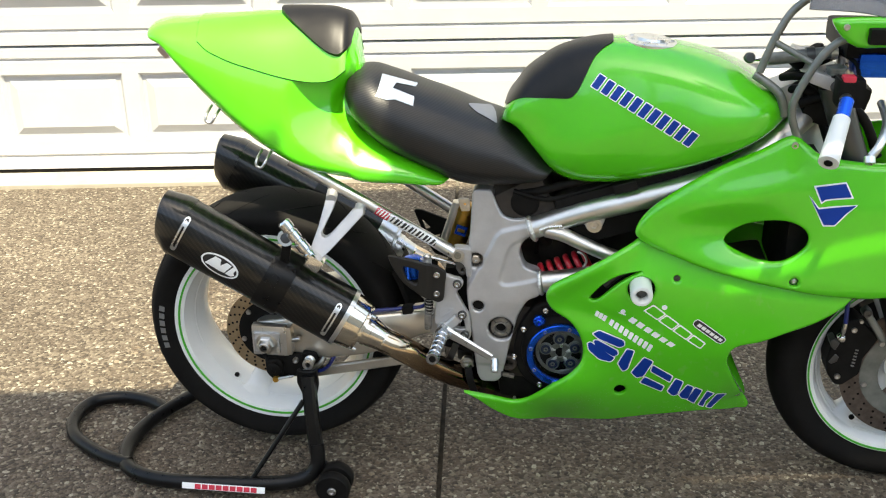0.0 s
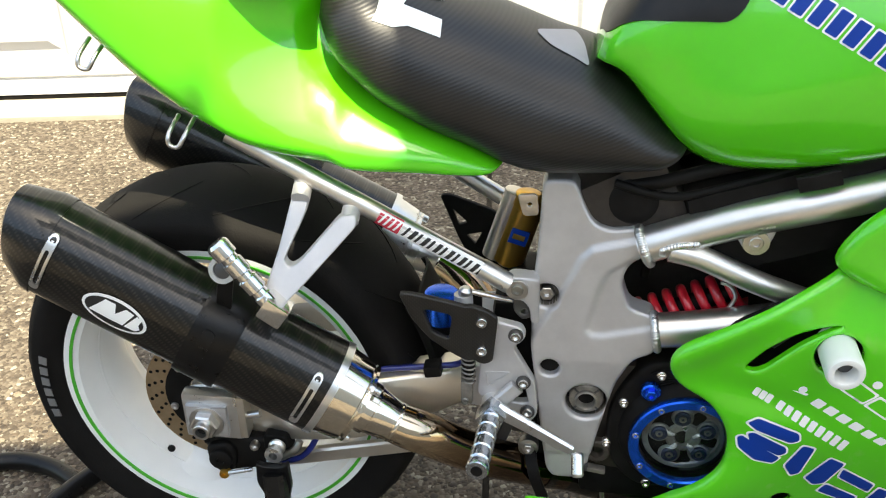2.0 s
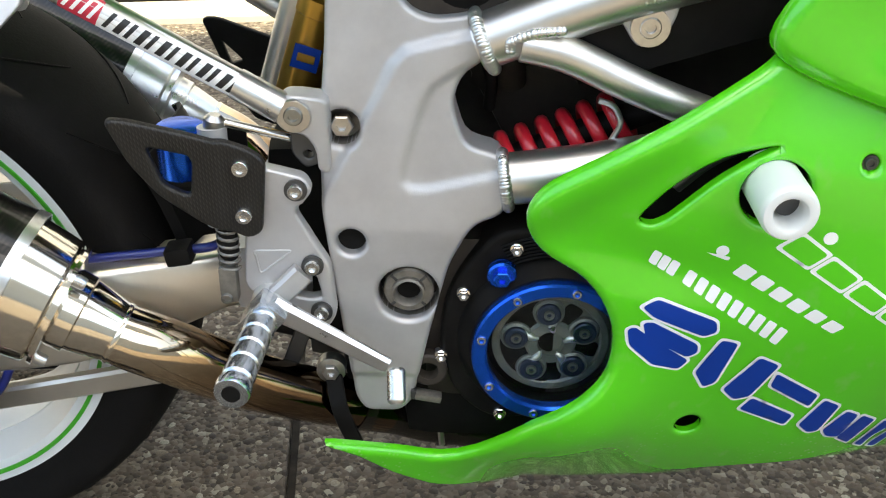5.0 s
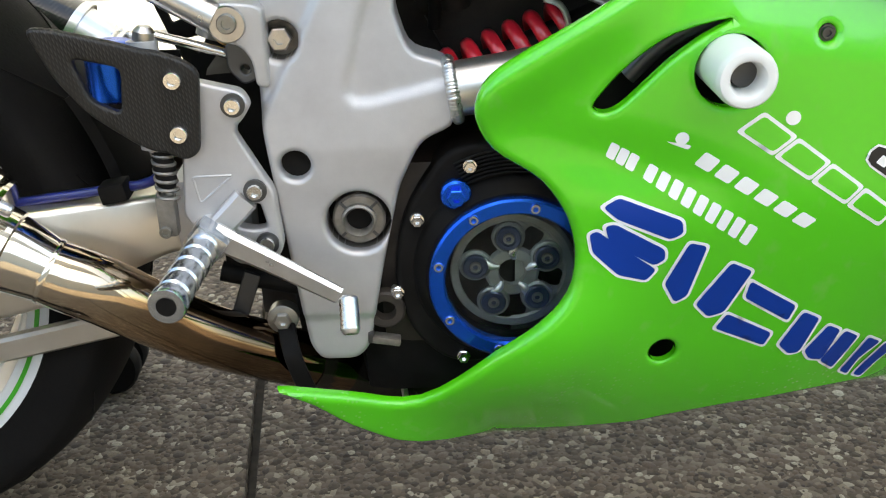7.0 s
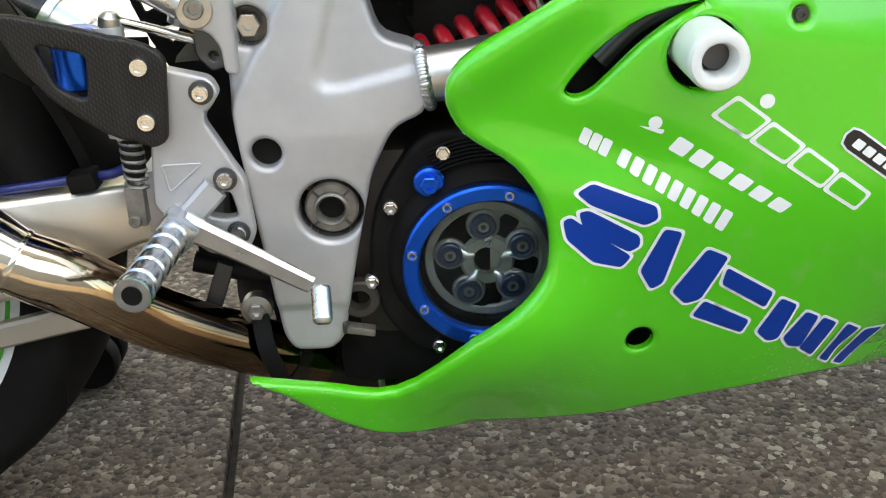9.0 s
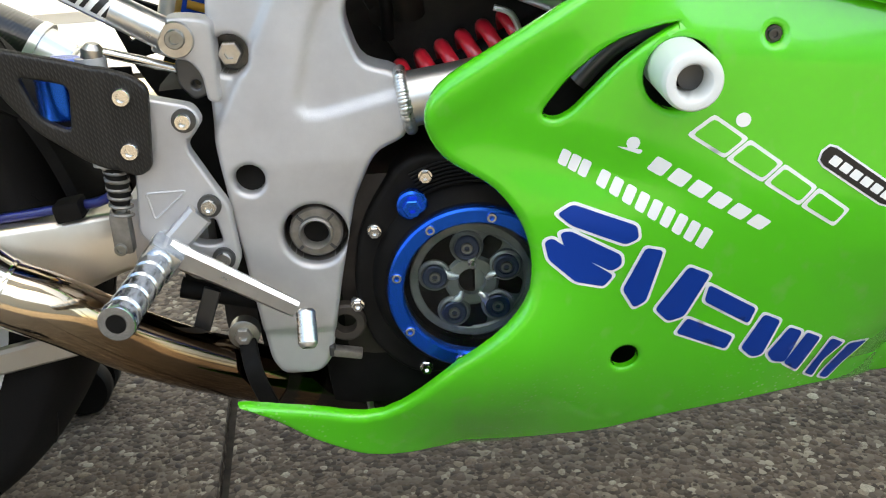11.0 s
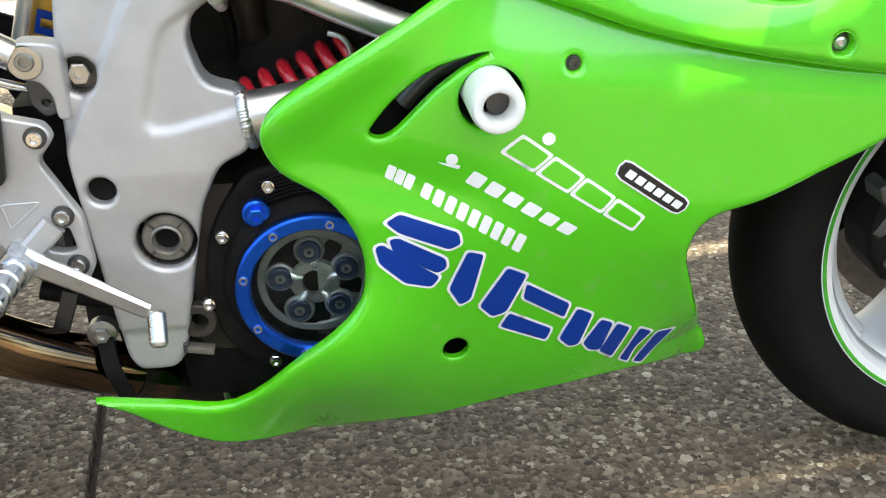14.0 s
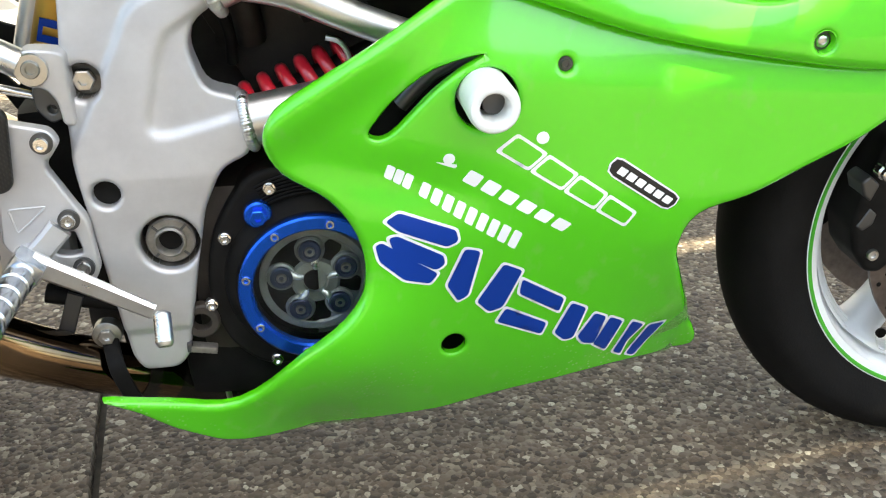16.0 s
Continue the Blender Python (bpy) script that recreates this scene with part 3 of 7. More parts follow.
def steps(a, b, n, ease=0.0):
    """n + 1 values from a to b, closer together at both ends when ease is 1."""
    out = []
    for i in range(n + 1):
        t = i / n
        s = 0.5 - 0.5 * math.cos(math.pi * t)
        out.append(a + (b - a) * ((1 - ease) * t + ease * s))
    return out


def cover(xs, lower, spec, n=40, grow=0.003, thick=0.004):
    """A skin over the upper part of a lofted body, down to z = lower(x) on both sides."""
    bm = bmesh.new()
    outer, inner = [], []
    for x in xs:
        b, t = interp(x, spec["zb"]), interp(x, spec["zt"])
        zm = b + (interp(x, spec["zm_part"]) if isinstance(spec["zm_part"], list) else spec["zm_part"]) * (t - b)
        f = max(min((lower(x) - zm) / max(t - zm, 1e-4), 0.999), 0.0)
        k = interp(x, spec["nt"]) if isinstance(spec["nt"], list) else spec["nt"]
        p0 = math.asin(f ** (k / 2))
        ang = [p0 + (math.pi - 2 * p0) * i / n for i in range(n + 1)]
        outer.append([bm.verts.new(section_point(x, a, grow=grow, **spec)) for a in ang])
        inner.append([bm.verts.new(section_point(x, a, grow=grow - thick, **spec)) for a in ang])
    for a, b, c, d in zip(outer, outer[1:], inner, inner[1:]):
        for i in range(n):
            bm.faces.new((a[i], a[i + 1], b[i + 1], b[i]))
            bm.faces.new((c[i], d[i], d[i + 1], c[i + 1]))
        bm.faces.new((a[0], b[0], d[0], c[0]))
        bm.faces.new((a[-1], c[-1], d[-1], b[-1]))
    for o, i_ in ((outer[0], inner[0]), (outer[-1], inner[-1])):
        for k in range(n):
            bm.faces.new((o[k], i_[k], i_[k + 1], o[k + 1]))
    return bm


# tail
TAIL = dict(
    zb=[(-0.245, 1.005), (-0.2, 0.985), (-0.175, 0.955), (-0.1, 0.872), (-0.04, 0.818), (0.05, 0.762), (0.104, 0.738), (0.183, 0.721), (0.304, 0.711), (0.385, 0.709), (0.402, 0.713), (0.412, 0.723)],
    zt=[(-0.245, 1.022), (-0.23, 1.034), (-0.15, 1.044), (-0.05, 1.051), (0.05, 1.057), (0.13, 1.058), (0.18, 1.052), (0.203, 1.034), (0.212, 0.985), (0.219, 0.94), (0.230, 0.905), (0.25, 0.885), (0.3, 0.835), (0.35, 0.785), (0.385, 0.755), (0.402, 0.742), (0.412, 0.73)],
    w=[(-0.245, 0.03), (-0.235, 0.055), (-0.2, 0.08), (-0.15, 0.098), (-0.1, 0.11), (-0.04, 0.126), (0.05, 0.140), (0.2, 0.145), (0.3, 0.138), (0.39, 0.122), (0.404, 0.112), (0.412, 0.095)],
    zm_part=[(-0.245, 0.34), (-0.1, 0.3), (0.0, 0.2), (0.1, 0.12), (0.25, 0.14), (0.35, 0.3), (0.412, 0.45)], nt=[(-0.245, 2.0), (-0.05, 1.95), (0.1, 1.8), (0.2, 1.9), (0.3, 2.0), (0.412, 2.0)], nb=2.6)
# the rim of the seat well: it sweeps down from the hump and forward along the flank
CREST = pts2([(0.240, 0.985), (0.212, 0.955), (0.182, 0.922), (0.164, 0.896), (0.161, 0.872), (0.172, 0.850), (0.197, 0.822), (0.236, 0.796), (0.280, 0.776), (0.328, 0.760), (0.384, 0.745), (0.44, 0.730)], 3, False)


def crest_push(x, z):
    """How far the flank leans in: a slope above the belly line, then the drop into the seat well."""
    best, sign = 1e9, 1
    for (x0, z0), (x1, z1) in zip(CREST, CREST[1:]):
        dx, dz = x1 - x0, z1 - z0
        t = max(0, min(1, ((x - x0) * dx + (z - z0) * dz) / (dx * dx + dz * dz)))
        d = math.hypot(x - x0 - t * dx, z - z0 - t * dz)
        if d < best:
            best, sign = d, 1 if dx * (z - z0) - dz * (x - x0) > 0 else -1
    s = best * sign
    reach = interp(x, [(0.04, 0.095), (0.10, 0.084), (0.16, 0.066), (0.22, 0.045), (0.28, 0.028), (0.34, 0.014), (0.40, 0.007)])
    up = max(0.0, s + reach)
    lean = 0.95 * up * up / (up + 0.006)
    drop = max(0.0, min(1.0, (s + 0.004) / 0.026))
    return min(lean, 0.95 * reach + 0.004) + 0.028 * drop * drop * (3 - 2 * drop)


tail_bm = loft(steps(-0.245, 0.10, 34, 0.5) + steps(0.104, 0.40, 74) + [0.404, 0.408, 0.4105, 0.412], 120, **TAIL)
for v in tail_bm.verts:
    x, z = v.co.x, v.co.z
    if x > 0.0 and abs(v.co.y) > 0.03:
        k = min(1.0, x / 0.07) * min(1.0, (abs(v.co.y) - 0.03) / 0.03)
        v.co.y -= math.copysign(min(crest_push(x, z) * k, abs(v.co.y) - 0.03), v.co.y)
tail = part("tail_cowl", tail_bm, GREEN, bike, "glossy lime green fibreglass tail", angle=70)
HUMP = [(-0.124, 1.038), (-0.122, 1.022), (-0.108, 1.002), (-0.063, 0.979), (0.008, 0.958), (0.091, 0.938), (0.138, 0.934), (0.175, 0.940), (0.20, 0.957)]
part("seat_cowl", cover(steps(-0.124, 0.20, 44, 0.5), lambda x: interp(x, HUMP), TAIL), GREEN, bike, "green single seat hump")
CUSH = [(0.052, 1.054), (0.065, 1.047), (0.10, 1.026), (0.133, 1.005), (0.165, 0.987), (0.185, 0.982), (0.198, 0.990), (0.206, 1.0)]
part("backrest_pad", cover(steps(0.052, 0.206, 24, 0.5), lambda x: interp(x, CUSH), TAIL, 40, 0.013, 0.010), PAD, bike, "black padded backrest")
part("tail_light", box((0.03, 0.075, 0.035), (-0.205, 0, 0.978), 0.008, Matrix.Rotation(radians(50), 4, "Y")), mat("clear_red_lens", (0.5, 0.35, 0.3), 0.15), bike, "pale clear tail lamp")

# seat
SEAT = dict(
    zb=[(0.185, 0.885), (0.2, 0.85), (0.247, 0.80), (0.305, 0.765), (0.376, 0.735), (0.424, 0.712), (0.465, 0.704), (0.52, 0.706), (0.57, 0.713), (0.605, 0.722), (0.622, 0.736), (0.632, 0.75)],
    zt=[(0.185, 0.90), (0.19, 0.925), (0.205, 0.94), (0.231, 0.946), (0.279, 0.933), (0.345, 0.910), (0.412, 0.887), (0.472, 0.863), (0.521, 0.846), (0.55, 0.828), (0.587, 0.796), (0.612, 0.774), (0.625, 0.763), (0.632, 0.754)],
    w=[(0.185, 0.05), (0.2, 0.085), (0.24, 0.115), (0.3, 0.132), (0.4, 0.138), (0.5, 0.134), (0.58, 0.126), (0.61, 0.119), (0.625, 0.108), (0.632, 0.09)],
    zm_part=0.42, nt=2.3, nb=2.6)
seat = part("seat", loft(steps(0.185, 0.632, 64, 0.5), 72, **SEAT), VINYL, bike, "black seat in carbon-look embossed vinyl")

# tank
TANK = dict(
    zb=[(0.52, 0.845), (0.545, 0.838), (0.56, 0.825), (0.594, 0.782), (0.625, 0.744), (0.65, 0.727), (0.7, 0.717), (0.76, 0.720), (0.885, 0.757), (1.012, 0.815), (1.076, 0.855), (1.105, 0.875)],
    zt=[(0.52, 0.855), (0.527, 0.88), (0.545, 0.910), (0.567, 0.940), (0.6, 0.968), (0.63, 0.988), (0.692, 1.008), (0.749, 1.015), (0.874, 1.006), (0.954, 0.987), (1.024, 0.957), (1.072, 0.925), (1.105, 0.885)],
    w=[(0.52, 0.05), (0.53, 0.075), (0.56, 0.095), (0.6, 0.104), (0.64, 0.111), (0.68, 0.121), (0.75, 0.13), (0.85, 0.15), (0.93, 0.162), (1.0, 0.158), (1.05, 0.135), (1.08, 0.1), (1.105, 0.045)],
    zm_part=0.42, nt=2.35, nb=3.6)
tank_bm = loft(steps(0.52, 1.105, 84, 0.6), 96, **TANK)
for v in tank_bm.verts:
    # knee hollows and front shoulders
    x, z, k = v.co.x, v.co.z, min(1.0, abs(v.co.y) / 0.08)
    push = 0.009 * math.exp(-((x - 0.955 - 0.3 * (z - 0.87)) / 0.075) ** 2 - ((z - 0.875) / 0.05) ** 2)
    push -= 0.014 * math.exp(-((x - 0.70) / 0.12) ** 2 - ((z - 0.815 - 0.25 * (x - 0.7)) / 0.055) ** 2)
    v.co.y += math.copysign(push * k, v.co.y)
tank = part("fuel_tank", tank_bm, GREEN, bike, "lime green fuel tank")
PADZ = [(0.522, 0.872), (0.545, 0.895), (0.565, 0.905), (0.6, 0.908), (0.635, 0.91), (0.66, 0.912), (0.675, 0.925), (0.69, 0.955), (0.705, 0.985), (0.72, 1.0), (0.745, 1.012)]
part("tank_pad", cover(steps(0.523, 0.745, 44, 0.4), lambda x: interp(x, PADZ), TANK, 48, 0.0025, 0.004), PAD, tank, "black rear tank panel")
cap = part("fuel_cap", lathe([(0.058, -0.006), (0.058, 0.001), (0.05, 0.004), (0.034, 0.004), (0.032, 0.009), (0.012, 0.011), (0.001, 0.011)], (0.822, 0, 1.0075), (0.09, 0, 1), 32), ALU, tank, "round polished filler cap")
for i in range(7):
    a = 2 * math.pi * i / 7
    bolt(cap, 0.822 + 0.043 * math.cos(a), 0.043 * math.sin(a), 1.0105 - 0.0039 * math.cos(a), 0.0045, 0.003, axis=(0.09, 0, 1))
# rubber strap below the tank
part("tank_strap", sweep([(0.760, -0.118, 0.722), (0.780, -0.122, 0.729), (0.806, -0.122, 0.737)], rect(0.008, 0.02, 0.002), up=(0, 0, 1)), BLACK, tank, "black rubber strap under the tank")
# panel gap round the seat hump
for sgn in (0, 1):
    line = []
    for x in steps(-0.124, 0.20, 24, 0.4):
        b, t = interp(x, TAIL["zb"]), interp(x, TAIL["zt"])
        zm = b + interp(x, TAIL["zm_part"]) * (t - b)
        f = max(min((interp(x, HUMP) - zm) / (t - zm), 0.999), 0.0)
        a = math.asin(f ** (interp(x, TAIL["nt"]) / 2))
        line.append(section_point(x, a if sgn == 0 else math.pi - a, grow=0.0012, **TAIL))
    part("panel_gap", tube(line, 0.0016, 6, smooth_path=False), BLACK, tail)

def side_of(line, x, z):
    """Signed distance from a broken line: positive on its right hand."""
    best, sign = 1e9, 1
    for (x0, z0), (x1, z1) in zip(line, line[1:]):
        dx, dz = x1 - x0, z1 - z0
        t = max(0, min(1, ((x - x0) * dx + (z - z0) * dz) / (dx * dx + dz * dz)))
        d = math.hypot(x - x0 - t * dx, z - z0 - t * dz)
        if d < best:
            best, sign = d, 1 if dx * (z - z0) - dz * (x - x0) < 0 else -1
    return best * sign


RIB = [(0.436, 0.44), (0.449, 0.470), (0.469, 0.510), (0.488, 0.544), (0.503, 0.573), (0.514, 0.597), (0.526, 0.610), (0.550, 0.617), (0.58, 0.624), (0.63, 0.645)]
POCKET = [(0.615, 0.620), (0.592, 0.606), (0.577, 0.597), (0.550, 0.581), (0.541, 0.565), (0.525, 0.507), (0.525, 0.496), (0.531, 0.489), (0.545, 0.489), (0.585, 0.498), (0.64, 0.512)]


def frame_depth(x, z):
    """The cast plate leans inwards towards the top, with a raised lower field and a sunk pocket."""
    y = -0.110 + max(0.0, z - 0.45) * 0.11
    y -= 0.0062 / (1 + math.exp(-max(-0.04, min(0.04, side_of(RIB, x, z))) / 0.0010))
    y += 0.0040 / (1 + math.exp(max(-40, min(40, side_of(POCKET, x, z) / 0.0014)))) if x > 0.50 and z > 0.475 else 0.0
    y += 0.004 / (1 + math.exp(-(0.289 - z) / 0.0012))
    return y


PLATE = [(0.462, 0.700), (0.503, 0.700), (0.514, 0.668), (0.528, 0.643), (0.548, 0.635), (0.575, 0.638), (0.588, 0.644), (0.596, 0.603), (0.574, 0.590), (0.566, 0.566), (0.578, 0.528),
         (0.612, 0.519), (0.616, 0.467), (0.586, 0.455), (0.566, 0.415), (0.548, 0.335), (0.533, 0.256), (0.521, 0.242), (0.486, 0.242), (0.477, 0.258), (0.462, 0.385), (0.452, 0.47), (0.452, 0.545), (0.458, 0.61)]
plate_out = rounded(PLATE, 0.012, 3)
frame_holes = [disc_outline(0.471, 0.540, 0.0165), disc_outline(0.478, 0.436, 0.0130), disc_outline(0.529, 0.382, 0.0285, 28)]
main_frame = part("frame", shell(plate_out, frame_depth, frame_holes, 0.0038, 0.005, 0.028), CAST, bike, "cast aluminium frame side plate")
part("frame_side", shell(plate_out, frame_depth, frame_holes, 0.02, 0.006, 0.028, side=-1), CAST, main_frame)
for sgn in (-1, 1):
    part("main_tube", tube([(0.586, sgn * 0.094, 0.6165), (0.70, sgn * 0.098, 0.662), (0.86, sgn * 0.108, 0.715), (0.985, sgn * 0.108, 0.765), (1.075, sgn * 0.085, 0.825), (1.14, sgn * 0.045, 0.87)], 0.0235, 20), TUBE, main_frame, "brushed round aluminium frame tube")
    part("lower_tube", tube([(0.611, sgn * 0.1, 0.4945), (0.68, sgn * 0.102, 0.506), (0.80, sgn * 0.104, 0.53)], 0.0235, 20), TUBE, main_frame)
    part("brace_tube", tube([(0.622, sgn * 0.108, 0.622), (0.659, sgn * 0.110, 0.614), (0.703, sgn * 0.110, 0.594), (0.746, sgn * 0.110, 0.576), (0.80, sgn * 0.108, 0.556)], 0.0152, 16), TUBE, main_frame)


def weld(points, parent, r=0.0056, gap=0.0021):
    """A bead of overlapping ripples, like a row of pushed-over coins."""
    path = spline(points, 12)
    bm = bmesh.new()
    left, k = 0.0, 0
    for i in range(len(path) - 1):
        d = path[i + 1] - path[i]
        left -= d.length
        if left <= 0:
            left = gap
            q = Vector((0, 0, 1)).rotation_difference((d + Vector((0, -0.4 * d.length, 0))).normalized()).to_matrix().to_4x4()
            bmesh.ops.create_uvsphere(bm, u_segments=12, v_segments=8, radius=r * (1.0 + 0.05 * math.sin(k * 2.4)), matrix=Matrix.Translation(path[i]) @ q @ Matrix.Diagonal((1, 1, 0.75, 1)))
            k += 1
    return part("weld_bead", bm, ALU, parent, "rippled weld bead", angle=80)


def hoop(c, axis, r, a0, a1, n=7):
    q = Vector((0, 0, 1)).rotation_difference(Vector(axis).normalized())
    return [Vector(c) + q @ Vector((r * math.cos(a), r * math.sin(a), 0)) for a in steps(a0, a1, n)]


weld(hoop((0.592, -0.094, 0.619), (0.93, 0, 0.37), 0.0245, 3.0, 6.4, 10), main_frame)
weld(hoop((0.614, -0.1, 0.495), (0.98, 0, 0.16), 0.0245, 3.0, 6.4, 10), main_frame)
weld([(0.612, -0.118, 0.626), (0.630, -0.120, 0.634), (0.655, -0.118, 0.636)], main_frame, 0.0045)
weld([(0.612, -0.118, 0.626), (0.612, -0.116, 0.618)], main_frame, 0.0045)
weld([(0.692, -0.114, 0.650), (0.712, -0.117, 0.660), (0.744, -0.119, 0.669)], main_frame, 0.0045)
# mounting ear below the main tube
ear = part("mounting_tab", shell(rounded([(0.690, 0.656), (0.748, 0.674), (0.745, 0.645), (0.732, 0.620), (0.714, 0.620), (0.704, 0.636)], 0.010), lambda x, z: -0.108, (), 0.012, 0.003, 0.012), CAST, main_frame)
part("washer", ring_lathe([(0.016, 0), (0.016, 0.004), (0.009, 0.004), (0.009, 0)], (0.7235, -0.108, 0.638), (0, -1, 0), 24), STEEL, ear)
bolt(ear, 0.7235, -0.109, 0.638, 0.009, 0.004)
# pivot nut, bolt and plug in the plate
part("pivot_collar", ring_lathe([(0.0235, 0), (0.0235, 0.012), (0.0215, 0.014), (0.0125, 0.014), (0.0125, 0.0)], (0.529, -0.094, 0.382), (0, -1, 0), 28), PIVOT, main_frame)
piv = part("pivot_nut", ring_lathe([(0.0155, 0), (0.0155, 0.006), (0.0135, 0.007), (0.0115, 0.004), (0.0115, -0.006), (0.012, -0.006)], (0.529, -0.107, 0.382), (0, -1, 0), 24), PIVOT, main_frame, "notched steel pivot nut")
for i in range(4):
    a = math.pi / 4 + i * math.pi / 2
    part("notch", box((0.0085, 0.0022, 0.0026), (0.529 + 0.0185 * math.cos(a), -0.1075, 0.382 + 0.0185 * math.sin(a)), 0.0006, Matrix.Rotation(-a, 4, "Y")), DARKSTEEL, piv)


def cup(parent, x, y, z, r, deep, material):
    """The bore behind an opening: walls and a floor, open to the front."""
    bm = bmesh.new()
    made = rings(bm, [[Vector((x + r * math.cos(2 * math.pi * i / 24), yy, z + r * math.sin(2 * math.pi * i / 24))) for i in range(24)] for yy in (y, y + deep)], cap=False)
    bm.faces.new(made[-1])
    return part("bore", bm, material, parent)


# bores darker than the casting: the shade inside them is put into their colour
cup(main_frame, 0.529, -0.106, 0.382, 0.0284, 0.022, PIVOT)
part("bore", lathe([(0.0134, 0), (0.0134, 0.004)], (0.478, frame_depth(0.478, 0.436) + 0.016, 0.436), (0, -1, 0), 24), BLACK, main_frame)
cup(main_frame, 0.471, -0.096, 0.540, 0.0164, 0.016, PIVOT)
part("bore", lathe([(0.0118, 0), (0.0118, 0.004)], (0.529, -0.0985, 0.382), (0, -1, 0), 24), BLACK, main_frame)
hexnut(main_frame, 0.471, -0.088, 0.540, 0.0105, 0.008, STEEL, "bolt")

# ---- subframe, tail bracket and passenger peg ----
sub = part("subframe", tube([(0.075, -0.118, 0.765), (0.20, -0.118, 0.695), (0.41, -0.106, 0.568)], 0.0125, 16, smooth_path=False), TUBE, bike, "bare aluminium subframe tube")
part("subframe_tube", tube([(0.075, 0.118, 0.765), (0.20, 0.118, 0.695), (0.41, 0.106, 0.568)], 0.0125, 16, smooth_path=False), TUBE, sub)
part("subframe_end", tube([(0.386, -0.108, 0.583), (0.424, -0.112, 0.563)], 0.0135, 18), ALU, sub)
lug = part("subframe_lug", shell(rounded([(0.426, 0.576), (0.444, 0.576), (0.462, 0.571), (0.462, 0.503), (0.452, 0.506), (0.4505, 0.528), (0.442, 0.541), (0.426, 0.543), (0.4165, 0.553), (0.417, 0.567)], 0.008), lambda x, z: -0.1175 + 0.35 * max(0.0, x - 0.447), (), 0.006, 0.003, 0.02), CAST, sub)
part("washer", ring_lathe([(0.0148, 0), (0.0148, 0.002), (0.0140, 0.003), (0.006, 0.003), (0.006, 0)], (0.434, -0.118, 0.559), (0, -1, 0), 26), STEEL, lug)
bolt(lug, 0.434, -0.1205, 0.560, 0.0082, 0.004, OILY)
part("lug_link", shell(rounded([(0.428, 0.542), (0.450, 0.540), (0.456, 0.512), (0.440, 0.505), (0.428, 0.520)], 0.006), lambda x, z: -0.108, [disc_outline(0.443, 0.519, 0.004, 12)], 0.012, 0.002, 0.012), DARKSTEEL, lug)

HANGER = [(0.154, 0.695), (0.175, 0.694), (0.171, 0.671), (0.148, 0.622), (0.157, 0.616), (0.168, 0.622), (0.214, 0.669), (0.235, 0.672), (0.237, 0.660), (0.174, 0.597), (0.146, 0.572), (0.123, 0.578), (0.130, 0.602), (0.140, 0.632)]
hanger = part("passenger_peg_bracket", shell(rounded(HANGER, 0.007), lambda x, z: -0.13 - 0.75 * max(0.0, 0.69 - z), (), 0.008, 0.0025, 0.011), CAST, bike, "bare aluminium forked passenger peg bracket")
for x, z in ((0.165, 0.694), (0.225, 0.665)):
    part("bracket_boss", tube([(x, -0.112, z + 0.008), (x, -0.138, z - 0.006)], 0.012, 14), CAST, hanger)
P_AX = Vector((-0.062, 0.003, 0.084)).normalized()
PEG0 = Vector((0.139, -0.217, 0.580))
peg = part("folded_peg", lathe([(0.009, 0), (0.0125, 0.004), (0.0125, 0.018), (0.0105, 0.02), (0.0105, 0.026), (0.0135, 0.028), (0.0135, 0.046), (0.0110, 0.048), (0.0110, 0.054), (0.0135, 0.056), (0.0135, 0.074), (0.0110, 0.076), (0.0110, 0.081), (0.0145, 0.083), (0.0145, 0.100), (0.011, 0.104)],
                         PEG0, tuple(P_AX), 20), CHROME, hanger, "polished ribbed folding peg", angle=30)
part("peg_clevis", box((0.034, 0.030, 0.030), tuple(PEG0 - P_AX * 0.006), 0.005, Matrix.Rotation(radians(36), 4, "Y")), CHROME, hanger)
part("muffler_ring", ring_lathe([(0.0175, 0), (0.0175, 0.008), (0.0115, 0.008), (0.0115, 0)], (0.080, -0.205, 0.622), (0, -1, 0.35), 24), ALU, hanger)
part("muffler_bolt", lathe([(0.0115, 0), (0.0115, 0.004), (0.006, 0.005)], (0.080, -0.207, 0.622), (0, -1, 0.35), 20), DARKSTEEL, hanger)
part("muffler_tab", sweep([(0.080, -0.203, 0.610), (0.068, -0.195, 0.56)], rect(0.02, 0.005, 0.001), up=(0, 1, 0)), GLOSSBLACK, hanger)

# luggage hooks under the tail
for (x, y, z) in ((0.022, -0.128, 0.772), (-0.09, -0.098, 0.858)):
    h = [(x + 0.012, y + 0.015, z + 0.010), (x + 0.006, y - 0.012, z - 0.004), (x - 0.002, y - 0.017, z - 0.016), (x - 0.013, y - 0.017, z - 0.013), (x - 0.013, y - 0.012, z - 0.001), (x - 0.008, y + 0.015, z + 0.013)]
    part("luggage_hook", tube(h, 0.0028, 10), STEEL, bike, "bent steel luggage hook")

# ---- exhaust ----
M_AX = Vector((0.86, 0, -0.511)).normalized()
M_UP = Vector((0.511, 0, 0.86)).normalized()


def m_ring(c, a, b, n=56, shear=0.0, e=2.35, m_ax=M_AX, m_up=M_UP):
    out = []
    for i in range(n):
        t = 2 * math.pi * i / n
        u = b * math.copysign(abs(math.cos(t)) ** (2 / e), math.cos(t))
        v = a * math.copysign(abs(math.sin(t)) ** (2 / e), math.sin(t))
        out.append(Vector(c) + Vector((0, u, 0)) + m_up * v + m_ax * (shear * v))
    return out


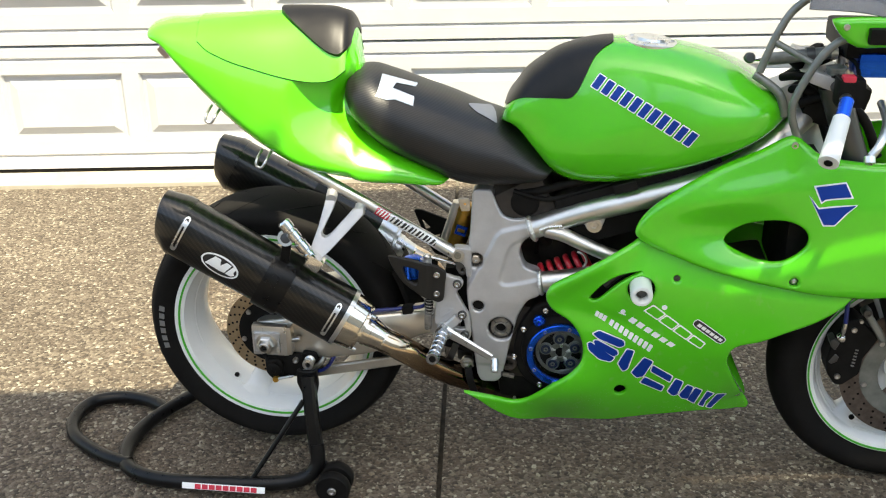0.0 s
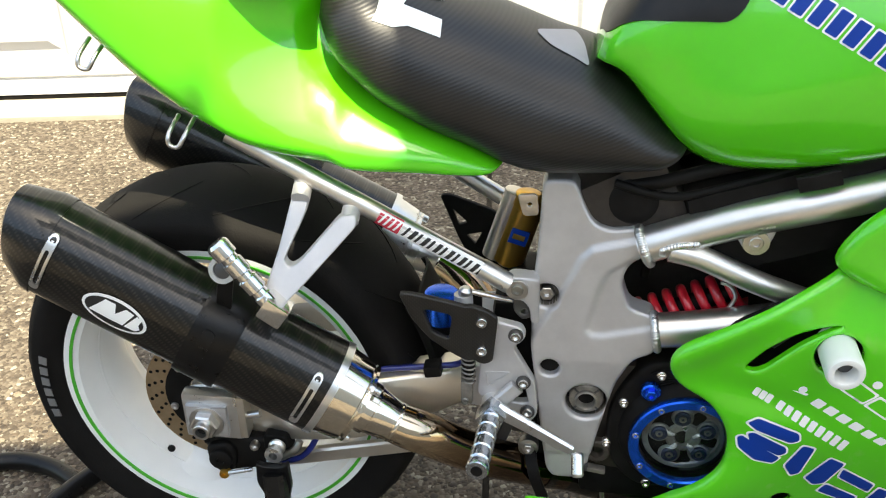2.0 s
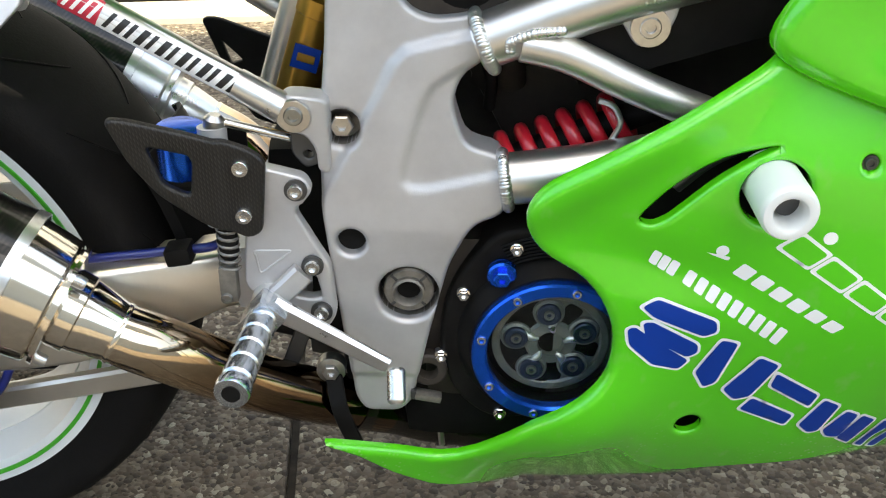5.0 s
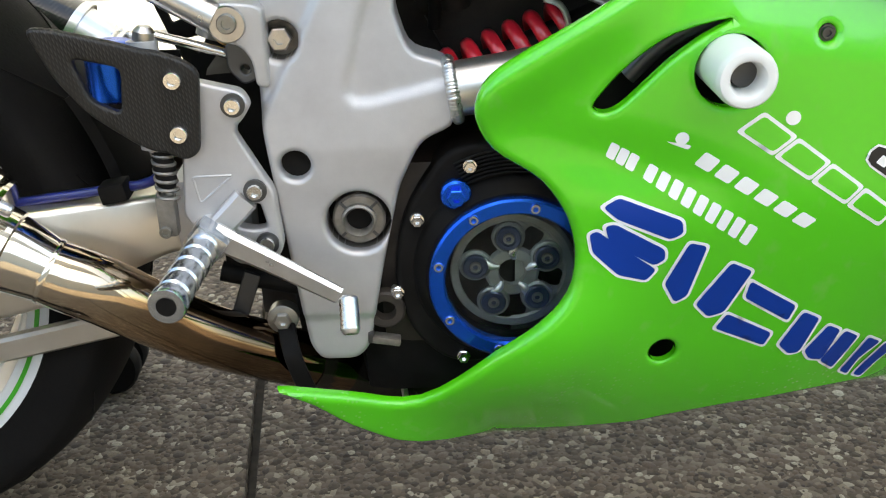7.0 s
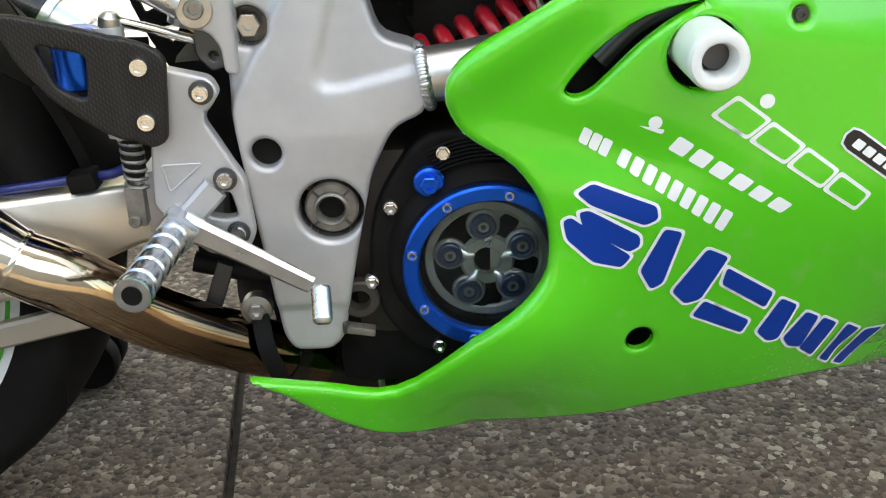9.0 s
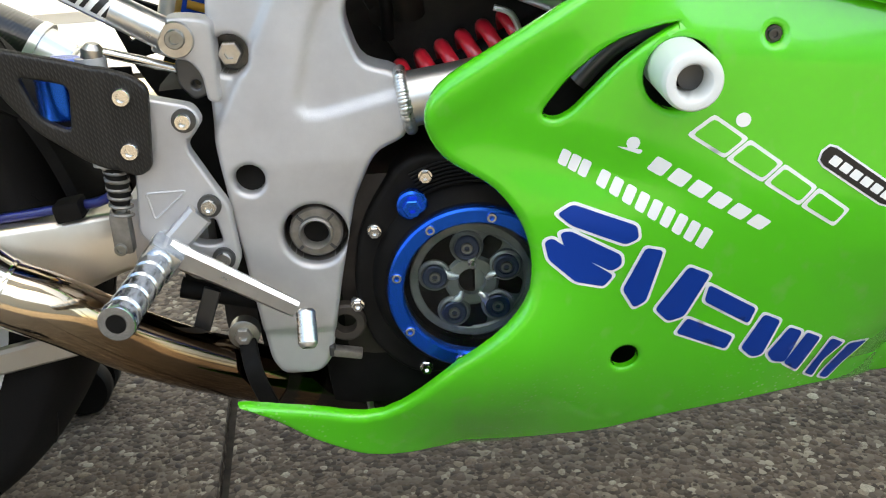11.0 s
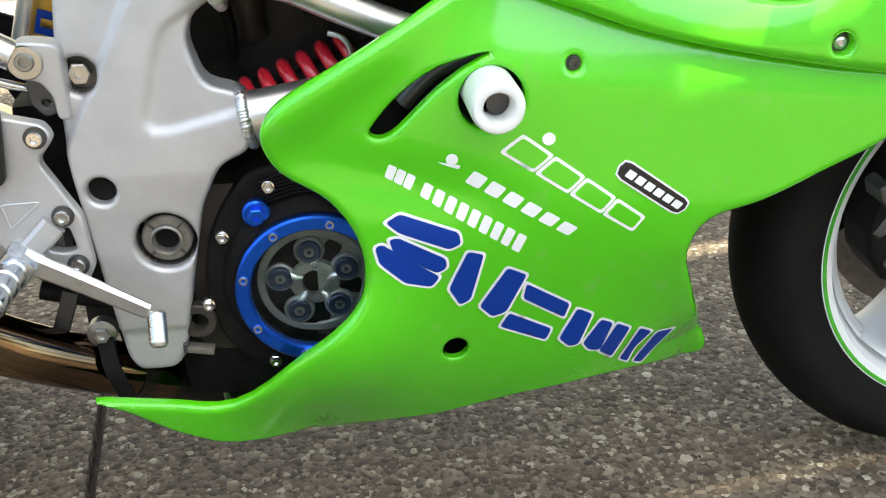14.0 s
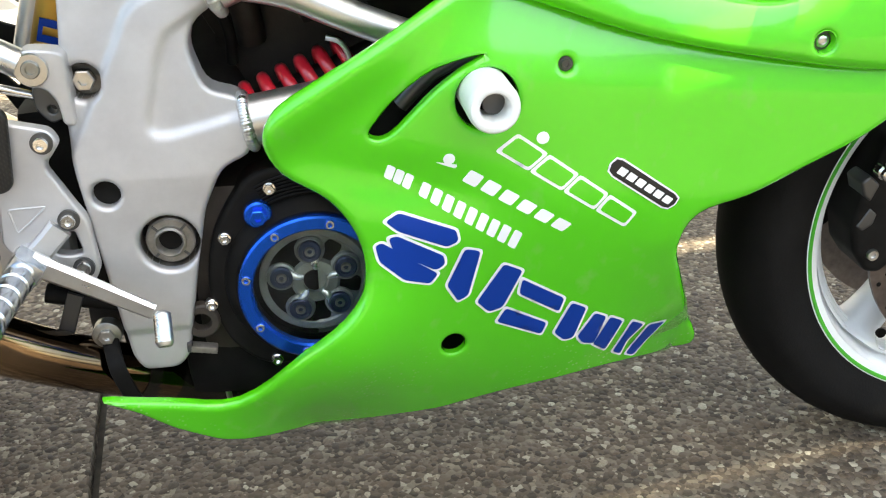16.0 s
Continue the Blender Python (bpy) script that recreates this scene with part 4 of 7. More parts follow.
def muffler(sgn):
    if sgn < 0:
        r0, r1 = Vector((-0.160, -0.165, 0.620)), Vector((0.190, -0.165, 0.417))
    else:
        r0, r1 = Vector((-0.150, 0.205, 0.632)), Vector((0.195, 0.205, 0.452))
    m_ax = M_AX if sgn < 0 else (r1 - r0).normalized()
    m_up = M_UP if sgn < 0 else Vector((-m_ax.z, 0, m_ax.x))
    ring = functools.partial(m_ring, m_ax=m_ax, m_up=m_up)
    A, B = 0.066, 0.058
    bm = bmesh.new()
    rings(bm, [ring(r0 + (r1 - r0) * t, A, B) for t in steps(0, 1, 10)])
    can = part("muffler", bm, CARBON, bike, "carbon fibre oval muffler can")
    bm = bmesh.new()
    rings(bm, [ring(r0, A + 0.0015, B + 0.0015), ring(r0 - m_ax * 0.012, A + 0.0015, B + 0.0015, shear=-0.06), ring(r0 - m_ax * 0.050 + m_up * 0.002, A * 0.80, B * 0.80, shear=-0.30), ring(r0 - m_ax * 0.053 + m_up * 0.002, A * 0.72, B * 0.72, shear=-0.30), ring(r0 - m_ax * 0.030 + m_up * 0.002, A * 0.6, B * 0.6, shear=-0.30)])
    part("end_cap", bm, CARBON, can, "tapered carbon end cap")
    bm = bmesh.new()
    rings(bm, [ring(r0 + (r1 - r0) * t, A + o, B + o) for t, o in ((0.505, 0.0), (0.505, 0.0045), (0.515, 0.0055), (0.64, 0.0055), (0.65, 0.0045), (0.65, 0.0))])
    part("strap", bm, GLOSSBLACK, can, "black clamp band")
    bm = bmesh.new()
    rings(bm, [ring(r0 + (r1 - r0) * t, A + o, B + o) for t, o in ((0.975, 0.0), (0.975, 0.0015), (1.0, 0.0015), (1.0, -0.002))])
    part("front_band", bm, ALU, can)
    bm = bmesh.new()
    rings(bm, [ring(r1 + m_ax * d, a, b, e=2.15) for d, a, b in ((-0.002, 0.064, 0.056), (0.002, 0.0635, 0.056), (0.034, 0.0590, 0.0535), (0.036, 0.057, 0.052), (0.037, 0.053, 0.049), (0.039, 0.053, 0.049), (0.0395, 0.057, 0.053), (0.0435, 0.057, 0.053), (0.0445, 0.052, 0.049), (0.046, 0.036, 0.036), (0.060, 0.0355, 0.0355), (0.0615, 0.033, 0.033), (0.065, 0.033, 0.033), (0.097, 0.0275, 0.0275))])
    part("inlet_collar", bm, POLISH if sgn < 0 else ALU, can, "polished steel inlet collar", angle=25)
    for up in (0.047, -0.047):
        p = r1 + m_ax * 0.043 + m_up * up + Vector((0, sgn * 0.020, 0))
        part("collar_bolt", lathe([(0.0058, -0.006), (0.0058, 0.009), (0.0048, 0.011), (0.003, 0.011), (0.0028, 0.006)], p, tuple(m_ax), 14), ALU, can)
    part("pipe_joint", ring_lathe([(0.0292, -0.002), (0.0298, 0.0), (0.0292, 0.002), (0.026, 0.002), (0.026, -0.002)], r1 + m_ax * 0.097, tuple(m_ax), 32), POLISH, can)
    if sgn < 0:
        pts = [r1 + m_ax * 0.092, r1 + m_ax * 0.104, (0.312, -0.158, 0.344), (0.36, -0.124, 0.293), (0.40, -0.101, 0.260), (0.45, -0.074, 0.226), (0.50, -0.045, 0.194)]
    else:
        pts = [r1 + m_ax * 0.092, r1 + m_ax * 0.104, (0.33, 0.18, 0.385), (0.39, 0.13, 0.32), (0.45, 0.085, 0.28), (0.50, 0.05, 0.20)]
    part("exhaust_pipe", tube(pts, 0.0282, 28, scale=[(0, 0.97), (0.3, 1.04), (1, 1.0)]), PIPE, bike, "heat-tinted stainless exhaust pipe with dark reflections painted towards the engine")
    link_pipe = part("link_pipe", tube([(0.468, sgn * 0.064, 0.214), (0.51, sgn * 0.038, 0.188), (0.56, sgn * 0.029, 0.168), (0.66, sgn * 0.029, 0.16)], 0.0292, 24), SOOT, bike, "sooty black exhaust pipe under the engine")
    part("pipe_clamp", ring_lathe([(0.0315, -0.006), (0.0315, 0.006), (0.028, 0.006), (0.028, -0.006)], (0.563, sgn * 0.029, 0.168), (1, 0, -0.1), 28), SOOT, link_pipe)
    part("clamp_bolt", tube([(0.560, sgn * 0.029 - 0.030, 0.176), (0.562, sgn * 0.029 - 0.033, 0.158)], 0.0035, 8), STEEL, link_pipe)
    return can


muf_r = muffler(-1)
muffler(1)
# oval badge on the near can: white ring with plain slanted blocks
def on_can(u, v):
    """A place on the near flank of the can, u along it and v up it."""
    v = max(min(v, 0.062), -0.062)
    y = -0.165 - 0.058 * (1 - (abs(v) / 0.066) ** 2.35) ** (1 / 2.35) - 0.0016
    return Vector((0.009, 0, 0.522)) + M_AX * u + M_UP * v + Vector((0, y, 0))


def can_patch(outline, off=0.0, holes=(), thick=0.0):
    """A sticker or a thin plate that hugs the flank of the can."""
    vs, fs = sheet(resample(outline, 0.006), [resample(h, 0.004) for h in holes], 0.006)
    bm = bmesh.new()
    made = [bm.verts.new(on_can(p.x, p.y) - Vector((0, off + thick, 0))) for p in vs]
    back = [bm.verts.new(on_can(p.x, p.y) - Vector((0, off, 0))) for p in vs] if thick else []
    rim = {}
    for f in fs:
        bm.faces.new([made[i] for i in f])
        for i in range(len(f)):
            rim[(f[i], f[(i + 1) % len(f)])] = 1
    if thick:
        for a, b in rim:
            if (b, a) not in rim:
                bm.faces.new((made[b], made[a], back[a], back[b]))
    return bm


def capsule(u, v0, v1, w):
    n = 8
    return [(u + w * math.cos(math.pi * i / n), v1 + w * math.sin(math.pi * i / n)) for i in range(n + 1)] + [(u - w * math.cos(math.pi * i / n), v0 - w * math.sin(math.pi * i / n)) for i in range(n + 1)]


for u in (-0.188, 0.180):
    st = part("riveted_strip", can_patch(capsule(u, -0.026, 0.046, 0.0062), 0.0, [capsule(u, -0.020, 0.030, 0.0026)], 0.0022), ALU, muf_r, "slotted aluminium strip")
    q = on_can(u, 0.045)
    bolt(st, q.x, q.y - 0.0015, q.z, 0.004, 0.002, DARKSTEEL)
part("band_pad", can_patch(rounded([(0.024, -0.050), (0.040, -0.050), (0.040, 0.040), (0.024, 0.040)], 0.008), 0.0046, (), 0.002), GLOSSBLACK, muf_r)
badge = part("badge", can_patch(disc_outline(-0.083, -0.006, 0.044, 32, 0.024)), DWHITE, muf_r, "white oval maker's badge", angle=80)
part("badge_field", can_patch(disc_outline(-0.083, -0.006, 0.040, 32, 0.020), 0.0006), DBLACK, badge, angle=80)
part("badge_mark", can_patch([(-0.115, -0.016), (-0.100, 0.010), (-0.086, 0.010), (-0.082, -0.004), (-0.072, 0.010), (-0.060, 0.008), (-0.068, -0.016), (-0.082, -0.017)], 0.0012), DWHITE, badge, angle=80)
part("badge_mark", can_patch([(-0.066, -0.016), (-0.056, 0.008), (-0.048, 0.006), (-0.050, -0.004), (-0.046, -0.010), (-0.052, -0.016)], 0.0012), DWHITE, badge, angle=80)

# ---- wheels ----
def tyre_profile(r, w, rim_r, crown=0.62):
    """Half round tread, sidewalls and beads: (radius, offset)."""
    out = []
    h = w / 2
    for a in steps(-78, 78, 16):
        s = math.sin(radians(a))
        out.append((r - (r - rim_r) * crown * (1 - math.cos(radians(a))), h * s / math.sin(radians(78))))
    rs = out[-1][0]
    out += [(rs - (rs - rim_r) * 0.35, h * 1.0), (rim_r + 0.006, h * 0.9), (rim_r - 0.006, h * 0.86)]
    out += [(rim_r - 0.006, -h * 0.86), (rim_r + 0.006, -h * 0.9), (rs - (rs - rim_r) * 0.35, -h * 1.0)]
    return out


def wheel(name, centre, r, w, rim_r, rim_w, label, turn=0.0, spin=0.0, crown=0.62):
    hub = thing(name, label, "")
    hub.parent = bike
    hub.location = centre
    hub.rotation_euler.z = turn
    tyre = part("tyre", ring_lathe(tyre_profile(r, w, rim_r, crown), (0, 0, 0), n=112), RUBBER, hub, "black rubber sport tyre", angle=60)
    h = rim_w / 2
    prof = [(rim_r + 0.004, h), (rim_r + 0.004, h - 0.006), (rim_r - 0.014, h - 0.012), (rim_r - 0.02, h - 0.03), (rim_r - 0.036, h * 0.25), (rim_r - 0.036, -h * 0.25), (rim_r - 0.02, -h + 0.03), (rim_r - 0.014, -h + 0.012), (rim_r + 0.004, -h + 0.006), (rim_r + 0.004, -h),
            (rim_r - 0.006, -h), (rim_r - 0.020, -h + 0.004), (rim_r - 0.028, -h + 0.03), (rim_r - 0.044, -h * 0.25), (rim_r - 0.044, h * 0.25), (rim_r - 0.028, h - 0.03), (rim_r - 0.020, h - 0.004), (rim_r - 0.006, h)]
    rim = part("rim", ring_lathe(prof, (0, 0, 0), n=112), WHITE, hub, "white painted alloy rim", angle=50)
    for s in (-1, 1):
        part("pinstripe", ring_lathe([(rim_r - 0.0075, s * (h + 0.0012)), (rim_r - 0.0118, s * (h + 0.0003)), (rim_r - 0.0118, s * (h - 0.003)), (rim_r - 0.0075, s * (h - 0.002))], (0, 0, 0), n=112), STRIPE, rim, "thin green rim stripe")
    for k, (o, yy) in enumerate(((0.031, 0.52), (0.037, 0.34))):
        for sg in (-1, 1):
            part("rim_step", ring_lathe([(rim_r - o, sg * h * yy), (rim_r - o - 0.004, sg * h * (yy - 0.02)), (rim_r - o - 0.005, sg * h * (yy - 0.08)), (rim_r - o, sg * h * (yy - 0.14))], (0, 0, 0), n=96), WHITE, rim)
    part("hub", lathe([(0.05, -h * 0.62), (0.052, -h * 0.5), (0.045, -h * 0.2), (0.045, h * 0.2), (0.052, h * 0.5), (0.05, h * 0.62)], (0, 0, 0), (0, 1, 0), 32), WHITE, hub)
    for k in range(3):
        a = spin + 2 * math.pi * k / 3
        d = Vector((math.cos(a), 0, math.sin(a)))
        sec = [(0.024 * math.cos(t), h * 0.42 * math.copysign(abs(math.sin(t)) ** 0.7, math.sin(t))) for t in [2 * math.pi * i / 20 for i in range(20)]]
        bm = sweep([d * 0.03, d * 0.09, d * (rim_r - 0.06), d * (rim_r - 0.034)], sec, up=(0, 1, 0), scale=[(0, 1.25), (0.4, 0.95), (0.8, 1.2), (1, 1.9)])
        part("spoke", bm, WHITE, hub)
    return hub


rear = wheel("rear_wheel", (-0.003, 0, 0.334), 0.311, 0.19, 0.2385, 0.168, "white rear wheel with wide black tyre", spin=radians(250), crown=0.5)
front = wheel("front_wheel", (1.432, 0, 0.300), 0.300, 0.122, 0.2275, 0.105, "white front wheel with black tyre", turn=radians(2), spin=radians(233))
# valve hole in the rim and the maker's word on the sidewall as plain bars
part("rim_hole", lathe([(0.006, 0), (0.006, 0.004)], (-0.116, -0.040, -0.154), (0, -1, 0), 14), BLACK, rear)


part("rim_hole", lathe([(0.0062, 0), (0.0062, 0.004)], (0.172 * math.cos(radians(233)), -0.0405, 0.172 * math.sin(radians(233))), (0, -1, 0), 14), BLACK, front)


def tread_grooves(parent, r, w, rim_r, n, crown):
    """Slanting rain grooves over both halves of the tread."""
    h = w / 2
    for side in (-1, 1):
        for k in range(n):
            line = []
            for a in steps(8, 56, 7):
                rr = r - (r - rim_r) * crown * (1 - math.cos(radians(a))) + 0.0002
                y = side * h * math.sin(radians(a)) / math.sin(radians(78))
                t = 2 * math.pi * (k + 0.5 * (side > 0)) / n + 0.30 * (a / 56) ** 1.4
                line.append((rr * math.cos(t), y, rr * math.sin(t)))
            part("tread_groove", tube(line, 0.0013, 6, scale=[(0, 0.5), (0.4, 1.0), (1, 0.6)], per=2), BLACK, parent)


tread_grooves(rear, 0.311, 0.19, 0.2385, 16, 0.5)


def sidewall_bars(parent, r, y, a0, a1, n, hgt):
    for i in range(n):
        a = a0 + (a1 - a0) * (i + 0.5) / n
        da = abs(a1 - a0) / n * 0.34
        bm = bmesh.new()
        vs = [bm.verts.new((rr * math.cos(t), y + o, rr * math.sin(t))) for rr, o in ((r - hgt / 2, -0.0005), (r + hgt / 2, 0.0015)) for t in (a - da, a + da)]
        bm.faces.new((vs[0], vs[1], vs[3], vs[2]))
        ex = bmesh.ops.extrude_face_region(bm, geom=bm.faces[:])
        bmesh.ops.translate(bm, verts=[v for v in ex["geom"] if isinstance(v, bmesh.types.BMVert)], vec=(0, -0.0015, 0))
        part("sidewall_mark", bm, LETTER, parent, smooth=False)


sidewall_bars(rear, 0.266, -0.0962, radians(168), radians(193), 6, 0.013)


def brake_disc(parent, r0, r1, y, material, carrier_r, holes=True, carrier=None):
    d = part("brake_disc", ring_lathe([(r1, y - 0.0025), (r1, y + 0.0025), (r0, y + 0.0025), (r0, y - 0.0025)], (0, 0, 0), n=72), material, parent, "drilled brake disc")
    part("disc_carrier", ring_lathe([(r0 + 0.002, y - 0.0035), (r0 + 0.002, y + 0.003), (carrier_r, y + 0.004), (carrier_r, y - 0.0045)], (0, 0, 0), n=48), carrier or BLACK, parent)
    if holes:
        n = 26
        for i in range(n):
            a = 2 * math.pi * i / n
            for rr, o in ((r0 + (r1 - r0) * 0.25, 0.0), (r0 + (r1 - r0) * 0.55, 0.5), (r0 + (r1 - r0) * 0.82, 1.0)):
                b = a + o * 2 * math.pi / n * 0.5
                part("drilled_hole", lathe([(0.0028, 0), (0.0028, 0.0006)], (rr * math.cos(b), y - 0.0025, rr * math.sin(b)), (0, -1, 0), 8), BLACK, d, smooth=False)
    for i in range(6):
        a = 2 * math.pi * i / 6 + 0.3
        bolt(parent, (r0 - 0.006) * math.cos(a), y - 0.005, (r0 - 0.006) * math.sin(a), 0.006, 0.003)
    return d


brake_disc(rear, 0.078, 0.110, -0.092, DISC, 0.045)
brake_disc(front, 0.112, 0.157, -0.070, FDISC, 0.075, carrier=STAY)
brake_disc(front, 0.118, 0.157, 0.070, FDISC, 0.06, False)

# ---- swingarm and rear brake ----
SW = [(-0.046, 0.345), (-0.030, 0.372), (0.04, 0.386), (0.19, 0.403), (0.30, 0.402), (0.38, 0.400), (0.50, 0.412), (0.56, 0.40), (0.56, 0.36), (0.50, 0.335), (0.356, 0.345), (0.25, 0.313), (0.12, 0.292), (0.0, 0.288), (-0.036, 0.300)]


def swing_depth(x, z):
    """The arm bows out beside the tyre and runs in to the pivot; its upper edge is turned inwards."""
    return interp(x, [(0.05, -0.124), (0.16, -0.136), (0.21, -0.136), (0.30, -0.109), (0.38, -0.080), (0.45, -0.070)]) + 0.25 * max(0.0, z - 0.375)


swing = part("swingarm", shell(rounded(SW, 0.01), swing_depth, (), 0.02, 0.006, 0.04), GOLDALU, bike, "brushed champagne aluminium swingarm")
part("swingarm_side", shell(rounded(SW, 0.01), swing_depth, (), 0.03, 0.006, 0.04, side=-1), GOLDALU, swing)
part("cross_member", box((0.07, 0.20, 0.07), (0.40, 0, 0.385), 0.012), CAST, swing)
part("torque_arm", sweep([(0.06, -0.116, 0.238), (0.20, -0.112, 0.266), (0.34, -0.108, 0.295)], rect(0.014, 0.024, 0.003), up=(0, 0, 1)), GOLDALU, swing, "flat aluminium torque arm")
adj = part("axle_block", box((0.085, 0.022, 0.075), (0.006, -0.136, 0.338), 0.006), ALU, swing, "machined axle adjuster block")
part("adjuster_bolt", tube([(0.045, -0.14, 0.338), (0.075, -0.14, 0.345)], 0.006, 10), STEEL, adj)
part("adjuster_cap", box((0.012, 0.026, 0.07), (0.050, -0.136, 0.340), 0.003), GOLDALU, adj)
part("block_step", box((0.060, 0.010, 0.050), (0.0, -0.150, 0.336), 0.003), CAST, adj)
part("axle_washer", lathe([(0.025, 0), (0.025, 0.003), (0.021, 0.004)], (0.0, -0.154, 0.336), (0, -1, 0), 28), STEEL, adj)
hexnut(adj, 0.0, -0.157, 0.336, 0.0205, 0.013, STEEL, "axle_nut")
part("axle_end", ring_lathe([(0.0125, 0), (0.0125, 0.012), (0.0115, 0.013), (0.008, 0.013), (0.008, 0)], (0.0, -0.168, 0.336), (0, -1, 0), 20), STEEL, adj)
part("axle_bore", lathe([(0.0082, 0), (0.0082, 0.002)], (0.0, -0.171, 0.336), (0, -1, 0), 16), BLACK, adj)
CALOUT = rounded([(-0.014, 0.292), (0.014, 0.304), (0.056, 0.300), (0.090, 0.302), (0.112, 0.290), (0.102, 0.256), (0.062, 0.243), (0.010, 0.232), (-0.012, 0.252)], 0.012)
cal = part("rear_caliper", shell(CALOUT, lambda x, z: -0.142, (), 0.012, 0.008, 0.05), BLACK, bike, "black rear brake caliper")
part("caliper_half", shell(rounded([(-0.010, 0.288), (0.022, 0.296), (0.034, 0.280), (0.030, 0.246), (0.008, 0.238), (-0.008, 0.254)], 0.010), lambda x, z: -0.153, (), 0.012, 0.006, 0.014), BLACK, cal)
part("piston_cover", lathe([(0.017, -0.004), (0.017, 0.004), (0.014, 0.006), (0.006, 0.006), (0.005, 0.003)], (0.012, -0.154, 0.268), (0, -1, 0), 24), BLACK, cal)
part("pad_pin", tube([(0.020, -0.160, 0.247), (0.058, -0.158, 0.256)], 0.0032, 10), ALU, cal)
part("bleed_cap", tube([(-0.006, -0.150, 0.296), (-0.010, -0.150, 0.308)], 0.0045, 10), RUBBER, cal)
bolt(cal, 0.016, -0.156, 0.246, 0.0075, 0.008, GOLD)
bolt(cal, 0.062, -0.144, 0.290, 0.007, 0.006)
part("bleed_pipe", tube([(0.080, -0.146, 0.262), (0.118, -0.146, 0.285), (0.128, -0.140, 0.300)], 0.006, 10), OILY, cal)
part("spool_bore", lathe([(0.0058, 0), (0.0058, 0.001)], (0.0965, -0.159, 0.2945), (0, -1, 0), 14), BLACK, swing)
part("spool_bracket", shell(rounded([(0.076, 0.310), (0.110, 0.308), (0.116, 0.280), (0.108, 0.262), (0.082, 0.262), (0.074, 0.285)], 0.008), lambda x, z: -0.144, (), 0.015, 0.003, 0.02), BLACK, swing)
part("paddock_spool", lathe([(0.006, 0), (0.0125, 0.002), (0.0125, 0.006), (0.0095, 0.009), (0.0095, 0.016), (0.0128, 0.019), (0.0128, 0.024), (0.0062, 0.025), (0.0055, 0.012)], (0.0965, -0.146, 0.2945), (0, -1, 0), 22), ALU, swing, "aluminium paddock spool")
part("brake_hose", tube([(0.075, -0.14, 0.262), (0.12, -0.135, 0.262), (0.15, -0.13, 0.30), (0.165, -0.115, 0.37), (0.20, -0.106, 0.399), (0.30, -0.096, 0.411), (0.35, -0.098, 0.420), (0.372, -0.118, 0.45)], 0.0045, 10), HOSE, bike, "dark blue braided brake hose")
part("hose_clip", box((0.024, 0.024, 0.017), (0.318, -0.100, 0.413), 0.004, Matrix.Rotation(radians(-10), 4, "Y")), BLACK, bike)
bm = bmesh.new()
rings(bm, [[Vector((r * math.cos(a), y, 0.336 + r * math.sin(a))) for y, r in ((-0.072, 0.316), (-0.070, 0.326), (-0.045, 0.334), (0.045, 0.334), (0.070, 0.326), (0.072, 0.316), (0.069, 0.316), (0.066, 0.323), (0.045, 0.330), (-0.045, 0.330), (-0.066, 0.323), (-0.069, 0.316))] for a in steps(-0.03, 0.50, 14)])
part("hugger", bm, BLACK, bike, "black inner mudguard over the rear tyre")

# ---- fairings ----
LOWER = [(0.451, 0.244), (0.511, 0.227), (0.578, 0.215), (0.645, 0.276), (0.699, 0.326), (0.711, 0.36), (0.705, 0.401), (0.682, 0.438), (0.642, 0.467), (0.628, 0.5), (0.64, 0.528), (0.68, 0.554), (0.738, 0.586), (0.8, 0.62), (0.83, 0.632), (0.9, 0.604), (0.98, 0.576), (1.1, 0.548), (1.2, 0.536), (1.262, 0.545),
         (1.24, 0.508), (1.19, 0.468), (1.132, 0.439), (1.08, 0.414), (1.032, 0.397), (1.019, 0.36), (1.038, 0.308), (1.07, 0.24), (1.092, 0.197), (1.099, 0.181), (1.1, 0.17), (1.095, 0.162), (1.065, 0.159), (1.004, 0.177), (0.947, 0.181), (0.885, 0.17), (0.825, 0.149), (0.763, 0.133), (0.6, 0.138), (0.526, 0.174), (0.48, 0.218)]
lower_out = pts2(LOWER, 4)


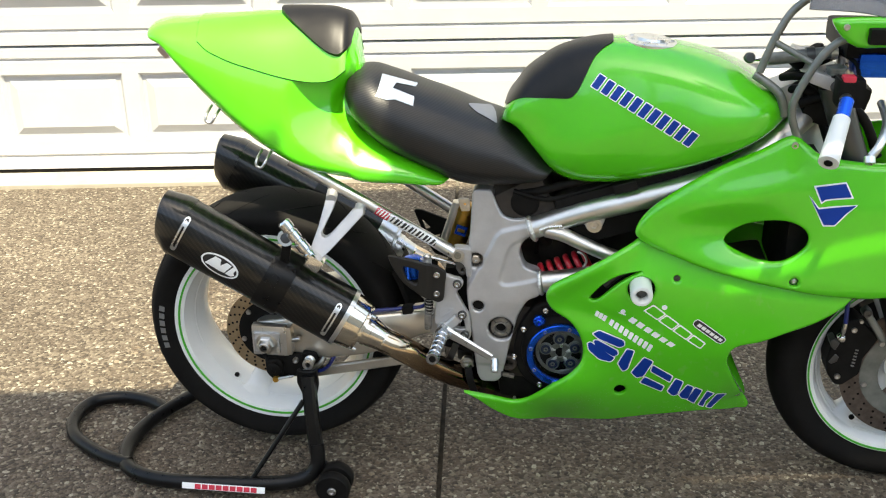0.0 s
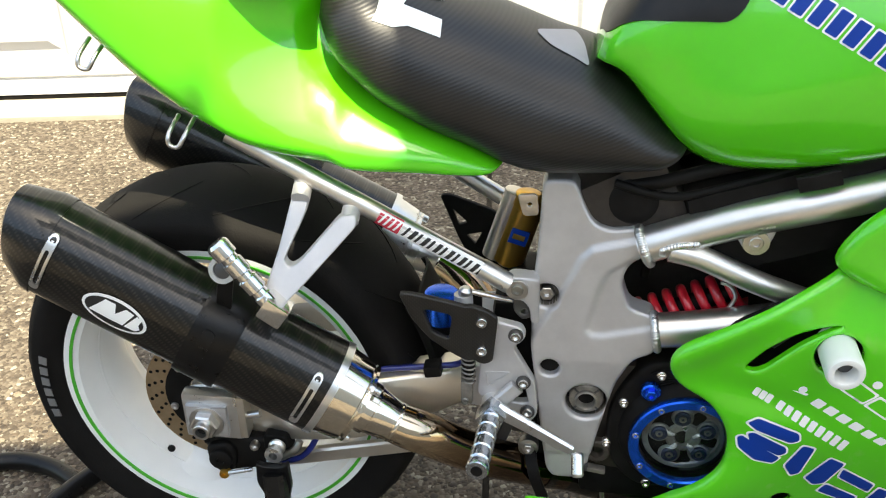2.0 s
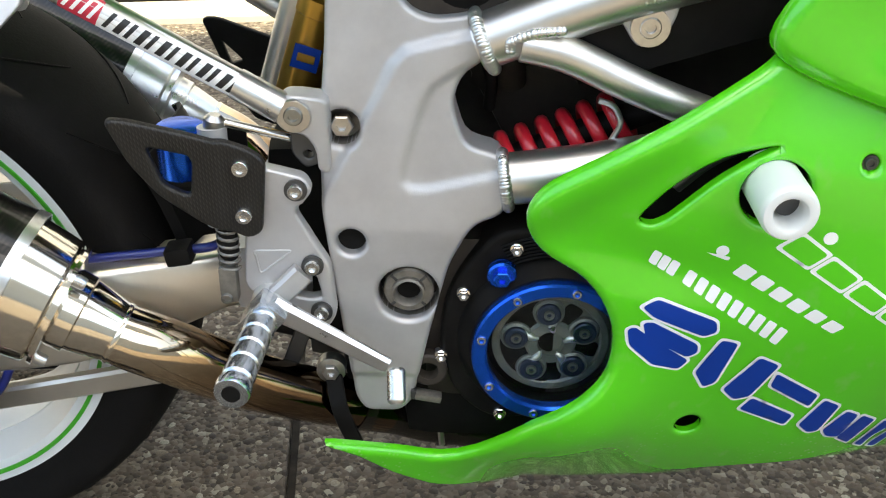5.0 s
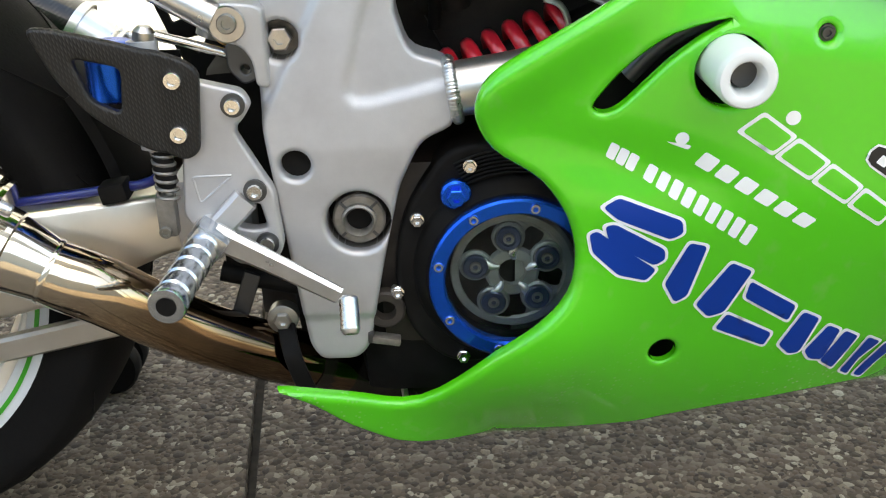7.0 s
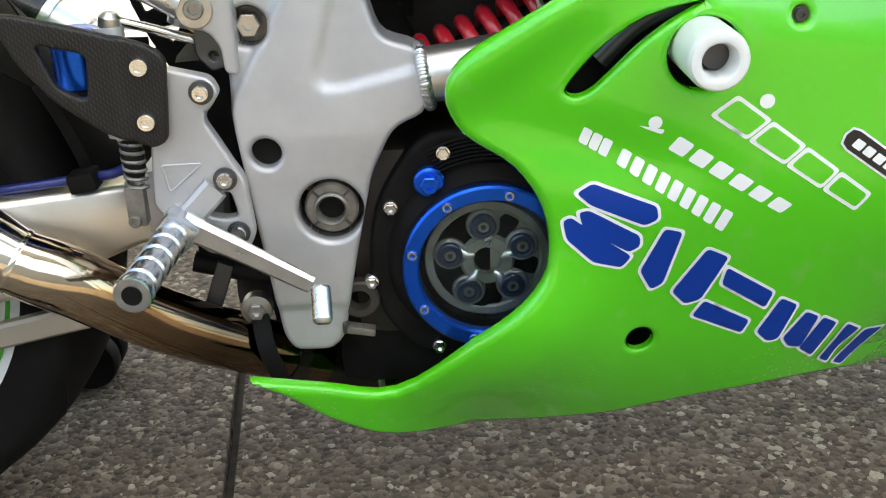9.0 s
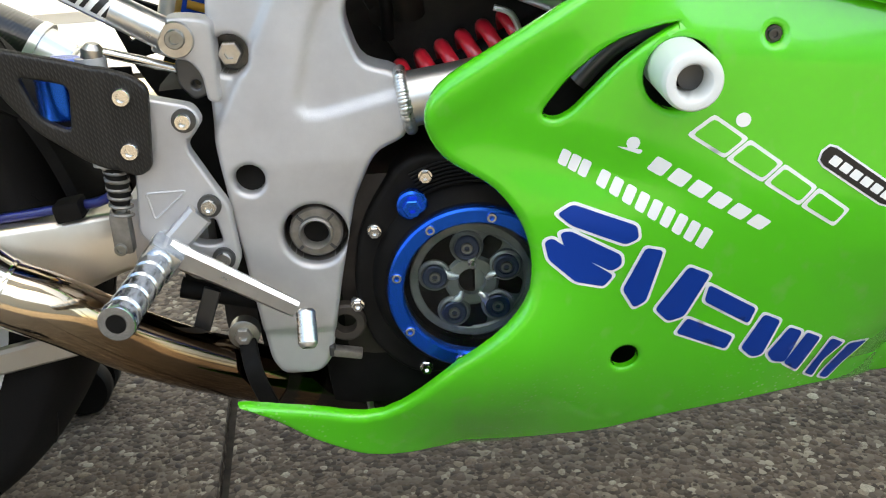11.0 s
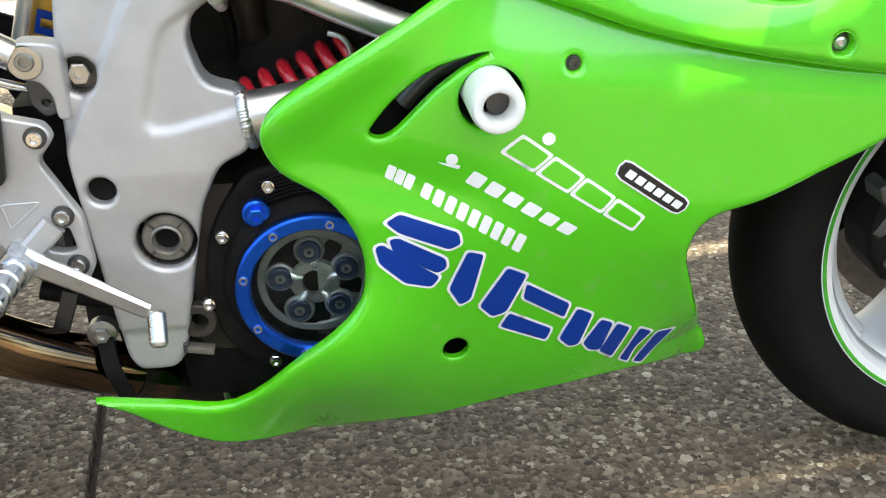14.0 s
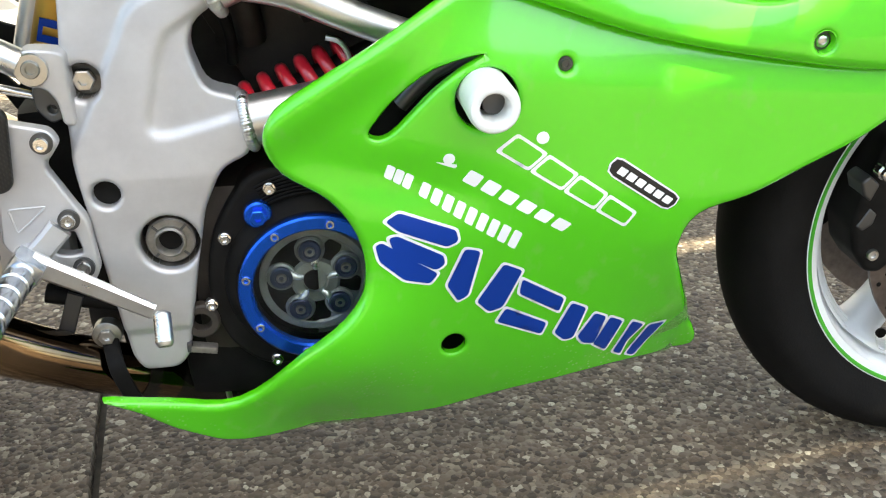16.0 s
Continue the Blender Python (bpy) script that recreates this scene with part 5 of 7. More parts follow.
def lower_depth(x, z):
    d = max(0.0, 0.43 - z)
    y = -0.183 + 0.32 * (math.sqrt(d * d + 0.0025) - 0.05)
    m = z - 0.548 + 0.06 * (x - 0.9)
    y += 0.20 * (m + math.sqrt(m * m + 0.00015)) * max(0.0, min(1.0, (x - 0.70) / 0.14))
    # the belly stands further out round the clutch and towards its tail
    y -= 0.18 * max(0.0, 0.65 - x) * max(0.0, min(1.0, (0.33 - z) / 0.06)) + 0.030 * math.exp(-((x - 0.665) / 0.085) ** 2 - ((z - 0.25) / 0.09) ** 2)
    # swelling along the rear upper edge, hollow below it
    s = (x - 0.62) * 0.83 + (z - 0.50) * 0.55
    t = -(x - 0.62) * 0.55 + (z - 0.50) * 0.83
    y -= 0.014 * math.exp(-((t - 0.004) / 0.026) ** 2) * math.exp(-((s - 0.08) / 0.15) ** 2)
    y += 0.007 * math.exp(-((z - 0.455 + 0.30 * (x - 0.74)) / 0.026) ** 2) * math.exp(-((x - 0.75) / 0.09) ** 2)
    y -= 0.014 * math.exp(-((x - 0.70) / 0.055) ** 2 - ((z - 0.30) / 0.06) ** 2)
    # the nose of the belly tucks in under the front wheel
    y += min(0.062, 1.65 * max(0.0, x - 0.88) ** 2) * max(0.0, min(1.0, (0.37 - z) / 0.16))
    # the bottom turns under
    y += 1.3 * max(0.0, 0.27 - z) ** 2 * max(0.0, min(1.0, (x - 0.55) / 0.1))
    # a long soft crease below the seam
    y -= 0.003 / (1 + math.exp(-(0.545 - 0.10 * (x - 0.9) - z) / 0.004)) * max(0.0, min(1.0, (x - 0.84) / 0.08)) - 0.003
    return y


SLOT = [(0.720, 0.500), (0.729, 0.514), (0.748, 0.534), (0.780, 0.555), (0.824, 0.5645), (0.803, 0.553), (0.779, 0.536), (0.755, 0.513), (0.741, 0.500), (0.729, 0.495)]
SLIDER = (0.823, 0.530)
low_holes = [pts2(SLOT, 3), disc_outline(SLIDER[0] + 0.003, SLIDER[1] - 0.005, 0.0284, 28), disc_outline(0.798, 0.257, 0.0125, 18, 0.014), disc_outline(0.897, 0.552, 0.0065, 16)]
lower = part("lower_fairing", shell(lower_out, lower_depth, low_holes, 0.0065, 0.009, 0.004), DUSTY, bike, "lime green lower fairing with belly pan")
part("lower_fairing_side", shell(pts2([(max(x, 0.66 + 0.1 * (0.5 - z)) if x < 0.72 else x, z) for x, z in LOWER[2:] if not (x < 0.64 and z < 0.5)], 3), lower_depth, (), 0.02, 0.012, 0.004, side=-1), GREEN, bike, "lime green lower fairing, far flank")
# rolled lips of the openings
for hole in low_holes[:3]:
    cx, cz = sum(p[0] for p in hole) / len(hole), sum(p[1] for p in hole) / len(hole)
    lip = bmesh.new()
    rings(lip, [[Vector((cx + (x - cx) * k, lower_depth(x, z) + o, cz + (z - cz) * k)) for x, z in hole] for k, o in ((1.0, 0.003), (0.995, 0.007), (0.985, 0.010))], cap=False)
    part("opening_lip", lip, GREEN, lower)
part("screw_cup", lathe([(0.0066, -0.004), (0.0066, 0.000)], (0.897, lower_depth(0.897, 0.552) + 0.004, 0.552), (0, -1, 0), 16), DARKSTEEL, lower)
bolt(lower, 0.897, lower_depth(0.897, 0.552) + 0.0045, 0.552, 0.0050, 0.003, DARKSTEEL)

UPPER = [(0.806, 0.648), (0.83, 0.695), (0.887, 0.742), (0.96, 0.788), (1.04, 0.824), (1.085, 0.848), (1.108, 0.853), (1.128, 0.840), (1.16, 0.818), (1.22, 0.808), (1.30, 0.806), (1.42, 0.83), (1.55, 0.84), (1.60, 0.78), (1.56, 0.66), (1.45, 0.575), (1.32, 0.53), (1.20, 0.530), (1.10, 0.545), (0.98, 0.570), (0.90, 0.596), (0.83, 0.622)]
upper_out = pts2(UPPER, 4)
INTAKE = [(0.986, 0.635), (1.03, 0.672), (1.095, 0.687), (1.140, 0.670), (1.145, 0.635), (1.100, 0.602), (1.04, 0.606)]


def upper_depth(x, z):
    y = -0.196 + 0.13 * max(0.0, z - 0.56) + 0.2 * max(0.0, z - 0.72) ** 1.25
    y += 0.4 * max(0.0, x - 1.25) ** 1.6
    y += 0.10 * max(0.0, 0.93 - x)
    # the lower edge turns in over the seam
    seam = 0.530 + 0.55 * max(0.0, 1.20 - x) ** 1.75
    y += 0.007 * math.exp(-max(0.0, z - seam) / 0.012)
    # the scoop runs in towards the opening
    k = math.exp(-(((x - 1.02) / 0.105) ** 2 + ((z - 0.648 + 0.05 * (x - 1.02)) / 0.050) ** 2))
    y += 0.034 * k
    y -= 0.008 * math.exp(-(((x - 1.0) / 0.16) ** 2 + ((z - 0.735 - 0.25 * (x - 1.0)) / 0.03) ** 2))
    return y


up_holes = [pts2(INTAKE, 4), disc_outline(1.128, 0.563, 0.0102, 24)]
upper = part("upper_fairing", shell(upper_out, upper_depth, up_holes, 0.0105, 0.012, 0.004), GREEN, bike, "lime green upper fairing with side intake")
part("upper_fairing_side", shell(upper_out, upper_depth, (), 0.022, 0.012, 0.004, side=-1), GREEN, bike, "lime green upper fairing, far flank")
ud = upper_depth(1.128, 0.563)
part("screw_dish", ring_lathe([(0.0102, 0.0), (0.0084, -0.0075), (0.0094, -0.0075), (0.0112, 0.0)], (1.128, ud + 0.003, 0.563), (0, -1, 0), 24), GREEN, upper)
# dark disc that stands for the shadow at the bottom of the dish
part("dish_shade", lathe([(0.0084, 0.0), (0.0084, 0.001), (0.0078, 0.0014)], (1.128, ud + 0.0105, 0.563), (0, -1, 0), 24), DARKSTEEL, upper)
part("screw_head", lathe([(0.0064, 0), (0.0062, 0.0012), (0.0050, 0.0030), (0.0028, 0.0036), (0.0024, 0.0018)], (1.128, ud + 0.0095, 0.563), (0, -1, 0), 20), STEEL, upper, angle=50)
bolt(upper, 1.104, upper_depth(1.104, 0.838) + 0.002, 0.838, 0.007, 0.004)

part("inner_panel", shell(rounded([(0.69, 0.48), (0.70, 0.53), (0.77, 0.575), (0.87, 0.585), (0.87, 0.49), (0.80, 0.47)], 0.02), lambda x, z: -0.135, (), 0.03, 0.004, 0.004), BLACK, lower)
part("slot_tube", tube([(0.752, -0.142, 0.514), (0.785, -0.144, 0.545), (0.84, -0.144, 0.566)], 0.008, 12), DARKSTEEL, lower)
# frame slider
sl = part("frame_slider", ring_lathe([(0.0230, -0.03), (0.0230, 0.036), (0.0224, 0.040), (0.0206, 0.043), (0.0165, 0.044), (0.0140, 0.043), (0.0125, 0.040), (0.0122, 0.01), (0.010, -0.03)], (SLIDER[0] + 0.001, -0.183, SLIDER[1] + 0.001), (0.0, -1, 0.02), 40), PLASTIC, bike, "white plastic crash slider")
part("slider_bolt", lathe([(0.010, 0), (0.010, 0.004)], (SLIDER[0] + 0.004, -0.2, SLIDER[1]), (0, -1, 0), 16), DARKSTEEL, sl)
part("slider_stay", tube([(SLIDER[0], -0.19, SLIDER[1]), (SLIDER[0], -0.06, SLIDER[1])], 0.018, 14), BLACK, sl)

# ---- engine ----
engine = part("engine", box((0.36, 0.20, 0.19), (0.72, 0.01, 0.335), 0.03), ENGINE, bike, "dark grey engine block")
part("cylinder", box((0.15, 0.15, 0.22), (0.66, 0.085, 0.56), 0.02, Matrix.Rotation(radians(-28), 4, "Y")), ENGINE, engine)
part("cylinder", box((0.28, 0.16, 0.16), (0.98, 0.0, 0.44), 0.02, Matrix.Rotation(radians(-12), 4, "Y")), ENGINE, engine)
part("sump", box((0.40, 0.16, 0.10), (0.72, 0, 0.23), 0.03), BLACK, engine)
part("airbox", box((0.36, 0.20, 0.12), (0.82, 0, 0.685), 0.03, Matrix.Rotation(radians(-18), 4, "Y")), BLACK, engine)
part("rear_head", box((0.12, 0.18, 0.10), (0.575, 0.01, 0.665), 0.015, Matrix.Rotation(radians(-28), 4, "Y")), ENGINE, engine)
part("crankcase", box((0.42, 0.07, 0.30), (0.76, 0.065, 0.57), 0.02), ENGINE, engine)
part("cooling_rib", box((0.16, 0.012, 0.008), (0.68, 0.026, 0.60), 0.003, Matrix.Rotation(radians(-18), 4, "Y")), ENGINE, engine)
part("cooling_rib", box((0.16, 0.012, 0.008), (0.685, 0.026, 0.578), 0.003, Matrix.Rotation(radians(-18), 4, "Y")), ENGINE, engine)
part("starter_case", lathe([(0.036, -0.01), (0.036, 0.03), (0.028, 0.038), (0.012, 0.04)], (0.575, -0.045, 0.672), (0, -1, 0.1), 24), BLACK, engine)
part("breather_hose", tube([(0.545, -0.07, 0.69), (0.60, -0.08, 0.70), (0.66, -0.075, 0.715), (0.74, -0.07, 0.735)], 0.009, 10), BLACK, engine)
for k in range(5):
    part("case_rib", box((0.10 + 0.015 * k, 0.010, 0.006), (0.66 + 0.01 * k, 0.026, 0.548 + 0.022 * k), 0.0025, Matrix.Rotation(radians(-26), 4, "Y")), ENGINE, engine)
for x, z in ((0.595, 0.545), (0.628, 0.600), (0.690, 0.560)):
    part("case_boss", lathe([(0.012, 0), (0.012, 0.018), (0.009, 0.020)], (x, 0.032, z), (0, -1, 0), 16), ENGINE, engine)
part("case_duct", tube([(0.60, 0.0, 0.625), (0.615, -0.005, 0.585), (0.62, 0.005, 0.545)], 0.015, 14), ENGINE, engine)
part("vent_pipe", tube([(0.585, -0.02, 0.60), (0.60, -0.03, 0.565), (0.60, -0.02, 0.53)], 0.006, 10), BLACK, engine)
part("wire_loom", tube([(0.55, -0.085, 0.70), (0.62, -0.088, 0.685), (0.70, -0.085, 0.705), (0.78, -0.08, 0.73)], 0.0055, 10), BLACK, engine)
part("radiator", box((0.05, 0.26, 0.30), (1.14, 0, 0.66), 0.01), BLACK, engine)
part("gearbox", box((0.16, 0.17, 0.16), (0.54, 0, 0.33), 0.025), BLACK, engine)
CC = Vector((0.666, -0.100, 0.3285))
cover_ = part("clutch_cover", lathe([(0.092, -0.03), (0.092, 0.004), (0.088, 0.012), (0.080, 0.023), (0.064, 0.023), (0.064, -0.02)], CC, (0, -1, 0), 72), BLACK, engine, "black clutch cover with window", angle=30)
part("window_ring", ring_lathe([(0.0775, 0.020), (0.0775, 0.030), (0.0755, 0.032), (0.0650, 0.032), (0.0630, 0.029), (0.0630, 0.020)], CC, (0, -1, 0), 72), BLUE, cover_, "blue anodised window ring", angle=30)
for i in range(8):
    a = radians(167 + 45 * i)
    bolt(cover_, CC.x + 0.0703 * math.cos(a), CC.y - 0.0305, CC.z + 0.0703 * math.sin(a), 0.0046, 0.0035, CHROME)
FLANGE = rounded([(0.604, 0.440), (0.630, 0.450), (0.668, 0.440), (0.670, 0.30), (0.660, 0.235), (0.610, 0.228), (0.572, 0.262), (0.556, 0.318), (0.566, 0.385)], 0.03, 5)
part("cover_flange", shell(FLANGE, lambda x, z: -0.106, (), 0.014, 0.006, 0.03), BLACK, cover_)
for k in range(7):
    part("cover_fin", tube([(CC.x + (0.094 + 0.0035 * k) * math.cos(t), -0.108, CC.z + (0.094 + 0.0035 * k) * math.sin(t)) for t in steps(1.15, 2.05, 8)], 0.0011, 6), BLACK, cover_)
for x, z in ((0.627, 0.429), (0.580, 0.380), (0.560, 0.309), (0.619, 0.240)):
    part("bolt_flange", lathe([(0.0068, -0.004), (0.0068, 0.002), (0.0060, 0.003)], (x, -0.1065, z), (0, -1, 0), 18), CHROME, cover_)
    hexnut(cover_, x, -0.1085, z, 0.0056, 0.0055, CHROME, "cover_bolt")
part("clutch_window", lathe([(0.0635, 0), (0.0635, 0.003)], CC + Vector((0, -0.024, 0)), (0, -1, 0), 56), GLASS, cover_).visible_shadow = False
PC = Vector((0.664, -0.100, 0.327))
part("clutch_basket", ring_lathe([(0.0635, -0.01), (0.0635, 0.004), (0.0585, 0.004), (0.0585, -0.01)], PC, (0, -1, 0), 56), DARKSTEEL, cover_)
plate_c = part("pressure_plate", lathe([(0.058, -0.012), (0.058, 0.000), (0.055, 0.003), (0.049, 0.003), (0.047, 0.001), (0.026, 0.001), (0.022, 0.005), (0.013, 0.006), (0.0115, 0.001), (0.001, 0.001)], PC + Vector((0, -0.004, 0)), (0, -1, 0), 56), CLUTCH, cover_, "grey clutch pressure plate", angle=30)
for i in range(5):
    a = radians(96 + 72 * i)
    c = PC + Vector((0.034 * math.cos(a), -0.005, 0.034 * math.sin(a)))
    part("spring_boss", lathe([(0.0155, -0.002), (0.0148, 0.004), (0.0128, 0.0055), (0.0115, 0.004)], c, (0, -1, 0), 26), CLUTCH, plate_c)
    part("spring_cup", lathe([(0.0112, 0), (0.0112, 0.0075), (0.0100, 0.0085), (0.0072, 0.0080), (0.0070, 0.0065)], c, (0, -1, 0), 24), SPRINGCUP, plate_c, angle=25)
    bolt(plate_c, c.x, c.y - 0.005, c.z, 0.0052, 0.004, OILY)
    # flat black patch for shade between two springs, the bright web beside it
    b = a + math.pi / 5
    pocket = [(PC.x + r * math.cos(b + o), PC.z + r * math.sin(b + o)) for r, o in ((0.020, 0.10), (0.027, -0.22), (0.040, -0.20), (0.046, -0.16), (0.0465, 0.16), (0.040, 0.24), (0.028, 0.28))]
    part("pocket_shade", shell(rounded(pocket, 0.006), lambda x, z: PC.y - 0.0062, (), 0.02, 0, 0.001), BLACK, plate_c)
    web = [(PC + Vector((r * math.cos(b + o), -0.0085, r * math.sin(b + o)))) for r, o in ((0.013, 0.35), (0.018, 0.50), (0.024, 0.46), (0.031, 0.36))]
    part("plate_web", tube(web, 0.0036, 10, scale=[(0, 0.6), (0.5, 1.15), (1, 0.5)]), ALU, plate_c)
oil = part("oil_cap", lathe([(0.0135, 0), (0.0135, 0.008), (0.0115, 0.010), (0.0095, 0.010)], (0.6145, -0.108, 0.405), (0, -1, 0), 28), BLUE, engine, "blue anodised filler cap")
hexnut(oil, 0.6145, -0.118, 0.405, 0.0085, 0.007, BLUE, "cap_hex")
part("drain_boss", ring_lathe([(0.0185, 0), (0.0185, 0.010), (0.0165, 0.012), (0.010, 0.012), (0.009, 0.004), (0.009, 0)], (0.548, -0.098, 0.291), (0, -1, 0), 24), ENGINE, engine)
part("linkage", box((0.10, 0.05, 0.05), (0.47, 0.0, 0.27), 0.01), DARKSTEEL, engine)
# plain black box added to darken the gap behind the frame plate
part("gap_block", box((0.13, 0.15, 0.20), (0.462, 0.0, 0.41), 0.02), BLACK, engine)
part("link_rod", tube([(0.395, -0.07, 0.318), (0.47, -0.07, 0.300), (0.55, -0.07, 0.285)], 0.010, 12), BLACK, engine)
part("link_plate", sweep([(0.425, -0.078, 0.318), (0.410, -0.08, 0.278)], rect(0.016, 0.006, 0.001), up=(0, 1, 0)), DARKSTEEL, engine)
part("sensor_plug", box((0.026, 0.012, 0.007), (0.548, -0.112, 0.263), 0.002, Matrix.Rotation(radians(10), 4, "Y")), PIVOT, engine)
part("sensor_plug", box((0.006, 0.010, 0.010), (0.534, -0.112, 0.266), 0.002), DARKSTEEL, engine)
stay_ = part("exhaust_stay", sweep([(0.453, -0.090, 0.272), (0.461, -0.114, 0.245), (0.474, -0.106, 0.196)], rect(0.017, 0.004, 0.001), up=(0, 1, 0)), BLACK, bike, "black strap that carries the exhaust")
part("stay_washer", lathe([(0.0145, -0.01), (0.0145, 0.003), (0.0125, 0.004)], (0.451, -0.090, 0.276), (0, -1, 0), 24), OILY, stay_)
hexnut(stay_, 0.451, -0.093, 0.276, 0.0085, 0.006, STEEL, "stay_bolt")

# shock
spr = []
A0, A1 = Vector((0.560, -0.050, 0.466)), Vector((0.725, -0.050, 0.536))
ax = (A1 - A0).normalized()
s1, s2 = Vector((0, 1, 0)), ax.cross(Vector((0, 1, 0))).normalized()
for i in range(0, 9 * 14 + 1):
    a = 2 * math.pi * i / 14
    spr.append(A0 + (A1 - A0) * (i / (9 * 14)) + (s1 * math.cos(a) + s2 * math.sin(a)) * 0.0225)
shock = part("shock_spring", tube(spr, 0.0066, 10, smooth_path=False), RED, bike, "red rear shock spring")
part("damper_body", tube([A0 - ax * 0.03, A1 + ax * 0.03], 0.013, 16), BLACK, shock)
part("gusset_edge", tube([(0.691, -0.088, 0.566), (0.704, -0.088, 0.561), (0.711, -0.088, 0.548), (0.709, -0.088, 0.537), (0.697, -0.088, 0.520), (0.667, -0.088, 0.511)], 0.0028, 8), TUBE, main_frame)
res = part("shock_reservoir", lathe([(0.018, 0), (0.0225, 0.004), (0.0225, 0.095), (0.0235, 0.096), (0.0235, 0.112), (0.018, 0.116)], (0.409, 0.040, 0.506), (0.30, 0.0, 0.95), 26), GOLD, bike, "gold shock reservoir")
part("reservoir_label", box((0.026, 0.0012, 0.024), (0.4262, 0.0172, 0.560), 0.0004, Matrix.Rotation(radians(17), 4, "Y")), DBLUE, res, "small blue sticker")
part("reservoir_mark", box((0.017, 0.002, 0.008), (0.4262, 0.0168, 0.560), 0.0004, Matrix.Rotation(radians(17), 4, "Y")), GOLD, res)
part("spring_preload", lathe([(0.016, 0), (0.016, 0.11), (0.012, 0.112)], (0.387, 0.048, 0.512), (0.30, 0.0, 0.95), 20), GOLDALU, bike, "olive anodised canister")
part("tail_stay", shell(rounded([(0.43, 0.678), (0.455, 0.68), (0.458, 0.650), (0.438, 0.648)], 0.006), lambda x, z: -0.085, [disc_outline(0.446, 0.665, 0.003, 10)], 0.02, 0.001, 0.003), STEEL, bike)
part("side_bracket", shell(rounded([(0.296, 0.554), (0.312, 0.555), (0.373, 0.533), (0.41, 0.51), (0.41, 0.42), (0.345, 0.440), (0.326, 0.475)], 0.008), lambda x, z: 0.15, [rounded([(0.316, 0.530), (0.338, 0.508), (0.325, 0.503)], 0.003), rounded([(0.337, 0.486), (0.361, 0.491), (0.350, 0.470)], 0.003)], 0.02, 0.002, 0.004), BLACK, bike, "black far side bracket")

# ---- rearset, peg, pedal, heel guard ----
RSOUT = rounded([(0.392, 0.518), (0.441, 0.506), (0.447, 0.493), (0.441, 0.484), (0.431, 0.472), (0.451, 0.434), (0.460, 0.418), (0.464, 0.366), (0.456, 0.352), (0.424, 0.350), (0.400, 0.372), (0.381, 0.398), (0.386, 0.45), (0.390, 0.50)], 0.006)
rs = part("rearset_plate", shell(RSOUT, lambda x, z: -0.128, [rounded([(0.430, 0.404), (0.447, 0.408), (0.4515, 0.385), (0.440, 0.383), (0.426, 0.386)], 0.004), rounded([(0.4335, 0.478), (0.4375, 0.479), (0.447, 0.455), (0.444, 0.450)], 0.001)], 0.012, 0.003, 0.010), CAST, bike, "machined rearset plate")
for x, z in ((0.4335, 0.4955), (0.4445, 0.4205), (0.4505, 0.3715)):
    part("washer", ring_lathe([(0.0100, 0), (0.0100, 0.003), (0.006, 0.003), (0.006, 0)], (x, -0.129, z), (0, -1, 0), 20), DARKSTEEL, rs)
    bolt(rs, x, -0.131, z, 0.0070, 0.006, CHROME)
part("recess_rim", tube([(x, -0.1282, z) for x, z in rounded([(0.392, 0.4335), (0.427, 0.4345), (0.397, 0.4095)], 0.004) + [(0.3935, 0.430)]], 0.0010, 6, smooth_path=False), CAST, rs)
part("peg_mount", sweep([(0.436, -0.131, 0.414), (0.420, -0.134, 0.398), (0.402, -0.138, 0.382)], rect(0.012, 0.022, 0.003), up=(0, 0, 1)), CAST, rs)
part("peg_clevis", box((0.030, 0.026, 0.032), (0.404, -0.158, 0.386), 0.005, Matrix.Rotation(radians(40), 4, "Y")), PEGSTEEL, rs)
part("peg_pivot", lathe([(0.0165, -0.02), (0.0165, 0.014), (0.012, 0.017)], (0.404, -0.142, 0.383), (0, -1, 0), 24), ALU, rs)
pegp = [(0.0115, 0), (0.0150, 0.004), (0.0150, 0.018), (0.0115, 0.022)]
for i in range(4):
    o = 0.024 + i * 0.0215
    pegp += [(0.0118, o), (0.0134, o + 0.002), (0.0140, o + 0.009), (0.0134, o + 0.0165), (0.0118, o + 0.0185)]
pegp += [(0.0138, 0.111), (0.0148, 0.113), (0.0148, 0.121), (0.0136, 0.124), (0.0078, 0.124), (0.0070, 0.105)]
part("peg_bore", lathe([(0.0076, 0), (0.0076, 0.0012)], Vector((0.405, -0.150, 0.386)) + Vector((-0.07, -1, 0.01)).normalized() * 0.1235, (-0.07, -1, 0.01), 18), BLACK, rs)
part("foot_peg", lathe(pegp, (0.405, -0.150, 0.386), (-0.07, -1, 0.01), 28), PEGSTEEL, rs, "ribbed bare steel foot peg", angle=30)
ped = part("brake_pedal", sweep([(0.410, -0.152, 0.390), (0.455, -0.156, 0.366), (0.512, -0.160, 0.334)], rect(0.011, 0.022, 0.004), up=(0, 0, 1), scale=[(0, 1.15), (0.5, 0.9), (1, 0.72)]), ALU, bike, "aluminium brake pedal")
part("pedal_tip", lathe([(0.006, -0.016)] + [(0.0086 if k % 2 else 0.0082, -0.014 + 0.002 * k) for k in range(15)] + [(0.006, 0.017)], (0.521, -0.176, 0.324), (0.06, -0.62, -0.78), 18), ALU, ped, "ribbed pedal tip")
HG = rounded([(0.284, 0.568), (0.303, 0.566), (0.350, 0.553), (0.398, 0.537), (0.411, 0.527), (0.404, 0.458), (0.392, 0.452), (0.358, 0.468), (0.322, 0.497), (0.300, 0.528)], 0.010)


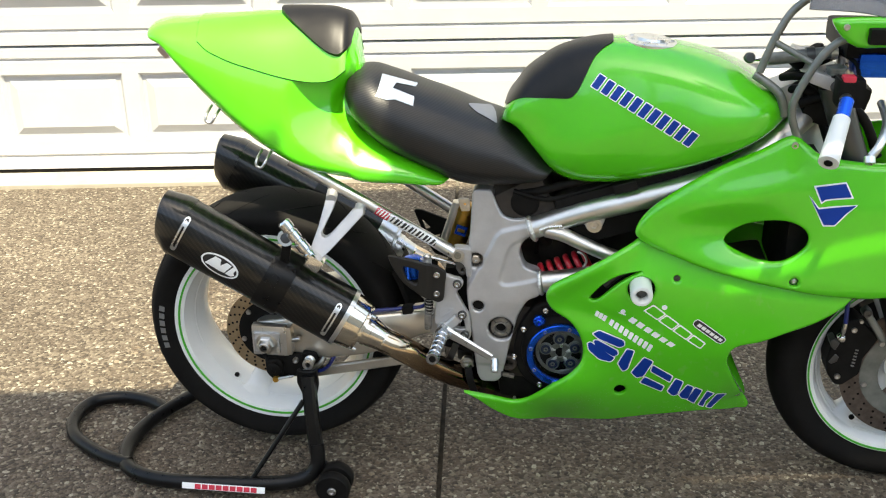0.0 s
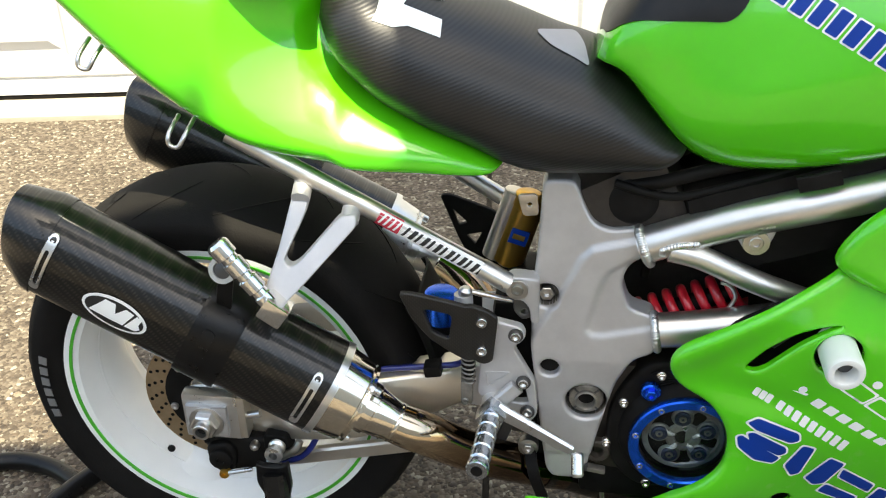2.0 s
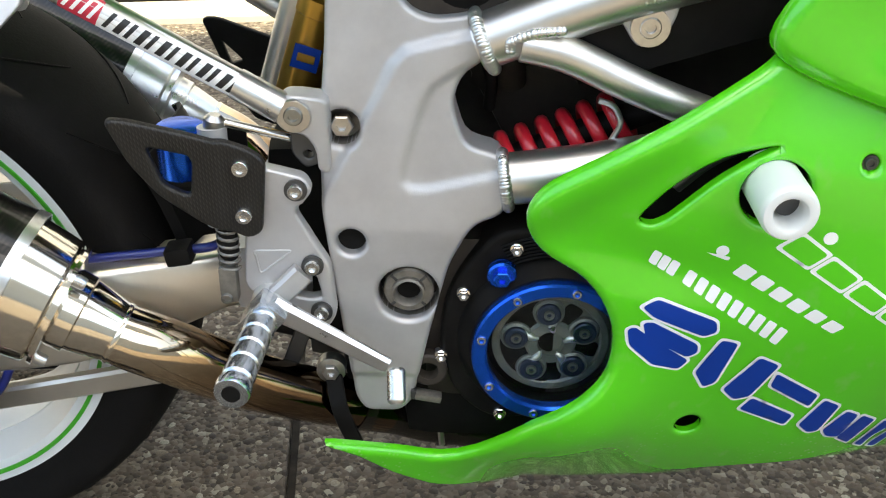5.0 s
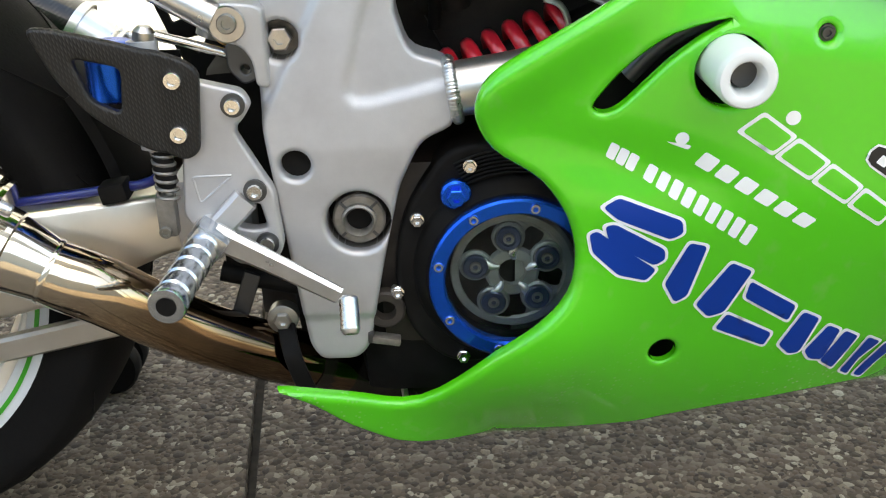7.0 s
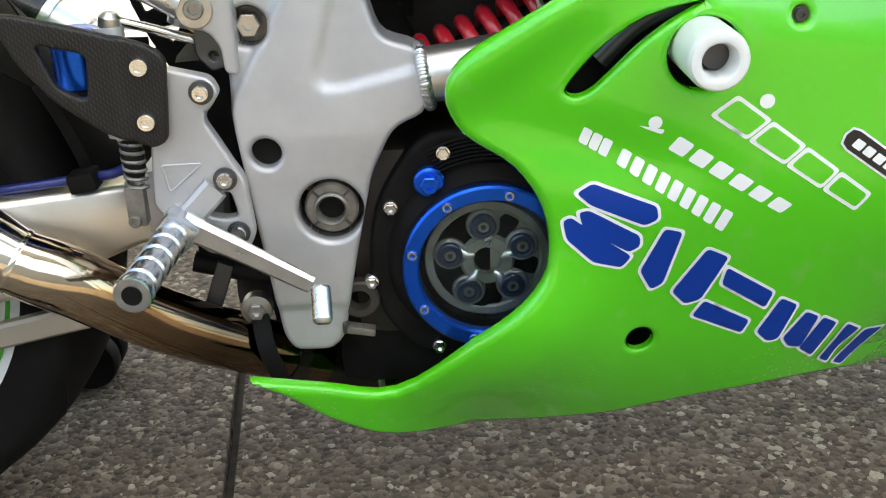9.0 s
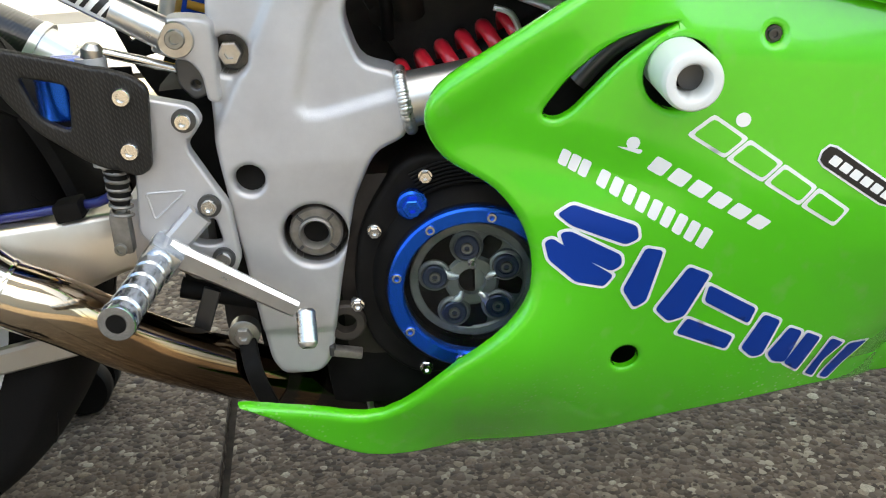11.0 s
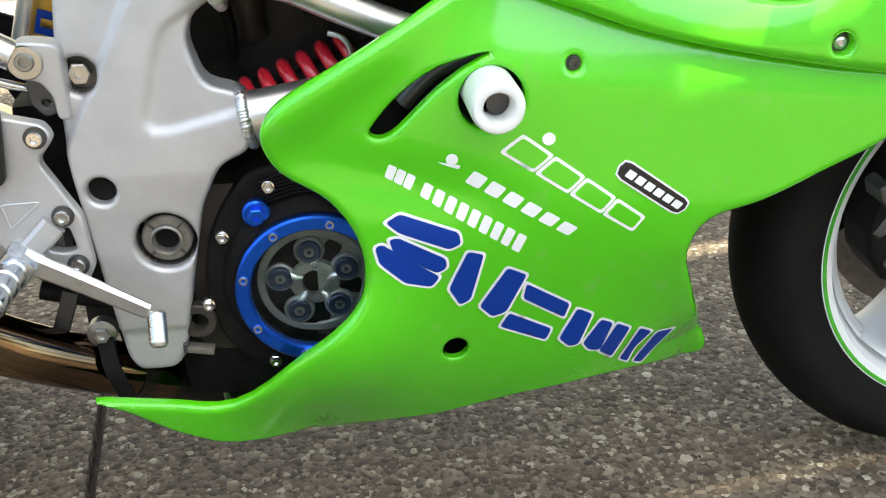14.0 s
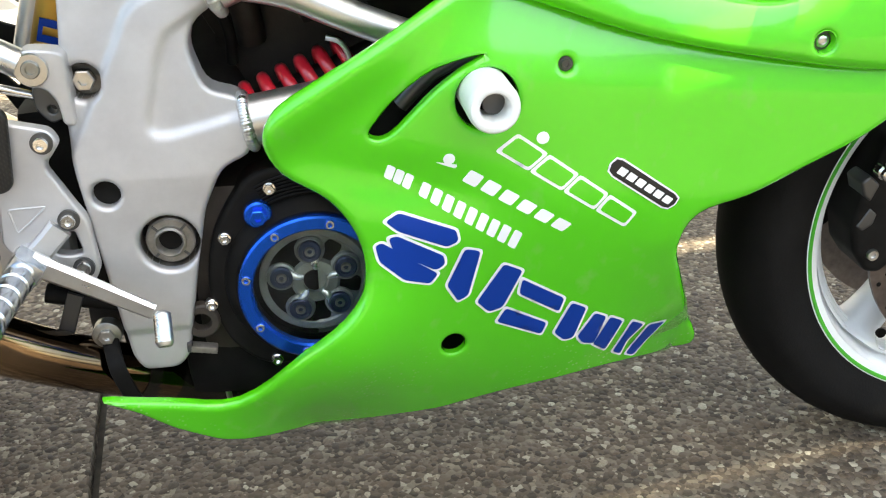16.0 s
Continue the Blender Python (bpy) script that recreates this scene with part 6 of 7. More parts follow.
def guard_depth(x, z):
    """A flat strip under the screws, a fold in front of it and a wing that leans out."""
    return -0.1405 - 0.006 / (1 + math.exp((x - 0.3735) / 0.0012)) - 0.10 * max(0.0, 0.37 - x)


hg = part("heel_guard", shell(HG, guard_depth, [rounded([(0.315, 0.543), (0.352, 0.533), (0.348, 0.496), (0.326, 0.508)], 0.007)], 0.006, 0.003, 0.004), DRYCARBON, bike, "matt carbon fibre heel guard")
bolt(hg, 0.390, -0.1405, 0.5205, 0.0076, 0.004, CHROME)
bolt(hg, 0.3895, -0.1405, 0.4755, 0.0076, 0.004, CHROME)
mc = part("brake_master_cylinder", tube([(0.364, -0.118, 0.548), (0.366, -0.126, 0.46)], 0.0125, 16), CAST, bike, "rear brake master cylinder")
part("lock_nut", lathe([(0.0125, 0), (0.0135, 0.002), (0.0135, 0.018), (0.0115, 0.021)], (0.369, -0.124, 0.458), (0, 0, 1), 6), CAST, mc, smooth=False)
part("dust_boot", lathe([(0.0075, 0), (0.0095, 0.006), (0.0085, 0.012), (0.0100, 0.018), (0.0085, 0.024), (0.0105, 0.034)], (0.370, -0.126, 0.425), (0, 0, 1), 16), BLACK, mc)
part("pushrod_spring", tube([(Vector((0.370, -0.126, 0.460)) + Vector((0.009 * math.cos(2 * math.pi * i / 10), 0.009 * math.sin(2 * math.pi * i / 10), -0.0075 * i / 10))) for i in range(0, 61)], 0.0017, 6, smooth_path=False), PIVOT, mc)
part("pushrod", tube([(0.370, -0.126, 0.47), (0.370, -0.126, 0.385)], 0.0045, 10), OILY, mc)
part("clevis", box((0.016, 0.014, 0.036), (0.368, -0.128, 0.400), 0.003), PIVOT, mc)
bolt(mc, 0.366, -0.135, 0.387, 0.0055, 0.003, OILY, "clevis_pin")
part("banjo", lathe([(0.009, 0), (0.009, 0.008), (0.005, 0.012)], (0.366, -0.120, 0.548), (0.2, 0, 1), 14), STEEL, mc)
part("reservoir_hose", tube([(0.370, -0.118, 0.553), (0.40, -0.112, 0.543), (0.43, -0.10, 0.530)], 0.004, 10), CHROME, mc)
part("blue_reservoir", lathe([(0.012, 0), (0.021, 0.004), (0.021, 0.036), (0.0225, 0.037), (0.0225, 0.046), (0.018, 0.049)], (0.334, -0.108, 0.496), (0, 0, 1), 24), BLUE, bike, "blue anodised reservoir behind the guard")

part("inner_guard", box((0.075, 0.004, 0.060), (0.347, -0.078, 0.500), 0.0015), BLACK, bike)

# ---- front end ----
for sgn in (-1, 1):
    fork = part("fork_leg", tube([(1.43, sgn * 0.098, 0.30), (1.30, sgn * 0.098, 0.62), (1.16, sgn * 0.098, 0.97)], 0.024, 18), BLACK, bike, "dark fork leg")
    part("fork_tube", tube([(1.33, sgn * 0.098, 0.55), (1.17, sgn * 0.098, 0.95)], 0.028, 18), DARKSTEEL, fork)
    fc = part("front_caliper", shell(rounded([(1.25, 0.378), (1.268, 0.428), (1.294, 0.439), (1.318, 0.419), (1.344, 0.391), (1.332, 0.367), (1.318, 0.34), (1.316, 0.302), (1.283, 0.271), (1.266, 0.273), (1.248, 0.298), (1.241, 0.331)], 0.006), lambda x, z: -0.095, (), 0.012, 0.007, 0.05, side=-sgn), BLACK, bike, "black brake caliper")
    part("caliper_bridge", shell(rounded([(1.242, 0.383), (1.252, 0.39), (1.264, 0.379), (1.256, 0.36), (1.247, 0.367)], 0.003), lambda x, z: -0.098, (), 0.012, 0.003, 0.03, side=-sgn), DARKSTEEL, fc)
    part("brake_pad", shell(rounded([(1.245, 0.331), (1.258, 0.352), (1.267, 0.344), (1.264, 0.332), (1.253, 0.325)], 0.002), lambda x, z: -0.096, (), 0.012, 0.002, 0.02, side=-sgn), DARKSTEEL, fc)
    for x, z, r in ((1.289, 0.412, 0.0062), (1.269, 0.296, 0.0066), (1.301, 0.433, 0.004)):
        bolt(fc, x, sgn * 0.0955, z, r, 0.004, STEEL, axis=(0, sgn, 0))
    near_caliper = fc if sgn < 0 else near_caliper
    foot = part("fork_foot", shell(rounded([(1.294, 0.457), (1.306, 0.471), (1.318, 0.463), (1.321, 0.449), (1.35, 0.41), (1.357, 0.388), (1.344, 0.387), (1.336, 0.4), (1.309, 0.441)], 0.006), lambda x, z: -0.104, (), 0.012, 0.005, 0.012, side=-sgn), STAY, fork, "grey cast bracket at the fork foot")
    bolt(foot, 1.307, sgn * 0.105, 0.458, 0.009, 0.004, DARKSTEEL, axis=(0, sgn, 0))
for i in range(6):
    k = (i + 0.5) / 6
    part("caliper_mark", box((0.007, 0.0016, 0.0034), (1.302 + (1.297 - 1.302) * k, -0.0958, 0.367 + (0.32 - 0.367) * k), 0.0003, Matrix.Rotation(radians(12), 4, "Y")), LETTER, near_caliper)
part("front_brake_hose", tube([(1.255, -0.100, 0.622), (1.261, -0.108, 0.522), (1.265, -0.108, 0.432)], 0.0050, 10), HOSE, bike, "blue brake hose")
part("hose_fitting", tube([(1.265, -0.108, 0.434), (1.264, -0.108, 0.413), (1.263, -0.106, 0.395)], 0.0048, 10, scale=[(0, 1.15), (0.4, 1.15), (0.45, 0.8), (1, 0.8)]), CHROME, bike)
part("hose_banjo", lathe([(0.0085, -0.006), (0.0085, 0.004), (0.0065, 0.006), (0.0065, 0.011), (0.005, 0.012)], (1.263, -0.100, 0.395), (0, -1, 0), 12), CHROME, bike)
part("headstock", tube([(1.09, 0, 0.93), (1.16, 0, 0.76)], 0.045, 20), CAST, bike, "cast steering head")
part("top_yoke", box((0.09, 0.25, 0.025), (1.165, 0, 0.955), 0.006, Matrix.Rotation(radians(20), 4, "Y")), CAST, bike, "triple clamp")
grip_a, grip_b = Vector((1.175, -0.20, 0.945)), Vector((1.129, -0.315, 0.862))
bar = part("handlebar", tube([(1.17, -0.10, 0.955), grip_a], 0.012, 14), DARKSTEEL, bike, "clip-on handlebar")
part("grip", tube([grip_a, grip_a + (grip_b - grip_a) * 0.3], 0.0135, 18), BLUE, bar, "blue collar of the grip")
part("bar_grip", tube([grip_a + (grip_b - grip_a) * 0.3, grip_b], 0.0170, 20, scale=[(0, 0.95), (0.75, 0.95), (0.8, 1.1), (1, 1.1)]), PLASTIC, bar, "white handlebar grip")
part("grip_groove", tube([grip_a + (grip_b - grip_a) * 0.74, grip_a + (grip_b - grip_a) * 0.765], 0.0172, 20), BLACK, bar)
part("bar_end", lathe([(0.008, 0), (0.008, 0.002)], grip_b, tuple(grip_b - grip_a), 12), BLACK, bar)
part("switch_block", box((0.05, 0.05, 0.055), (1.185, -0.165, 0.955), 0.01), BLACK, bar)
part("kill_switch", box((0.024, 0.024, 0.012), (1.178, -0.178, 0.983), 0.005), DRED, bar, "red switch")
part("brake_lever", tube([(1.245, -0.17, 0.935), (1.240, -0.24, 0.920), (1.218, -0.30, 0.897), (1.202, -0.312, 0.876)], 0.0078, 12), ALU, bar, "polished brake lever")
part("lever_ball", lathe([(0.004, -0.01), (0.010, -0.006), (0.010, 0.006), (0.004, 0.01)], (1.200, -0.314, 0.870), (0, -0.5, -1), 14), ALU, bar)
stay = part("fairing_stay", tube([(1.03, -0.09, 0.97), (1.055, -0.09, 1.045), (1.09, -0.085, 1.10), (1.16, -0.08, 1.135), (1.3, -0.06, 1.15)], 0.0078, 14), STAY, bike, "grey tubular fairing stay")
part("stay_tube", tube([(1.112, -0.125, 0.845), (1.092, -0.13, 0.905), (1.110, -0.13, 0.965), (1.145, -0.13, 1.025), (1.19, -0.13, 1.05), (1.30, -0.12, 1.05)], 0.0078, 14), STAY, stay)
part("stay_tube", tube([(1.052, -0.09, 1.03), (1.125, -0.125, 0.995)], 0.0065, 12), STAY, stay)
damper = part("steering_damper", tube([(1.050, -0.05, 0.986), (1.110, -0.05, 0.994), (1.170, -0.05, 1.002)], 0.0125, 18), STAY, stay, "grey steering damper")
part("damper_rod", tube([(1.015, -0.05, 0.985), (1.052, -0.05, 0.987)], 0.0045, 10), CHROME, damper)
part("rod_joint", lathe([(0.008, -0.010), (0.011, -0.006), (0.011, 0.006), (0.008, 0.010)], (1.014, -0.05, 0.988), (0, -1, 0.2), 16), DARKSTEEL, damper)
part("end_collar", tube([(1.168, -0.05, 1.002), (1.181, -0.05, 1.0035)], 0.0138, 16), GOLDALU, damper, "gold end collar")
part("clamp", ring_lathe([(0.0155, -0.008), (0.0155, 0.008), (0.0125, 0.008), (0.0125, -0.008)], (1.130, -0.05, 0.9965), (1, 0, 0.13), 20), DARKSTEEL, damper)
part("cable", tube([(1.181, -0.05, 1.003), (1.205, -0.06, 1.010), (1.222, -0.075, 0.995), (1.224, -0.08, 0.96)], 0.0045, 10), BLACK, stay)
part("cable", tube([(1.085, -0.03, 0.945), (1.115, -0.07, 0.958), (1.15, -0.075, 0.940), (1.175, -0.06, 0.905)], 0.0085, 10), BLACK, stay)
part("cable", tube([(1.095, -0.03, 0.920), (1.125, -0.06, 0.928), (1.16, -0.06, 0.912), (1.19, -0.05, 0.880)], 0.0085, 10), BLACK, stay)
part("cup", lathe([(0.014, 0), (0.0165, 0.002), (0.0165, 0.030), (0.019, 0.031), (0.019, 0.038), (0.014, 0.040)], (1.172, -0.10, 0.948), (0, 0, 1), 22), STAY, stay, "grey fluid cup")
part("cup_base", lathe([(0.010, 0), (0.0155, 0.004), (0.0155, 0.022)], (1.172, -0.10, 0.926), (0, 0, 1), 20), BLUE, stay, "blue lower half of the fluid cup")
part("gauge", lathe([(0.014, -0.02), (0.018, 0.0), (0.018, 0.006), (0.015, 0.009)], (1.108, -0.03, 0.985), (-0.55, -0.2, 0.8), 22), BLACK, stay, "small black gauge")
part("gauge", lathe([(0.014, -0.02), (0.018, 0.0), (0.018, 0.006), (0.015, 0.009)], (1.150, -0.01, 0.995), (-0.55, -0.2, 0.8), 22), BLACK, stay, "small black gauge")
for x, z in ((1.135, 0.975), (1.150, 0.968), (1.192, 0.985)):
    hexnut(stay, x, -0.085, z, 0.006, 0.006, CHROME)
part("clutch_lever_stub", tube([(1.02, -0.09, 0.965), (1.07, -0.1, 0.93), (1.085, -0.1, 0.885)], 0.009, 12), STAY, stay)
part("reservoir_pot", lathe([(0.018, 0), (0.018, 0.035), (0.020, 0.036), (0.020, 0.042), (0.015, 0.044)], (1.205, -0.03, 0.955), (0, 0, 1), 22), GOLDALU, stay, "small fluid reservoir")
part("instrument_case", box((0.10, 0.20, 0.05), (1.24, 0.02, 1.02), 0.015), BLACK, stay, "black instrument housing")
part("throttle_body", box((0.12, 0.20, 0.10), (1.19, 0.03, 0.90), 0.02, Matrix.Rotation(radians(15), 4, "Y")), BLACK, stay, "dark parts round the steering head")
part("cable", tube([(1.10, 0.02, 0.93), (1.16, -0.03, 0.985), (1.22, -0.02, 1.0), (1.28, 0.0, 0.96)], 0.012, 10), BLACK, stay)
part("cable", tube([(1.12, -0.06, 0.90), (1.18, -0.08, 0.92), (1.24, -0.09, 0.88), (1.28, -0.08, 0.80)], 0.010, 10), BLACK, stay)
part("blue_cover", box((0.08, 0.08, 0.05), (1.255, -0.05, 0.985), 0.015), BLUE, stay)
part("wiring", tube([(1.19, -0.05, 1.0), (1.215, -0.08, 0.985), (1.215, -0.09, 0.95), (1.19, -0.05, 0.93)], 0.004, 8), BLACK, stay)
part("wiring", tube([(1.10, -0.05, 0.985), (1.14, -0.02, 1.0), (1.19, 0.0, 0.985), (1.23, -0.04, 0.94)], 0.005, 8), BLACK, stay)
nose = part("nose_cowl", shell(pts2([(1.145, 1.075), (1.16, 1.09), (1.30, 1.085), (1.55, 1.02), (1.62, 0.90), (1.52, 0.86), (1.40, 0.95), (1.28, 1.03), (1.19, 1.035)], 4), lambda x, z: -0.16 + 0.5 * max(0, x - 1.3) ** 1.5, (), 0.02, 0.012, 0.005), GREEN, bike, "green nose cowl")
bolt(nose, 1.165, -0.162, 1.075, 0.006, 0.003)
part("mirror_mount", box((0.06, 0.02, 0.03), (1.235, -0.168, 1.06), 0.005), BLACK, nose)
scr = mat("tinted_screen", (0.2, 0.2, 0.22), 0.08)
scr.node_tree.nodes["Principled BSDF"].inputs["Transmission Weight"].default_value = 0.6
part("windscreen", sweep([(1.10, 0, 1.165), (1.25, 0, 1.15), (1.45, 0, 1.07)], [(-0.15, -0.06), (-0.13, 0.0), (-0.07, 0.03), (0, 0.04), (0.07, 0.03), (0.13, 0.0), (0.15, -0.06), (0.145, -0.062), (0.125, -0.004), (0.07, 0.026), (0, 0.036), (-0.07, 0.026), (-0.125, -0.004), (-0.145, -0.062)]), scr, bike, "smoke tinted windscreen")

# ---- paddock stand ----
stand = thing("paddock_stand", "black tubular steel paddock stand under the rear wheel", "motorcycle stand")
part("frame_tube", tube([(0.118, -0.222, 0.12), (0.120, -0.235, 0.07), (0.08, -0.25, 0.036), (-0.02, -0.262, 0.026), (-0.22, -0.268, 0.022), (-0.33, -0.235, 0.020), (-0.375, -0.16, 0.020), (-0.37, -0.06, 0.022), (-0.32, 0.04, 0.03), (-0.24, 0.16, 0.03), (-0.12, 0.235, 0.03), (0.08, 0.25, 0.036), (0.12, 0.235, 0.07), (0.118, 0.222, 0.12)], 0.0175, 16, per=6), GLOSSBLACK, stand)
part("handle_loop", tube([(-0.345, -0.215, 0.022), (-0.43, -0.18, 0.018), (-0.53, -0.11, 0.018), (-0.565, -0.03, 0.018), (-0.55, 0.045, 0.018), (-0.48, 0.075, 0.018), (-0.40, 0.06, 0.02), (-0.335, 0.02, 0.024)], 0.0165, 16, per=6), GLOSSBLACK, stand)
for sgn in (-1, 1):
    part("upright", sweep([(0.119, sgn * 0.225, 0.10), (0.108, sgn * 0.205, 0.19), (0.098, sgn * 0.178, 0.27)], rect(0.030, 0.030, 0.006), up=(1, 0, 0)), GLOSSBLACK, stand)
    part("lift_hook", shell(rounded([(0.070, 0.250), (0.072, 0.285), (0.082, 0.280), (0.108, 0.280), (0.118, 0.288), (0.120, 0.245), (0.11, 0.20), (0.09, 0.20)], 0.006), lambda x, z: -0.178, (), 0.02, 0.002, 0.008, side=-sgn), GLOSSBLACK, stand)
    bolt(stand, 0.096, sgn * 0.186, 0.235, 0.009, 0.004, axis=(0, sgn, 0))
    part("brace_rod", tube([(0.09, sgn * 0.205, 0.22), (-0.03, sgn * 0.262, 0.035)], 0.006, 10), GLOSSBLACK, stand)
    for y in (0.235, 0.275):
        w = part("caster", lathe([(0.012, -0.014), (0.036, -0.013), (0.039, -0.009), (0.039, 0.009), (0.036, 0.013), (0.012, 0.014)], (0.165, sgn * y, 0.039), (0, 1, 0), 28), BLACK, stand, "black plastic wheel")
        bolt(w, 0.165, sgn * (y + 0.013), 0.039, 0.010, 0.005, axis=(0, sgn, 0))
    part("caster_axle", tube([(0.165, sgn * 0.20, 0.039), (0.165, sgn * 0.285, 0.039)], 0.007, 10), STEEL, stand)
    part("caster_arm", tube([(0.165, sgn * 0.215, 0.039), (0.12, sgn * 0.225, 0.075)], 0.010, 10), GLOSSBLACK, stand)
lab = part("maker_label", box((0.196, 0.003, 0.0145), (-0.090, -0.2855, 0.0255), 0.0013, Matrix.Rotation(radians(-24), 4, "X")), DWHITE, stand, "white maker's label with red lettering bars")
for i in range(9):
    part("label_mark", box((0.0140, 0.002, 0.0112), (-0.150 + i * 0.0165, -0.2868, 0.0257), 0.0004, Matrix.Rotation(radians(-24), 4, "X")), DRED, lab)

# ---- stickers: plain blocks in the place of makers' marks ----
def panel_patch(outline, depth, off, grid=0.008):
    """A thin sticker that follows a panel."""
    vs, fs = sheet(resample(outline, grid), (), grid)
    bm = bmesh.new()
    made = [bm.verts.new((p.x, depth(p.x, p.y) - off, p.y)) for p in vs]
    for f in fs:
        bm.faces.new([made[i] for i in f])
    return bm


def grow(poly, d):
    cx, cz = sum(p[0] for p in poly) / len(poly), sum(p[1] for p in poly) / len(poly)
    out = []
    n = len(poly)
    area = sum(poly[i - 1][0] * poly[i][1] - poly[i][0] * poly[i - 1][1] for i in range(n))
    s = 1 if area > 0 else -1
    for i in range(n):
        a, b, c = Vector(poly[i - 1]), Vector(poly[i]), Vector(poly[(i + 1) % n])
        n1 = Vector(((b - a).y, -(b - a).x)).normalized() * s
        n2 = Vector(((c - b).y, -(c - b).x)).normalized() * s
        m = (n1 + n2)
        m = m / max(m.length_squared / 2, 0.5)
        out.append((b.x + m.x * d, b.y + m.y * d))
    return out


def strip_cells(a, b, c, d, n, gap=0.16):
    """n slanted blocks between the lower edge a-b and the upper edge d-c."""
    a, b, c, d = (Vector(p) for p in (a, b, c, d))
    cells = []
    for i in range(n):
        t0, t1 = (i + gap / 2) / n, (i + 1 - gap / 2) / n
        cells.append([tuple(a.lerp(b, t0)), tuple(a.lerp(b, t1)), tuple(d.lerp(c, t1)), tuple(d.lerp(c, t0))])
    return cells


BIG = [[(0.731, 0.4171), (0.7437, 0.4244), (0.7968, 0.402), (0.7989, 0.3898), (0.7884, 0.3846), (0.7429, 0.4059)],
       [(0.7334, 0.3999), (0.7417, 0.4014), (0.7852, 0.3748), (0.7864, 0.3643), (0.7778, 0.3589), (0.738, 0.384)],
       [(0.7208, 0.393), (0.7271, 0.3958), (0.78, 0.3546), (0.7724, 0.3439), (0.7476, 0.3521), (0.7242, 0.3761)],
       [(0.8054, 0.3804), (0.8204, 0.3764), (0.81, 0.3231), (0.8002, 0.3174), (0.7888, 0.3386)],
       [(0.8437, 0.3585), (0.8625, 0.3492), (0.8455, 0.303), (0.8323, 0.2983), (0.8193, 0.3133)],
       [(0.8632, 0.338), (0.9076, 0.3092), (0.9037, 0.2915), (0.8612, 0.3196)],
       [(0.849, 0.3013), (0.8925, 0.2771), (0.8881, 0.2617), (0.841, 0.2837)],
       [(0.9163, 0.3017), (0.9325, 0.2926), (0.9233, 0.251), (0.9139, 0.2491), (0.9019, 0.262)],
       [(0.9433, 0.2829), (0.9566, 0.2754), (0.9491, 0.2362), (0.936, 0.2396), (0.9281, 0.2518)],
       [(0.9618, 0.2734), (0.9774, 0.2637), (0.9652, 0.2197), (0.9481, 0.2346)],
       [(0.9899, 0.2592), (1.0058, 0.2483), (0.9909, 0.2257), (0.9881, 0.2024), (0.9765, 0.2112)],
       [(1.0138, 0.2441), (1.0347, 0.2409), (1.008, 0.191), (0.996, 0.1989)]]
for cell in BIG:
    st = part("sticker_block", panel_patch(rounded(grow(cell, 0.0026), 0.005), lower_depth, 0.0008, 0.006), DWHITE, lower, "blue block with white outline", angle=80)
    part("sticker_face", panel_patch(rounded(cell, 0.004), lower_depth, 0.0014, 0.006), DBLUE, st, angle=80)


def lower_marks(cells, material, off=0.0008, r=0.002):
    for cell in cells:
        part("sticker_mark", panel_patch(rounded(cell, r, 2), lower_depth, off), material, lower, angle=80)


lower_marks(strip_cells((0.7314, 0.4586), (0.755, 0.4436), (0.7605, 0.4567), (0.7359, 0.4711), 3, 0.12), DWHITE)
lower_marks(strip_cells((0.761, 0.44), (0.8543, 0.3744), (0.8616, 0.3921), (0.7665, 0.4525), 9, 0.28), DWHITE)
lower_marks([disc_outline(0.791, 0.473, 0.0055, 14)], DWHITE)
lower_marks([[(0.778, 0.471), (0.784, 0.468), (0.797, 0.463), (0.799, 0.467)]], DWHITE)
lower_marks(strip_cells((0.8003, 0.4517), (0.8996, 0.3909), (0.9084, 0.3989), (0.8088, 0.4627), 6, 0.25), DWHITE)
# outlined word: a white frame with green blocks in it
OUTLINED = [(0.832, 0.478), (0.958, 0.392), (0.969, 0.408), (0.853, 0.494)]
lower_marks(strip_cells(*OUTLINED, 4, 0.02), DWHITE, 0.0008, 0.003)
lower_marks([grow(c, -0.003) for c in strip_cells(*OUTLINED, 4, 0.02)], GREEN, 0.0014, 0.003)
lower_marks([disc_outline(0.876, 0.488, 0.006, 14)], DWHITE)
CAP = [(0.936, 0.452), (0.998, 0.408), (1.009, 0.420), (0.945, 0.466)]
lower_marks([grow(CAP, 0.0018)], DWHITE, 0.0008, 0.010)
lower_marks([CAP], DBLACK, 0.0013, 0.009)
lower_marks(strip_cells((0.944, 0.451), (0.998, 0.4135), (1.003, 0.419), (0.949, 0.457), 6, 0.2), DWHITE, 0.0018, 0.001)

for poly in ([(1.149, 0.762), (1.205, 0.770), (1.219, 0.744), (1.190, 0.741), (1.170, 0.738), (1.163, 0.733)], [(1.138, 0.745), (1.158, 0.718), (1.190, 0.723), (1.230, 0.728), (1.212, 0.712), (1.192, 0.687), (1.172, 0.686)]):
    st = part("sticker_block", panel_patch(rounded(grow(poly, 0.003), 0.002), upper_depth, 0.0008), DWHITE, upper, "blue emblem blocks with white edge", angle=80)
    part("sticker_face", panel_patch(rounded(poly, 0.002), upper_depth, 0.0014), DBLUE, st, angle=80)

from mathutils.bvhtree import BVHTree


def tree_of(ob):
    me = ob.data
    return BVHTree.FromPolygons([v.co.copy() for v in me.vertices], [tuple(p.vertices) for p in me.polygons])


